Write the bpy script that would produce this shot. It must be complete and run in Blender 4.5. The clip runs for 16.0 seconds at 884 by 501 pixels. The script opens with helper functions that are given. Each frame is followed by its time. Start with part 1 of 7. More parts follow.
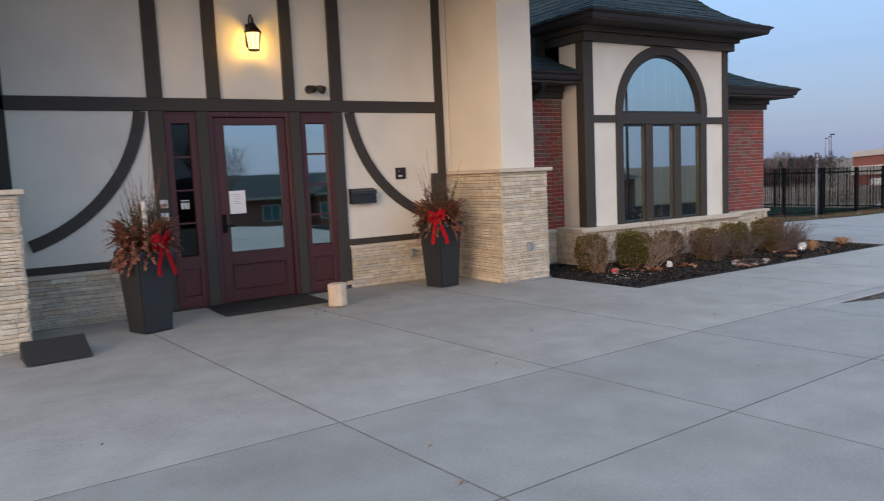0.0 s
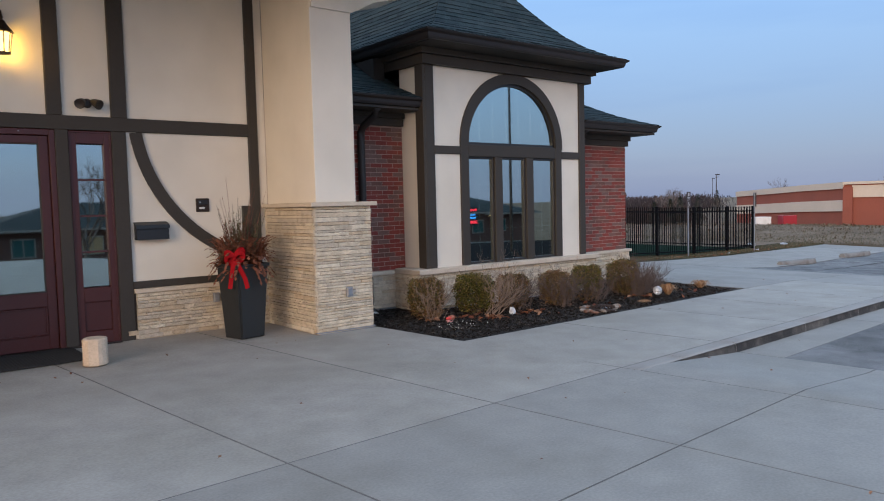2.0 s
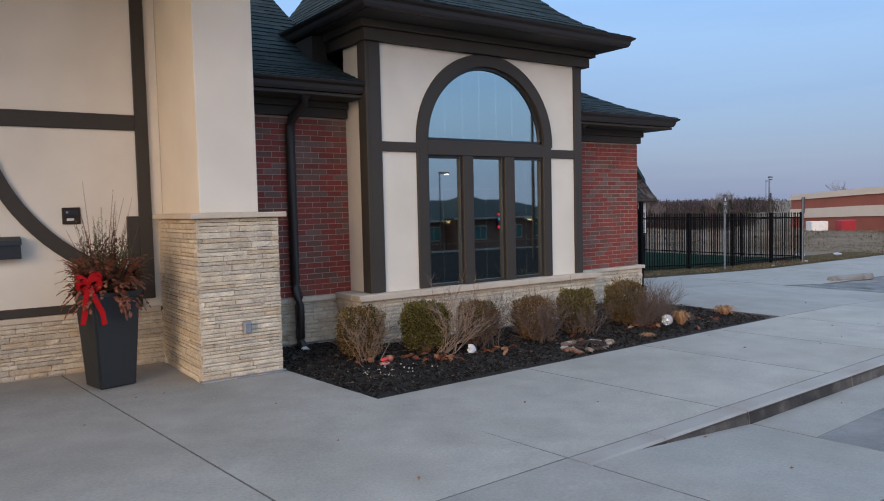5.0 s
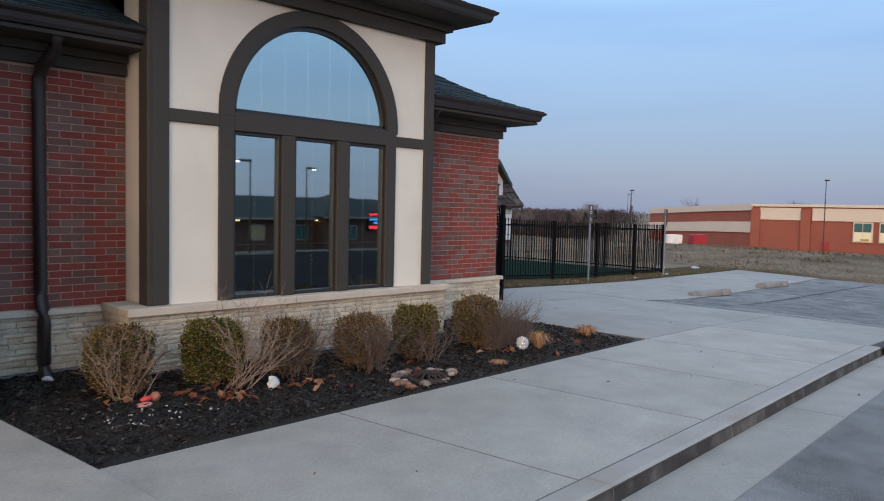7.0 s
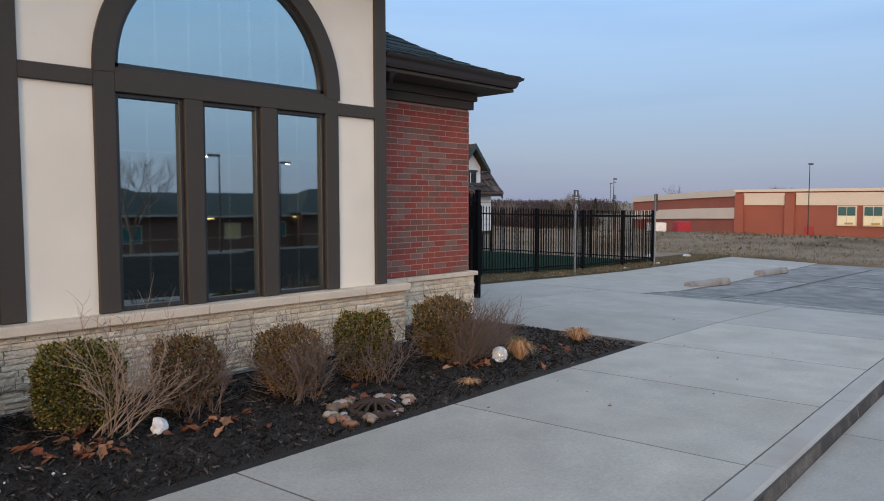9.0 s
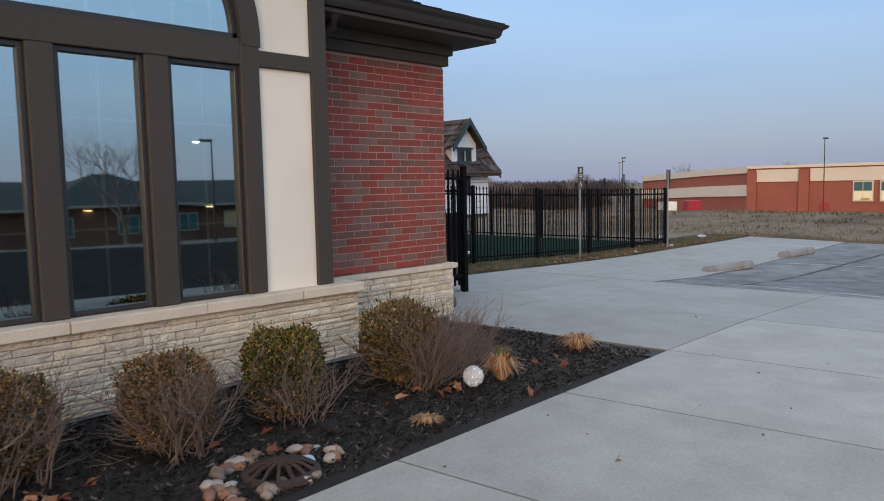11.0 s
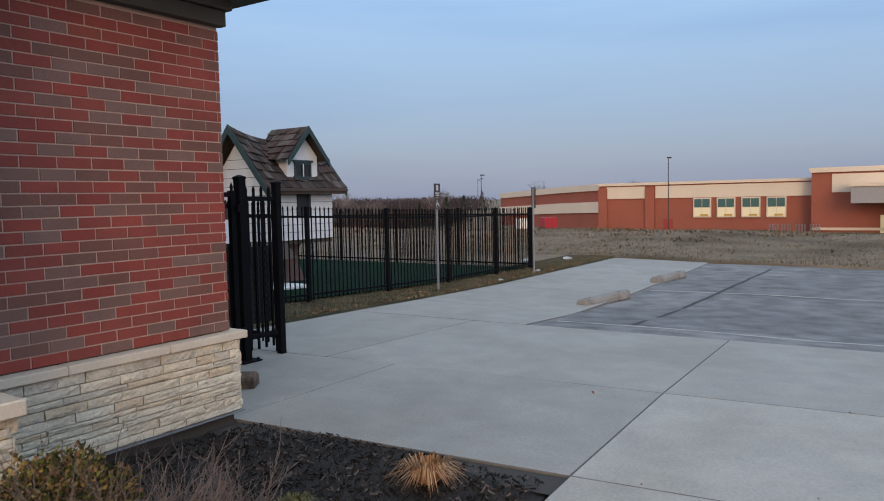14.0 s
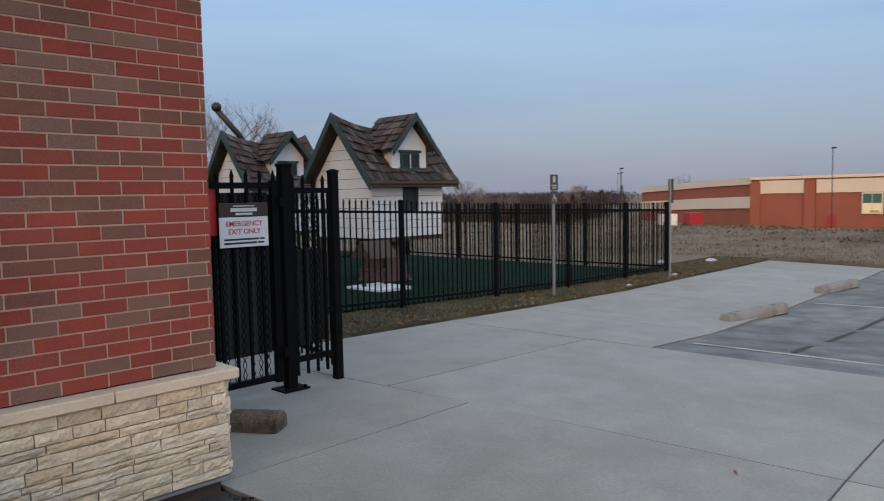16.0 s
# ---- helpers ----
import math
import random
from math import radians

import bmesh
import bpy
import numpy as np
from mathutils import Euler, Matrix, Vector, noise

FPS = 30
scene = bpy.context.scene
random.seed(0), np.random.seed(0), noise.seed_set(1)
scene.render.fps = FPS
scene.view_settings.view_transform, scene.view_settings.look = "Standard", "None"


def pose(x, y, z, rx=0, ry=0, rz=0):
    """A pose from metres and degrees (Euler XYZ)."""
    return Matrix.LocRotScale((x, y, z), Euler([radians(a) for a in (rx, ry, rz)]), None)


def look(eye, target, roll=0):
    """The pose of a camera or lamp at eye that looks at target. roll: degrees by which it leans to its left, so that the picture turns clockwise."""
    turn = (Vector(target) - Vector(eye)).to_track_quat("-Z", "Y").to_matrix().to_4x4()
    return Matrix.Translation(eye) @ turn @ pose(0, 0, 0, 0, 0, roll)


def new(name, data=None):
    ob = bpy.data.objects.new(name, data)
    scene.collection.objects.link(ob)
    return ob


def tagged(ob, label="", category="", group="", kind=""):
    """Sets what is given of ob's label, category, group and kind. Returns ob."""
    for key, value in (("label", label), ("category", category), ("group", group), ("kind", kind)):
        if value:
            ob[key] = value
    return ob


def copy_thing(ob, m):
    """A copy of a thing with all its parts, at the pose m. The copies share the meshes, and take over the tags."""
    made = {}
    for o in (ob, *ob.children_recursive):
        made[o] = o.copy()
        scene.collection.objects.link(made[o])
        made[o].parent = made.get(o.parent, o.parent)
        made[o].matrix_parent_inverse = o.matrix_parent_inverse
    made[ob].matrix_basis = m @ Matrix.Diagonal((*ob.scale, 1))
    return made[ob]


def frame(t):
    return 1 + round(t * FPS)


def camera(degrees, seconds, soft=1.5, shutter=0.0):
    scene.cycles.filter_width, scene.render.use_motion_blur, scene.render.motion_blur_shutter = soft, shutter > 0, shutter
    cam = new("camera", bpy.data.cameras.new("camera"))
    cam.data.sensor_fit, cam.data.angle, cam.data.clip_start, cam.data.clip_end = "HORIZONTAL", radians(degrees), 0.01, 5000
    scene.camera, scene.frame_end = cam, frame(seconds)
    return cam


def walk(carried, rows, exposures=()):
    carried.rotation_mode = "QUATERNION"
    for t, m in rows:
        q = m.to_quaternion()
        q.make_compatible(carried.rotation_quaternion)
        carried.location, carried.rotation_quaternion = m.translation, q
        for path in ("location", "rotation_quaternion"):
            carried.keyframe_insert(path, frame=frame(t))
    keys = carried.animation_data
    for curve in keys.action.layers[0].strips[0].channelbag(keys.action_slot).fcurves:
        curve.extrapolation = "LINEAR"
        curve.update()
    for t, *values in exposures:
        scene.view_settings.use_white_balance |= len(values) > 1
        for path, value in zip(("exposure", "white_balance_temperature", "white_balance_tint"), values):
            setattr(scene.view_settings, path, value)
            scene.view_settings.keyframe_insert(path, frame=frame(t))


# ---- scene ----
cam = camera(62.3, 16.0, soft=1.0, shutter=0.3)
PATH = [
    (0, (0.285, -0.345, 1.552), (1.33, 1.348, 1.347), -2.6),
    (0.5, (0.73, -0.24, 1.593), (1.858, 1.396, 1.368), -1.2),
    (1, (1.18, -0.198, 1.617), (2.301, 1.446, 1.413), -1.6),
    (1.5, (1.598, -0.092, 1.591), (2.797, 1.503, 1.448), -1.6),
    (2, (2.017, 0.034, 1.554), (3.271, 1.587, 1.425), -1.4),
    (2.5, (2.467, 0.01, 1.606), (3.711, 1.57, 1.466), -1.4),
    (3, (2.869, 0.221, 1.612), (4.111, 1.783, 1.48), -1.3),
    (3.2, (3.028, 0.274, 1.634), (4.237, 1.863, 1.506), -1.5),
    (5.3, (4.534, 1.082, 1.589), (5.684, 2.713, 1.468), -1.3),
    (5.5, (4.697, 1.175, 1.572), (5.862, 2.795, 1.433), -0.7),
    (6, (5.025, 1.499, 1.543), (6.257, 3.067, 1.386), 0.9),
    (6.5, (5.429, 1.715, 1.567), (6.756, 3.205, 1.43), 1.3),
    (7, (5.832, 1.986, 1.549), (7.245, 3.397, 1.433), 1.3),
    (7.5, (6.152, 2.26, 1.532), (7.598, 3.637, 1.411), 1.1),
    (8, (6.527, 2.443, 1.51), (7.964, 3.829, 1.38), 0.5),
    (8.5, (6.868, 2.697, 1.47), (8.309, 4.078, 1.344), 0.3),
    (10.8, (8.477, 3.727, 1.353), (9.907, 5.115, 1.182), -1.6),
    (11, (8.65, 3.806, 1.362), (10.072, 5.201, 1.186), -1.2),
    (11.5, (8.985, 4.146, 1.347), (10.417, 5.531, 1.173), -1.2),
    (12, (9.375, 4.414, 1.378), (10.844, 5.76, 1.202), -1.2),
    (12.5, (9.691, 4.593, 1.382), (11.304, 5.766, 1.234), -1.7),
    (13, (10.087, 4.792, 1.373), (11.752, 5.891, 1.234), -1.5),
    (13.5, (10.51, 4.992, 1.384), (12.182, 6.081, 1.242), -1.6),
    (14, (10.892, 5.216, 1.416), (12.553, 6.322, 1.277), -1.2),
    (14.5, (11.292, 5.353, 1.407), (12.869, 6.578, 1.286), -0.4),
    (15, (11.683, 5.496, 1.393), (13.249, 6.734, 1.277), -0.6),
    (15.5, (12.043, 5.679, 1.402), (13.579, 6.954, 1.274), -0.7),
    (16, (12.427, 5.813, 1.393), (13.852, 7.209, 1.246), -1.1),
]
walk(cam, [(t, look(eye, target, roll)) for t, eye, target, roll in PATH], [(0.0, 0.17, 5800, 6), (1.2, 0.03, 5700, 6), (3.0, 0.0, 5670, 6), (6.5, 0.05, 5890, 6), (8.0, 0.07, 6060, 6), (11.7, 0.10, 6180, 6), (13.2, -0.02, 6220, 6), (15.0, 0.0, 6350, 6), (16.0, -0.06, 6500, 6)])

# ---- world and light ----
world = bpy.data.worlds.new("dusk_sky")
scene.world = world
world.use_nodes = True
wn, wl = world.node_tree.nodes, world.node_tree.links
wn.clear()
sky = wn.new("ShaderNodeTexSky")
sky.sky_type, sky.sun_disc = "NISHITA", False
sky.sun_elevation, sky.sun_rotation = radians(4.0), radians(237)
sky.air_density, sky.dust_density, sky.ozone_density = 1.2, 1.0, 3.0
coord = wn.new("ShaderNodeTexCoord")
split = wn.new("ShaderNodeSeparateXYZ")
wl.new(coord.outputs["Generated"], split.inputs[0])
ramp = wn.new("ShaderNodeValToRGB")
ramp.color_ramp.elements[0].position, ramp.color_ramp.elements[0].color = 0.0, (0.345, 0.385, 0.520, 1)
ramp.color_ramp.elements[1].position, ramp.color_ramp.elements[1].color = 0.50, (0.66, 0.84, 1.08, 1)
for at, col in ((0.05, (0.355, 0.405, 0.560, 1)), (0.12, (0.385, 0.470, 0.675, 1)), (0.28, (0.465, 0.645, 0.93, 1)), (0.8, (1.02, 1.17, 1.40, 1))):
    e = ramp.color_ramp.elements.new(at)
    e.color = col
wl.new(split.outputs["Z"], ramp.inputs[0])
mixer = wn.new("ShaderNodeMix")
mixer.data_type, mixer.blend_type = "RGBA", "MIX"
mixer.inputs["Factor"].default_value = 0.85
gain = wn.new("ShaderNodeMix")
gain.data_type, gain.blend_type = "RGBA", "MULTIPLY"
gain.inputs["Factor"].default_value = 1.0
gain.inputs["B"].default_value = (0.35, 0.35, 0.35, 1)
wl.new(sky.outputs[0], gain.inputs["A"])
wl.new(gain.outputs["Result"], mixer.inputs["A"])
wl.new(ramp.outputs["Color"], mixer.inputs["B"])
back = wn.new("ShaderNodeBackground")
back.inputs["Strength"].default_value = 1.0
# thin veils of cloud drawn out along the horizon
veil_map = wn.new("ShaderNodeMapping")
veil_map.inputs["Scale"].default_value = (0.9, 0.9, 8.0)
wl.new(coord.outputs["Generated"], veil_map.inputs["Vector"])
veil = wn.new("ShaderNodeTexNoise")
veil.inputs["Scale"].default_value, veil.inputs["Detail"].default_value, veil.inputs["Roughness"].default_value = 1.6, 4, 0.5
wl.new(veil_map.outputs["Vector"], veil.inputs["Vector"])
veil_range = wn.new("ShaderNodeMapRange")
veil_range.inputs["From Min"].default_value, veil_range.inputs["From Max"].default_value = 0.42, 0.66
veil_range.inputs["To Max"].default_value = 0.7
wl.new(veil.outputs["Fac"], veil_range.inputs["Value"])
clouds = wn.new("ShaderNodeMix")
clouds.data_type, clouds.blend_type = "RGBA", "MULTIPLY"
clouds.inputs["B"].default_value = (0.82, 0.86, 0.94, 1)
wl.new(veil_range.outputs["Result"], clouds.inputs["Factor"])
wl.new(mixer.outputs["Result"], clouds.inputs["A"])
# the sky grows brighter away from the night side
south_range = wn.new("ShaderNodeMapRange")
south_range.interpolation_type = "SMOOTHSTEP"
south_range.inputs["From Min"].default_value, south_range.inputs["From Max"].default_value = 0.1, -1.0
south_range.inputs["To Min"].default_value, south_range.inputs["To Max"].default_value = 1.0, 1.38
wl.new(split.outputs["Y"], south_range.inputs["Value"])
wl.new(south_range.outputs["Result"], back.inputs["Strength"])
# the afterglow of the sun that has just gone down in the west
west_dot = wn.new("ShaderNodeVectorMath")
west_dot.operation = "DOT_PRODUCT"
west_dot.inputs[1].default_value = (-0.90, -0.38, -0.20)
wl.new(coord.outputs["Generated"], west_dot.inputs[0])
west_range = wn.new("ShaderNodeMapRange")
west_range.interpolation_type = "SMOOTHSTEP"
west_range.inputs["From Min"].default_value, west_range.inputs["From Max"].default_value = 0.25, 1.0
wl.new(west_dot.outputs["Value"], west_range.inputs["Value"])
afterglow = wn.new("ShaderNodeMix")
afterglow.data_type, afterglow.blend_type = "RGBA", "ADD"
afterglow.inputs["B"].default_value = (1.15, 0.58, 0.20, 1)
wl.new(west_range.outputs["Result"], afterglow.inputs["Factor"])
wl.new(clouds.outputs["Result"], afterglow.inputs["A"])
wl.new(afterglow.outputs["Result"], back.inputs["Color"])
wout = wn.new("ShaderNodeOutputWorld")
wl.new(back.outputs[0], wout.inputs[0])

sun = new("sun", bpy.data.lights.new("sun", "SUN"))
sun.data.energy, sun.data.angle, sun.data.color = 1.35, radians(24), (1.0, 0.68, 0.40)
sun.matrix_world = look((-30, -19.5, 7.2), (0, 0, 0))
tagged(sun, kind="structure")

# ---- materials ----
def material(name, base, rough=0.8, metal=0.0, var=0.12, scale=6.0, fine=80.0, bump=0.15, dist=0.004, rand=0.0, tint=None, tint_scale=1.5, tint_amount=0.5, spec=0.5, island=False, true_size=False):
    """A surface with two scales of variation, fine relief, and an optional second colour in stains."""
    m = bpy.data.materials.new(name)
    m.use_nodes = True
    n, l = m.node_tree.nodes, m.node_tree.links
    b = n["Principled BSDF"]
    b.inputs["Metallic"].default_value = metal
    b.inputs["Specular IOR Level"].default_value = spec
    where = n.new("ShaderNodeNewGeometry").outputs["Position"] if true_size else n.new("ShaderNodeTexCoord").outputs["Object"]
    big = n.new("ShaderNodeTexNoise")
    big.inputs["Scale"].default_value, big.inputs["Detail"].default_value = scale, 5
    small = n.new("ShaderNodeTexNoise")
    small.inputs["Scale"].default_value, small.inputs["Detail"].default_value = fine, 3
    for t in (big, small):
        l.new(where, t.inputs["Vector"])
    last = None
    if tint:
        st = n.new("ShaderNodeTexNoise")
        st.inputs["Scale"].default_value, st.inputs["Detail"].default_value = tint_scale, 6
        l.new(where, st.inputs["Vector"])
        sr = n.new("ShaderNodeMapRange")
        sr.inputs["From Min"].default_value, sr.inputs["From Max"].default_value = 0.45, 0.68
        sr.inputs["To Max"].default_value = tint_amount
        l.new(st.outputs["Fac"], sr.inputs["Value"])
        mx = n.new("ShaderNodeMix")
        mx.data_type = "RGBA"
        mx.inputs["A"].default_value, mx.inputs["B"].default_value = (*base, 1), (*tint, 1)
        l.new(sr.outputs["Result"], mx.inputs["Factor"])
        last = mx.outputs["Result"]
    add = n.new("ShaderNodeMath")
    add.operation = "ADD"
    l.new(big.outputs["Fac"], add.inputs[0])
    l.new(small.outputs["Fac"], add.inputs[1])
    rg = n.new("ShaderNodeMapRange")
    rg.inputs["From Min"].default_value, rg.inputs["From Max"].default_value = 0.6, 1.4
    rg.inputs["To Min"].default_value, rg.inputs["To Max"].default_value = 1 - var, 1 + var
    l.new(add.outputs[0], rg.inputs["Value"])
    hs = n.new("ShaderNodeHueSaturation")
    hs.inputs["Color"].default_value = (*base, 1)
    if last:
        l.new(last, hs.inputs["Color"])
    if rand:
        if island:
            src = n.new("ShaderNodeNewGeometry").outputs["Random Per Island"]
        else:
            src = n.new("ShaderNodeObjectInfo").outputs["Random"]
        rr = n.new("ShaderNodeMapRange")
        rr.inputs["To Min"].default_value, rr.inputs["To Max"].default_value = 1 - rand, 1 + rand
        l.new(src, rr.inputs["Value"])
        mu = n.new("ShaderNodeMath")
        mu.operation = "MULTIPLY"
        l.new(rg.outputs["Result"], mu.inputs[0])
        l.new(rr.outputs["Result"], mu.inputs[1])
        l.new(mu.outputs[0], hs.inputs["Value"])
    else:
        l.new(rg.outputs["Result"], hs.inputs["Value"])
    l.new(hs.outputs["Color"], b.inputs["Base Color"])
    ro = n.new("ShaderNodeMapRange")
    ro.inputs["To Min"].default_value, ro.inputs["To Max"].default_value = max(0.02, rough - 0.1), min(1, rough + 0.1)
    l.new(big.outputs["Fac"], ro.inputs["Value"])
    l.new(ro.outputs["Result"], b.inputs["Roughness"])
    bp = n.new("ShaderNodeBump")
    bp.inputs["Strength"].default_value, bp.inputs["Distance"].default_value = bump, dist
    l.new(add.outputs[0], bp.inputs["Height"])
    l.new(bp.outputs["Normal"], b.inputs["Normal"])
    return m


def choice_material(name, colours, rough=0.85, var=0.12, scale=10.0, fine=120.0, bump=0.3, dist=0.004, island=False, spec=0.2, true_size=False):
    """Pieces that each take one of several colours at random."""
    m = material(name, colours[0], rough, 0, var, scale, fine, bump, dist, spec=spec, true_size=true_size)
    n, l = m.node_tree.nodes, m.node_tree.links
    hs = next(x for x in n if x.type == "HUE_SAT")
    if island:
        src = n.new("ShaderNodeNewGeometry").outputs["Random Per Island"]
    else:
        src = n.new("ShaderNodeObjectInfo").outputs["Random"]
    r = n.new("ShaderNodeValToRGB")
    r.color_ramp.interpolation = "CONSTANT"
    k = len(colours)
    while len(r.color_ramp.elements) < k:
        r.color_ramp.elements.new(0.5)
    for i, c in enumerate(colours):
        r.color_ramp.elements[i].position = i / k
        r.color_ramp.elements[i].color = (*c, 1)
    l.new(src, r.inputs[0])
    l.new(r.outputs["Color"], hs.inputs["Color"])
    return m


def glass_material(name, tint, mirror, rough=0.02):
    """A pane: see-through with a mirror that grows towards grazing angles."""
    m = bpy.data.materials.new(name)
    m.use_nodes = True
    n, l = m.node_tree.nodes, m.node_tree.links
    n.clear()
    tr = n.new("ShaderNodeBsdfTransparent")
    tr.inputs[0].default_value = (*tint, 1)
    gl = n.new("ShaderNodeBsdfGlossy")
    gl.inputs["Roughness"].default_value = rough
    gl.inputs["Color"].default_value = (0.88, 1.0, 0.96, 1)
    lw = n.new("ShaderNodeLayerWeight")
    lw.inputs["Blend"].default_value = 0.5
    fr = n.new("ShaderNodeMath")
    fr.operation = "POWER"
    fr.inputs[1].default_value = 5.0
    l.new(lw.outputs["Facing"], fr.inputs[0])
    mp = n.new("ShaderNodeMapRange")
    mp.inputs["To Min"].default_value, mp.inputs["To Max"].default_value = mirror + 0.03, 1.0
    l.new(fr.outputs[0], mp.inputs["Value"])
    mx = n.new("ShaderNodeMixShader")
    l.new(mp.outputs["Result"], mx.inputs[0])
    l.new(tr.outputs[0], mx.inputs[1])
    l.new(gl.outputs[0], mx.inputs[2])
    o = n.new("ShaderNodeOutputMaterial")
    l.new(mx.outputs[0], o.inputs[0])
    return m


def glow_material(name, colour, strength):
    m = bpy.data.materials.new(name)
    m.use_nodes = True
    b = m.node_tree.nodes["Principled BSDF"]
    b.inputs["Base Color"].default_value = (*colour, 1)
    b.inputs["Emission Color"].default_value = (*colour, 1)
    b.inputs["Emission Strength"].default_value = strength
    return m


STUCCO = material("stucco", (0.70, 0.648, 0.555), 0.9, var=0.07, scale=2.2, fine=160, bump=0.5, dist=0.004, tint=(0.62, 0.57, 0.475), tint_scale=0.9, tint_amount=0.5)
TIMBER = material("painted_timber", (0.047, 0.040, 0.033), 0.65, spec=0.3, var=0.12, scale=4, fine=60, bump=0.15)
RED_DOOR = material("oxblood_paint", (0.058, 0.012, 0.010), 0.45, var=0.10, scale=5, fine=90, bump=0.05)
LEDGE = choice_material("ledge_stone", [(0.551, 0.474, 0.356), (0.590, 0.510, 0.385), (0.465, 0.405, 0.318), (0.556, 0.487, 0.375), (0.500, 0.405, 0.285), (0.610, 0.545, 0.430), (0.490, 0.430, 0.345), (0.560, 0.478, 0.358)], 0.9, var=0.30, scale=11, fine=60, bump=0.9, dist=0.010, true_size=True)
STONE_BACK = material("stone_backing", (0.055, 0.045, 0.036), 0.95, var=0.1)
CAP_STONE = material("cast_stone", (0.53, 0.455, 0.36), 0.85, var=0.14, scale=5, fine=60, bump=0.25)
BRICK = choice_material("brick_clay", [(0.208, 0.041, 0.030), (0.192, 0.042, 0.031), (0.222, 0.044, 0.031), (0.150, 0.064, 0.048), (0.188, 0.038, 0.029), (0.160, 0.088, 0.070), (0.212, 0.046, 0.033), (0.140, 0.068, 0.052), (0.206, 0.049, 0.035), (0.170, 0.098, 0.080)], 0.72, var=0.34, scale=2.6, fine=150, bump=0.6, dist=0.003, spec=0.35, true_size=True)
MORTAR = material("mortar", (0.37, 0.255, 0.205), 0.95, var=0.12, scale=8, fine=150, bump=0.4)
SHINGLE = choice_material("asphalt_shingle", [(0.018, 0.031, 0.035), (0.024, 0.038, 0.042), (0.015, 0.025, 0.029), (0.027, 0.039, 0.042)], 0.95, var=0.2, scale=20, fine=200, bump=0.6, island=True)
SHINGLE_BACK = material("roof_felt", (0.02, 0.028, 0.03), 0.95)
METAL_DARK = material("bronze_gutter", (0.024, 0.018, 0.016), 0.5, metal=0.0, var=0.1, bump=0.05)
CONCRETE = material("broom_concrete", (0.284, 0.268, 0.242), 0.72, var=0.20, scale=3.2, fine=55, bump=0.4, dist=0.003, rand=0.05, tint=(0.228, 0.212, 0.182), tint_scale=0.9, tint_amount=0.6, spec=0.35)
WALK = material("pale_walk_concrete", (0.340, 0.317, 0.280), 0.72, var=0.20, scale=3.2, fine=55, bump=0.4, dist=0.003, rand=0.05, tint=(0.268, 0.248, 0.208), tint_scale=0.9, tint_amount=0.6, spec=0.35)
KERB_FACE = material("dark_kerb_face", (0.036, 0.033, 0.031), 0.95, var=0.45, scale=5, fine=60, bump=0.8, tint=(0.13, 0.116, 0.10), tint_scale=3.5, tint_amount=0.9)
KERB = material("kerb_concrete", (0.31, 0.295, 0.272), 0.9, var=0.12, scale=2.5, fine=110, bump=0.4, tint=(0.24, 0.20, 0.17), tint_scale=2.2, tint_amount=0.5)
JOINT_SIDE = material("joint_edge", (0.15, 0.143, 0.135), 0.95)
JOINT = material("joint_dirt", (0.045, 0.04, 0.036), 0.95)
ASPHALT = material("asphalt", (0.175, 0.175, 0.174), 0.95, var=0.6, scale=2.2, fine=110, bump=0.9, dist=0.01, tint=(0.23, 0.226, 0.222), tint_scale=0.35, tint_amount=0.8, spec=0.1)
# asphalt seen only in the glass, darkened so the lower panes reflect dark
DARK_LOT = material("dark_lot_asphalt", (0.026, 0.026, 0.028), 0.95, var=0.3, scale=1, fine=160, bump=0.9, spec=0.0)
LINE_PAINT = material("worn_line_paint", (0.38, 0.37, 0.33), 0.8, var=0.25, scale=6, fine=60, tint=(0.22, 0.22, 0.22), tint_scale=4, tint_amount=1.0)
GRASS = material("winter_turf", (0.212, 0.165, 0.118), 0.95, var=0.4, scale=1.4, fine=40, bump=1.0, dist=0.05, tint=(0.10, 0.078, 0.05), tint_scale=0.35, tint_amount=0.9, spec=0.1)
VERGE = material("damp_verge_grass", (0.056, 0.052, 0.030), 0.95, var=0.4, scale=2.4, fine=50, bump=1.0, dist=0.04, tint=(0.105, 0.083, 0.048), tint_scale=1.2, tint_amount=0.9, spec=0.1)
TURF = material("artificial_turf", (0.008, 0.022, 0.011), 0.95, spec=0.05, var=0.25, scale=3, fine=150, bump=0.8, dist=0.01)
MULCH = material("dark_mulch", (0.018, 0.0145, 0.012), 0.95, var=0.45, scale=12, fine=90, bump=1.0, dist=0.02)
BLACK_METAL = material("black_powder_coat", (0.004, 0.004, 0.005), 0.75, var=0.1, bump=0.03, spec=0.1)
PLASTIC_BLACK = material("black_plastic", (0.012, 0.012, 0.013), 0.5, var=0.1, bump=0.05)
POT = material("charcoal_resin", (0.017, 0.019, 0.020), 0.6, var=0.12, bump=0.15)
WINDOW_GLASS = glass_material("window_glass", (0.42, 0.47, 0.47), 0.43)
DOOR_GLASS = glass_material("door_glass", (0.6, 0.62, 0.62), 0.40)
# darkened copy of the door glass: a dark reflection put into tint and mirror
DARK_SIDE_GLASS = glass_material("darkened_sidelight_glass", (0.2, 0.2, 0.2), 0.0)
# near-black in place of room paint: the rooms' dimness is in the colour
DARK_ROOM = material("unlit_room_black", (0.025, 0.023, 0.022), 0.9)
GALV = material("galvanised_steel", (0.30, 0.31, 0.33), 0.45, metal=0.6, var=0.15)
SIGN_BACK = material("sign_face_dark", (0.040, 0.030, 0.028), 0.4)
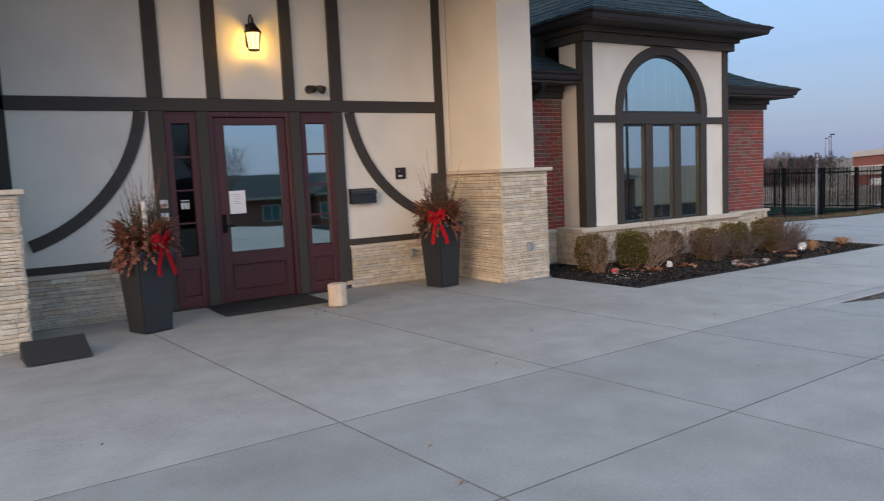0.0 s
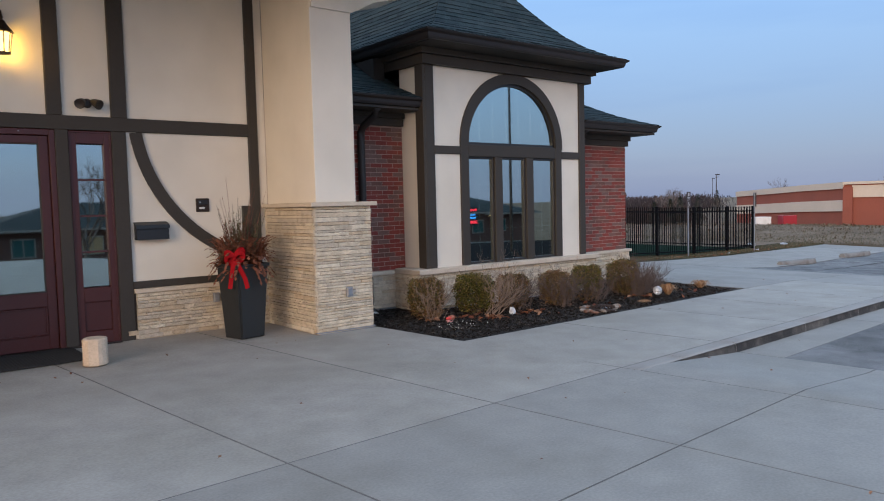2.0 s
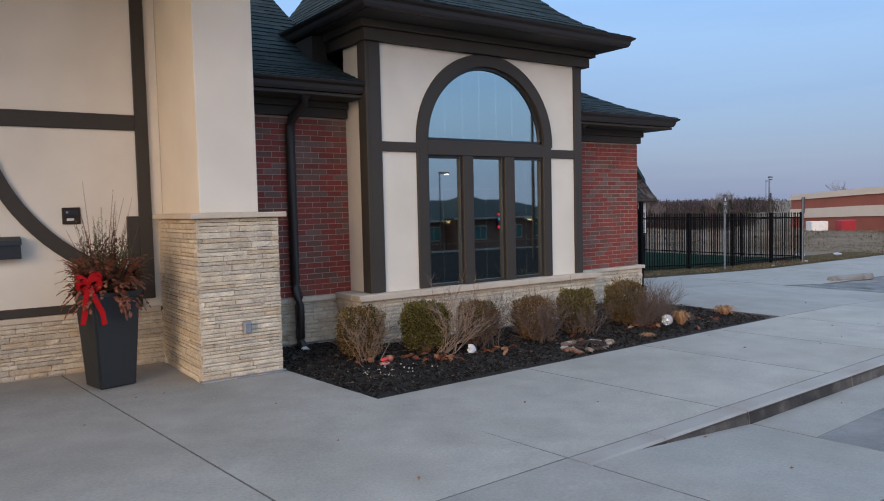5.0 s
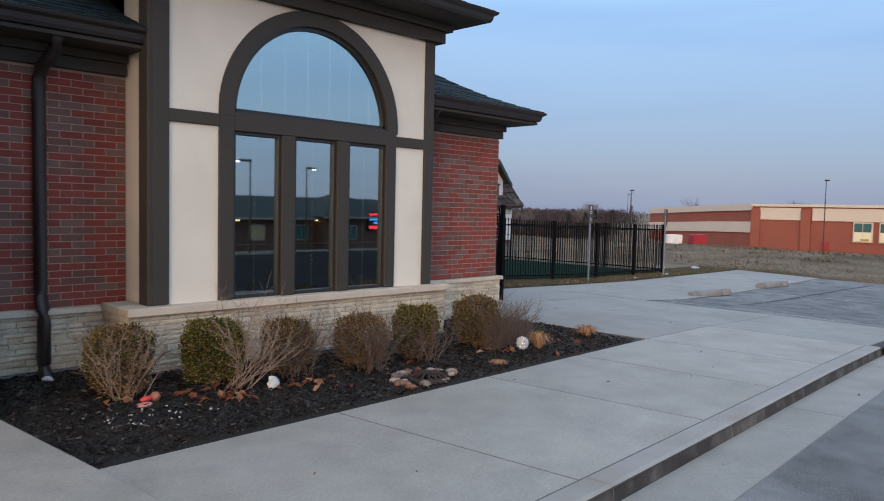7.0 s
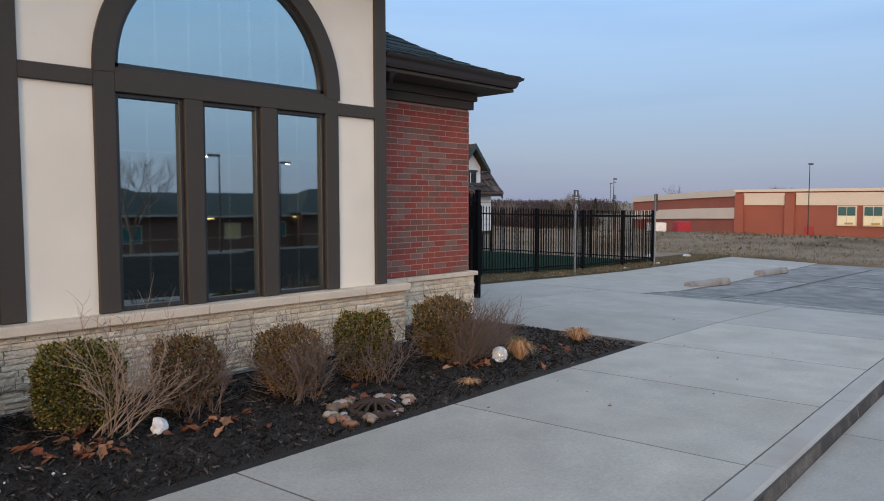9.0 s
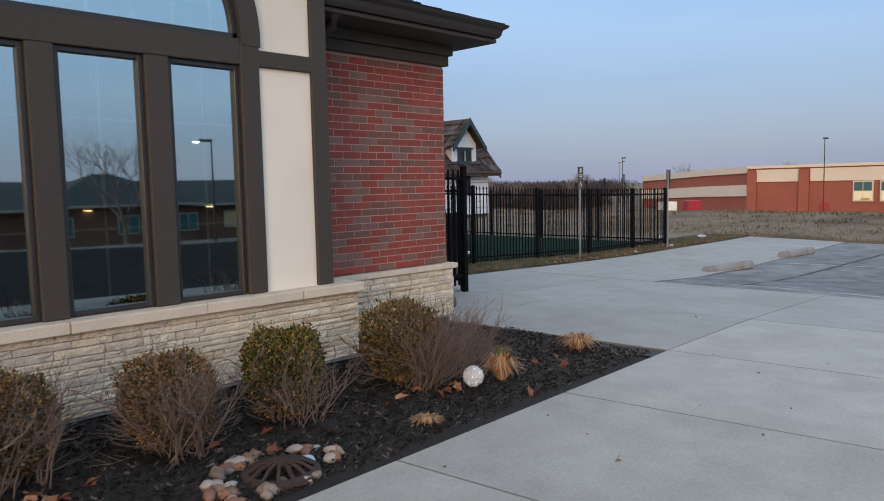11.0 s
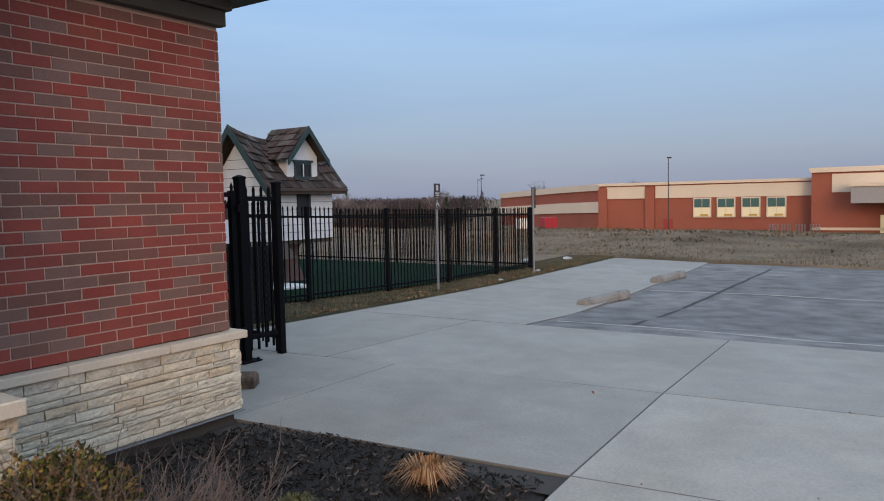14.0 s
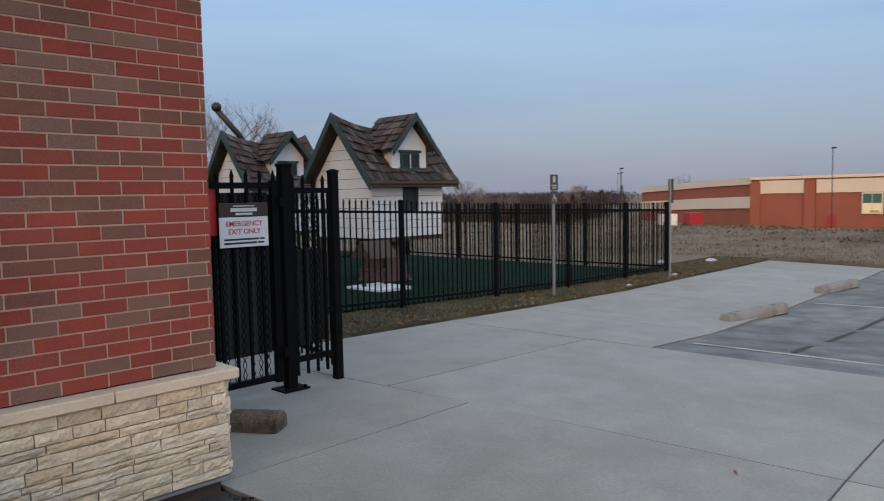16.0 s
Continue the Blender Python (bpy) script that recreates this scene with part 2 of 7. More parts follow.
WHITE_PAINT = material("white_paint", (0.72, 0.715, 0.70), 0.7, var=0.08, scale=3, fine=70, bump=0.15, tint=(0.58, 0.57, 0.55), tint_scale=1.2, tint_amount=0.5)
GREEN_TRIM = material("green_trim_paint", (0.022, 0.044, 0.042), 0.6, var=0.15)
SHAKE = choice_material("weathered_shake", [(0.050, 0.040, 0.036), (0.075, 0.060, 0.053), (0.036, 0.030, 0.027), (0.065, 0.054, 0.050), (0.068, 0.043, 0.038), (0.10, 0.085, 0.077)], 0.95, var=0.3, scale=14, fine=60, bump=0.8)

# ---- building helpers ----
def ground_z(x, y):
    """The height of the paved ground: nearly level by the door, falling away to the east."""
    xs = (-400, 6.5, 14.5, 17, 20, 23, 31, 45, 52, 92, 4000)
    zs = (0, 0, -0.09, -0.15, -0.25, -0.36, -0.45, -0.52, -0.7, -3.25, -3.25)
    z = float(np.interp(x, xs, zs))
    z -= 0.10 * min(1, max(0, (12.2 - y) / 2)) * min(1, max(0, (x - 18.5) / 3))
    return z - 0.035 * min(1, max(0, (7.9 - y) / 1.5))


def lane_z(x, y):
    """The driving lane sinks below the pavement past the ramp."""
    return ground_z(x, y) - 0.108 * min(1, max(0, (x - 8.1) / 1.5))


def box(bm, x0, x1, y0, y1, z0, z1, bevel=0.0):
    vs = [bm.verts.new(p) for p in ((x0, y0, z0), (x1, y0, z0), (x1, y1, z0), (x0, y1, z0), (x0, y0, z1), (x1, y0, z1), (x1, y1, z1), (x0, y1, z1))]
    fs = [bm.faces.new([vs[i] for i in q]) for q in ((3, 2, 1, 0), (4, 5, 6, 7), (0, 1, 5, 4), (1, 2, 6, 5), (2, 3, 7, 6), (3, 0, 4, 7))]
    if bevel:
        es = list({e for f in fs for e in f.edges})
        bmesh.ops.bevel(bm, geom=es, offset=bevel, segments=1, affect="EDGES")
    return vs


def hexa(bm, pts):
    """A six-sided solid from its lower four and upper four corners."""
    vs = [bm.verts.new(p) for p in pts]
    for q in ((3, 2, 1, 0), (4, 5, 6, 7), (0, 1, 5, 4), (1, 2, 6, 5), (2, 3, 7, 6), (3, 0, 4, 7)):
        bm.faces.new([vs[i] for i in q])


def tube(bm, path, radius, sides=8, caps=True, radius_end=None):
    """A round rod along a list of points."""
    path = [Vector(p) for p in path]
    rings = []
    for i, p in enumerate(path):
        d = (path[min(i + 1, len(path) - 1)] - path[max(i - 1, 0)]).normalized()
        a = d.cross(Vector((0, 0, 1)) if abs(d.z) < 0.9 else Vector((1, 0, 0))).normalized()
        b = d.cross(a)
        r = radius if radius_end is None else radius + (radius_end - radius) * i / (len(path) - 1)
        rings.append([bm.verts.new(p + r * (math.cos(t) * a + math.sin(t) * b)) for t in [2 * math.pi * k / sides for k in range(sides)]])
    for r0, r1 in zip(rings, rings[1:]):
        for k in range(sides):
            bm.faces.new((r0[k], r0[(k + 1) % sides], r1[(k + 1) % sides], r1[k]))
    if caps:
        bm.faces.new(rings[0][::-1])
        bm.faces.new(rings[-1])


def lathe(bm, rows, sides=16, centre=(0, 0), square=False):
    """A turned solid from (radius, height) rows; square: four-sided with flat faces towards x and y."""
    rings = []
    if square:
        sides = 4
    for r, z in rows:
        off = math.pi / 4 if square else 0
        k = math.sqrt(2) if square else 1
        rings.append([bm.verts.new((centre[0] + k * r * math.cos(off + 2 * math.pi * i / sides), centre[1] + k * r * math.sin(off + 2 * math.pi * i / sides), z)) for i in range(sides)])
    for a, b in zip(rings, rings[1:]):
        for i in range(sides):
            bm.faces.new((a[i], a[(i + 1) % sides], b[(i + 1) % sides], b[i]))
    bm.faces.new(rings[0][::-1])
    bm.faces.new(rings[-1])


def prism(bm, outline, y0, y1, axis="y"):
    """Extrudes an outline of (u, z) points between two planes: along y (u is x) or along x (u is y)."""
    def at(u, z, d):
        return (u, d, z) if axis == "y" else (d, u, z)
    a = [bm.verts.new(at(u, z, y0)) for u, z in outline]
    b = [bm.verts.new(at(u, z, y1)) for u, z in outline]
    bm.faces.new(a)
    bm.faces.new(b[::-1])
    for i in range(len(a)):
        j = (i + 1) % len(a)
        bm.faces.new((a[j], a[i], b[i], b[j]))


def mesh_of(name, bm, mat, smooth=False):
    bmesh.ops.recalc_face_normals(bm, faces=bm.faces)
    me = bpy.data.meshes.new(name)
    bm.to_mesh(me)
    bm.free()
    if smooth:
        for p in me.polygons:
            p.use_smooth = True
    for m in (mat if isinstance(mat, (list, tuple)) else (mat,)):
        me.materials.append(m)
    return me


def part(name, bm, mat, parent=None, label="", smooth=False, kind=""):
    """Links a bmesh as one mesh object under a thing or a part."""
    ob = new(name, mesh_of(name, bm, mat, smooth))
    ob.parent = parent
    return tagged(ob, label=label, kind=kind)


def thing(name, label, category, at=(0, 0, 0), turn=0.0, group=""):
    """An empty at the base of a thing, which carries its parts."""
    ob = new(name)
    ob.empty_display_size = 0.1
    ob.matrix_basis = pose(*at, 0, 0, turn)
    return tagged(ob, label, category, group)


def solid(name, mat, boxes, parent=None, label="", bevel=0.0, kind="", smooth=False):
    """One mesh out of boxes (x0, x1, y0, y1, z0, z1)."""
    bm = bmesh.new()
    for b in boxes:
        box(bm, *b, bevel=bevel)
    return part(name, bm, mat, parent, label, smooth, kind)


def structure(name, mat, boxes, label, bevel=0.0, category="wall"):
    return tagged(solid(name, mat, boxes, None, label, bevel, "structure"), category=category)


def place(name, mesh, parent, x, y, z, rz=0.0, scale=(1, 1, 1), rx=0.0, ry=0.0):
    ob = new(name, mesh)
    ob.parent = parent
    ob.matrix_basis = Matrix.LocRotScale((x, y, z), Euler((radians(rx), radians(ry), radians(rz))), scale)
    return ob

# ---- ground and paving ----
PAVE = radians(3.3)


def pv(u, v):
    """Paving coordinates: u along the kerb, v towards the building; the cross joints lean a little."""
    u -= 0.055 * (max(v, -3.0) - 0.5)
    return (7.5 + u * math.cos(PAVE) - v * math.sin(PAVE), 4.22 + u * math.sin(PAVE) + v * math.cos(PAVE))


def grid_sheet(name, xs, ys, height, mat, label, category, kind="structure"):
    verts = [(x, y, height(x, y)) for y in ys for x in xs]
    nx = len(xs)
    faces = [(j * nx + i, j * nx + i + 1, (j + 1) * nx + i + 1, (j + 1) * nx + i) for j in range(len(ys) - 1) for i in range(nx - 1)]
    me = bpy.data.meshes.new(name)
    me.from_pydata(verts, [], faces)
    me.materials.append(mat)
    for p in me.polygons:
        p.use_smooth = True
    return tagged(new(name, me), label, category, kind=kind)


def paving_edge(x):
    """Where the pavement ends and the verge grass begins."""
    return 12.30 + 0.0577 * (x - 17.85)


def terrain_z(x, y):
    paved = x < 32.4 and y < paving_edge(x) + 0.3 and y > -34
    built = x < 16.25
    fall = 3.0 * min(1, max(0, (-7 - y) / 40))
    if paved or built:
        return ground_z(x, y) - 0.30 - fall
    z = ground_z(x, y) + 0.015 - fall
    if x > 33:
        z += 0.10 * noise.noise((x * 0.15, y * 0.15, 0)) + 0.22 * math.exp(-((x - 47) / 5) ** 2)
    else:
        z += 0.02 * noise.noise((x * 1.3, y * 1.3, 0))
    return z


gx = [-3000, -600, -150, -40, -10, 0, 6.5, 10, 14.5, 16.2, 16.3] + [16.3 + 0.45 * i for i in range(1, 36)] + [32.38, 32.45] + [33.0 + 0.8 * i for i in range(50)] + [75, 80, 86, 92, 110, 150, 300, 800, 3000]
gy = [-3000, -600, -150, -60, -40, -30, -20, -12, -6, 0, 4, 8, 11, 12.2, 12.3] + [12.3 + 0.45 * i for i in range(1, 8)] + [16 + 2 * i for i in range(20)] + [60, 75, 90, 150, 300, 800, 3000]
grid_sheet("ground", gx, gy, terrain_z, GRASS, "dormant winter grass field with dry brown patches", "ground")

bm = bmesh.new()
for u0, u1 in ((-16, -8), (-8, -1), (-1, 0.13), (0.13, 3), (3, 7), (7, 9.5), (9.5, 12.58)):
    for v0, v1 in ((-0.1, 2.2), (2.2, 5.5)):
        if v0 > 2 and 0 < u0 < 6.9:
            continue
        q = [pv(u0, v0), pv(u1, v0), pv(u1, v1), pv(u0, v1)]
        bm.faces.new([bm.verts.new((x, y, ground_z(x, y) - 0.014)) for x, y in q])
for u0, u1 in ((-16, -8), (-8, -1), (-1, 0.13), (0.13, 0.6), (0.6, 1.1), (1.1, 1.6), (1.6, 2.07)):
    q = [pv(u0, -14), pv(u1, -14), pv(u1, -0.1), pv(u0, -0.1)]
    bm.faces.new([bm.verts.new((x, y, lane_z(x, y) - 0.03)) for x, y in q])
pavement = part("pavement", bm, JOINT, None, "pale broom-finished concrete paving with sawn joints", kind="structure")
tagged(pavement, category="pavement")


def slab(u0, u1, v0, v1, height, gap=0.003, name="slab", mat=CONCRETE, steps=1):
    """One concrete slab with eased edges, following the fall of the ground in a few steps along u."""
    bm = bmesh.new()
    g, c = gap, gap + 0.004
    rings = []
    for o, dz in ((g, -0.08), (g, -0.004), (c, 0.0)):
        ring = []
        for k in range(steps + 1):
            x, y = pv(u0 + o + (u1 - u0 - 2 * o) * k / steps, v0 + o)
            ring.append(bm.verts.new((x, y, height(x, y) + dz)))
        for k in range(steps, -1, -1):
            x, y = pv(u0 + o + (u1 - u0 - 2 * o) * k / steps, v1 - o)
            ring.append(bm.verts.new((x, y, height(x, y) + dz)))
        rings.append(ring)
    n = len(rings[0])
    for a, b in zip(rings, rings[1:]):
        for i in range(n):
            bm.faces.new((a[i], a[(i + 1) % n], b[(i + 1) % n], b[i])).material_index = 1
    top = rings[-1]
    for k in range(steps):
        bm.faces.new((top[k], top[k + 1], top[n - 2 - k], top[n - 1 - k]))
    return part(name, bm, (mat, JOINT_SIDE), pavement)


LANE_JOINTS = (-16, -12.6, -9.6, -7.4, -5.4, -3.48, -1.62, 0.13, 2.07)
for u0, u1 in zip(LANE_JOINTS, LANE_JOINTS[1:]):
    for v0, v1 in ((-14, -10), (-10, -7), (-7, -4.2), (-4.2, -1.46), (-1.46, 0.10 if u1 < 1 else -0.095)):
        slab(u0, u1, v0, v1, lane_z, steps=8 if u0 > 0 else 1)
for u0, u1 in zip(LANE_JOINTS, LANE_JOINTS[1:-1]):
    slab(u0, u1, 0.10, 5.2, ground_z, mat=WALK)
WALK_JOINTS = (0.13, 1.98, 3.88, 5.55, 7.27, 9.38)
for u0, u1 in zip(WALK_JOINTS, WALK_JOINTS[1:]):
    slab(u0, u1, 0.095, 2.2, ground_z, mat=WALK)
slab(7.27, 9.38, 2.2, 4.68, ground_z)
slab(6.9, 9.38, 4.68, 6.6, ground_z)
slab(7.27, 9.38, 6.6, 10.0, ground_z)
for v0, v1 in ((0.05, 2.2), (2.2, 5.5)):
    slab(9.38, 12.58, v0, v1, ground_z)
slab(9.38, 12.58, 5.5, 7.47, ground_z)
for u0, u1 in ((12.58, 14.4), (14.4, 17.4), (17.4, 20.4), (20.4, 23.6), (23.6, 25.6)):
    slab(u0, u1, 4.75, 7.47, ground_z)

# kerb and gutter pan
kerb = thing("kerb", "weathered concrete kerb with a dark blotchy face", "kerb")
tagged(kerb, kind="structure")
cuts = (0.13, 0.95, 2.05, 3.95, 5.85, 7.75, 9.4)


def kerb_section(u):
    """Back foot, back edge, front edge, eased arris and foot of the kerb at one place along it."""
    ring = []
    for v, up in ((0.09, -0.3), (0.09, 0.0), (-0.06, 0.0), (-0.085, -0.012), (-0.105, -1.0)):
        x, y = pv(u, v)
        z = ground_z(x, y) + up if up > -1 else lane_z(x, y) - 0.06
        ring.append(Vector((x, y, z)))
    return ring


# each stone's front carries a much darker, blotchy sheet of its own
for u0, u1 in zip(cuts, cuts[1:]):
    bm, face = bmesh.new(), bmesh.new()
    prev = fprev = None
    for k in range(7):
        sec = kerb_section(u0 + 0.004 + (u1 - u0 - 0.008) * k / 6)
        ring = [bm.verts.new(p) for p in sec]
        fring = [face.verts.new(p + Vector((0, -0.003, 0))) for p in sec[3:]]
        if prev:
            for i in range(5):
                j = (i + 1) % 5
                bm.faces.new((prev[i], prev[j], ring[j], ring[i]))
            face.faces.new((fprev[0], fprev[1], fring[1], fring[0]))
        else:
            bm.faces.new(ring)
        prev, fprev = ring, fring
    bm.faces.new(prev[::-1])
    stone = part("kerb_stone", bm, KERB, kerb)
    part("kerb_face", face, KERB_FACE, stone, "dark blotchy kerb face")
for u0, u1 in zip((2.07, 5.3, 8.3), (5.3, 8.3, 11.2)):
    ob = slab(u0, u1, -0.60, -0.10, lane_z)
    ob.name = "gutter_pan"


def road_z(x, y):
    f = min(1, max(0, (x - 16.8) / 2.2))
    return lane_z(x, y) * (1 - f) + (ground_z(x, y) - 0.012) * f - 0.004 - 0.06 * max(0, -8 - y)


def asphalt_sheet(name, u0, u1, v0, v1, label, mat=ASPHALT):
    bm = bmesh.new()
    nu, nv = max(2, int((u1 - u0) / 1.2)), max(2, int((v1 - v0) / 1.5))
    rows = []
    for j in range(nv + 1):
        row = []
        for i in range(nu + 1):
            x, y = pv(u0 + (u1 - u0) * i / nu, v0 + (v1 - v0) * j / nv)
            row.append(bm.verts.new((x, y, road_z(x, y))))
        rows.append(row)
    for a, b in zip(rows, rows[1:]):
        for i in range(nu):
            bm.faces.new((a[i], a[i + 1], b[i + 1], b[i]))
    return tagged(part(name, bm, mat, None, label, True, "structure"), category="road")


# these two sheets are added to keep the panes' reflections dark
asphalt_sheet("road_south", 2.07, 25.4, -30, -2.4, "asphalt lot across the lane, darkened for the window reflections", DARK_LOT)
asphalt_sheet("road_office", 25.41, 60, -48, -16, "added asphalt yard before the office, darkened for the window reflections", DARK_LOT)
asphalt_sheet("road_west", -22, 2.06, -36, -14.01, "pale worn asphalt of the drive across the lane")
road = asphalt_sheet("road", 2.07, 25.4, -2.395, -0.595, "grey worn asphalt driving lane with coarse grain")
lot = asphalt_sheet("parking_lot", 12.58, 25.4, -0.585, 4.76, "weathered asphalt parking lot with faded stall lines")


def stripe(u0, u1, v0, v1):
    bm = bmesh.new()
    n = 8
    rows = []
    for i in range(n + 1):
        f = i / n
        pts = [pv(u0, v0 + (v1 - v0) * f), pv(u1, v0 + (v1 - v0) * f)]
        rows.append([bm.verts.new((x, y, road_z(x, y) + 0.005)) for x, y in pts])
    for a, b in zip(rows, rows[1:]):
        bm.faces.new((a[0], a[1], b[1], b[0]))
    part("stall_line", bm, LINE_PAINT, lot)


for u in (13.3, 18.4):
    stripe(u, u + 0.1, -0.6, 4.6)
bm = bmesh.new()
prev = None
for i in range(41):
    x = 20.6 + 0.27 * i
    y = 8.58 + 0.05 * noise.noise((x * 1.2, 0, 4))
    cur = [bm.verts.new((x, y + s, road_z(x, y) + 0.006)) for s in (-0.035, 0.035)]
    if prev:
        bm.faces.new((prev[0], cur[0], cur[1], prev[1]))
    prev = cur
part("crack_seal", bm, JOINT, lot, "dark tar crack seal")

bm = bmesh.new()
rows = []
for j in range(11):
    row = []
    for i in range(82):
        x = 16.32 + 0.2 * i
        y = paving_edge(x) + 0.05 * noise.noise((x * 2.3, 0, 8)) * (j == 0) + 0.02 + 0.16 * j
        row.append(bm.verts.new((x, y, ground_z(x, y) + 0.03 + 0.022 * noise.noise((x * 3, y * 3, 5)) - 0.05 * (j == 0))))
    rows.append(row)
for a, b in zip(rows, rows[1:]):
    for i in range(81):
        bm.faces.new((a[i], a[i + 1], b[i + 1], b[i]))
tagged(part("ground_verge", bm, VERGE, None, "damp olive verge grass with fallen leaves", True, "structure"), category="grass")
# artificial turf of the playground
grid_sheet("playground_turf", [17.6 + 0.5 * i for i in range(21)], [13.75 + 1.0 * i for i in range(18)], lambda x, y: ground_z(x, y) + 0.06, TURF, "flat dark green artificial turf of a playground", "turf")

# ---- building shell ----
def ledge_piece(name, parent, meshes, x0, x1, y_face, z0, z1, rng, axis="x", facing=-1, lengths=(0.12, 0.40)):
    """Fills a rectangle of wall with split-face ledge stones in rows. axis: the wall runs along x (at y_face) or along y (at x = y_face)."""
    z = z0
    while z < z1 - 0.02:
        h = min(rng.choice((0.030, 0.036, 0.042, 0.048, 0.058)), z1 - z)
        if z1 - z - h < 0.03:
            h = z1 - z
        a = x0 - rng.uniform(0, 0.25)
        while a < x1 - 0.01:
            w = rng.uniform(*lengths)
            b = min(a + w, x1)
            if x1 - b < 0.06:
                b = x1
            a0 = max(a, x0)
            out = rng.uniform(0.0, 0.014)
            m = rng.choice(meshes)
            sc = (b - a0 - 0.005, 0.05 + out, h - 0.005)
            cx, cz = (a0 + b) / 2, z + h / 2
            if axis == "x":
                place(name, m, parent, cx, y_face, cz, 0, sc)
            else:
                place(name, m, parent, y_face, cx, cz, -90 if facing < 0 else 90, sc)
            a = b
        z += h


def rough_stone(seed):
    """A unit ledge stone: its face at y = -1 is broken and uneven."""
    rng = random.Random(seed)
    bm = bmesh.new()
    n, m = 7, 3
    front = []
    for j in range(m + 1):
        row = []
        for i in range(n + 1):
            edge = i in (0, n) or j in (0, m)
            depth = (0.84 if edge else 0.90) + 0.10 * noise.noise((i * 0.55 + seed * 7, j * 0.6, 1)) + rng.uniform(-0.03, 0.05)
            row.append(bm.verts.new((-0.5 + i / n, -depth, -0.5 + j / m + (rng.uniform(-0.04, 0.04) if not edge else 0.0))))
        front.append(row)
    backs = [[bm.verts.new((-0.5, 0, -0.5)), bm.verts.new((0.5, 0, -0.5))], [bm.verts.new((-0.5, 0, 0.5)), bm.verts.new((0.5, 0, 0.5))]]
    for j in range(m):
        for i in range(n):
            bm.faces.new((front[j][i], front[j][i + 1], front[j + 1][i + 1], front[j + 1][i]))
    bm.faces.new((backs[0][0], backs[0][1], *front[0][::-1]))
    bm.faces.new((backs[1][1], backs[1][0], *front[m]))
    bm.faces.new((backs[0][0], *[front[j][0] for j in range(m + 1)], backs[1][0]))
    bm.faces.new((backs[1][1], *[front[j][n] for j in range(m, -1, -1)], backs[0][1]))
    return mesh_of("ledge_stone", bm, LEDGE)


STONES = [rough_stone(s) for s in range(7)]


def brick_mesh(w, h=0.0597, d=0.03):
    bm = bmesh.new()
    c = 0.0016
    a = [bm.verts.new(p) for p in ((-w / 2, 0, -h / 2), (w / 2, 0, -h / 2), (w / 2, 0, h / 2), (-w / 2, 0, h / 2))]
    b = [bm.verts.new(p) for p in ((-w / 2, -d + c, -h / 2), (w / 2, -d + c, -h / 2), (w / 2, -d + c, h / 2), (-w / 2, -d + c, h / 2))]
    f = [bm.verts.new(p) for p in ((-w / 2 + c, -d, -h / 2 + c), (w / 2 - c, -d, -h / 2 + c), (w / 2 - c, -d, h / 2 - c), (-w / 2 + c, -d, h / 2 - c))]
    for p, q in ((a, b), (b, f)):
        for i in range(4):
            bm.faces.new((p[i], p[(i + 1) % 4], q[(i + 1) % 4], q[i]))
    bm.faces.new(f)
    return mesh_of("brick", bm, BRICK)


BRICK_LENGTHS = {}


def brick_wall(parent, x0, x1, y, z0, z1, axis="x", facing=-1, course=0.0677, length=0.2032, seed=3):
    """Running bond, every brick an object of its own."""
    rng = random.Random(seed)
    row = 0
    z = z0
    while z + course * 0.6 < z1:
        a = x0 - (0 if row % 2 == 0 else length / 2)
        while a < x1 - 0.015:
            lo, hi = max(a, x0), min(a + length, x1)
            w = round(hi - lo - 0.008, 3)
            if w > 0.02:
                if w not in BRICK_LENGTHS:
                    BRICK_LENGTHS[w] = brick_mesh(w)
                if axis == "x":
                    place("brick", BRICK_LENGTHS[w], parent, (lo + hi) / 2, y + rng.uniform(-0.0015, 0.0015), z + course / 2, rng.uniform(-0.15, 0.15))
                else:
                    place("brick", BRICK_LENGTHS[w], parent, y, (lo + hi) / 2, z + course / 2, 90 if facing > 0 else -90)
            a += length
        z += course
        row += 1


WALL_Y, BAY_Y, BRICK_Y = 9.20, 8.65, 9.25

# entrance wall with its door opening (2.24 to 4.46 wide, 2.49 high)
bm = bmesh.new()
prism(bm, [(-0.3, 0.6), (2.23, 0.6), (2.23, 2.49), (4.46, 2.49), (4.46, 0.6), (6.42, 0.6), (6.42, 4.6), (-0.3, 4.6)], WALL_Y + 0.012, 9.5)
wall_entrance = tagged(part("wall_entrance", bm, STUCCO, None, "cream stucco entrance wall with dark half-timbering", kind="structure"), category="wall")
base_entrance = structure("wall_base_entrance", STONE_BACK, [(-0.3, 2.07, WALL_Y + 0.01, 9.5, -0.3, 0.6), (4.62, 6.42, WALL_Y + 0.01, 9.5, -0.3, 0.6)], "cream ledge stone base of the entrance wall")


def timber(x0, x1, z0, z1, parent, y0=WALL_Y - 0.025, y1=WALL_Y + 0.03, name="timber"):
    return solid(name, TIMBER, [(x0, x1, y0, y1, z0, z1)], parent, bevel=0.006)


for x0, x1, z0, z1 in ((2.06, 2.23, 0.0, 2.49), (4.46, 4.625, 0.0, 2.49), (2.06, 2.24, 2.65, 4.6), (2.78, 2.95, 2.65, 4.6), (3.79, 3.95, 2.65, 4.6), (4.47, 4.65, 2.65, 4.6), (6.17, 6.30, 0.7, 4.6), (6.045, 6.169, 0.701, 1.585), (0.42, 0.55, 0.7, 4.6), (0.40, 6.17, 2.49, 2.65), (4.625, 6.17, 0.615, 0.70), (0.50, 2.06, 0.615, 0.70)):
    timber(x0, x1, z0, z1, wall_entrance)


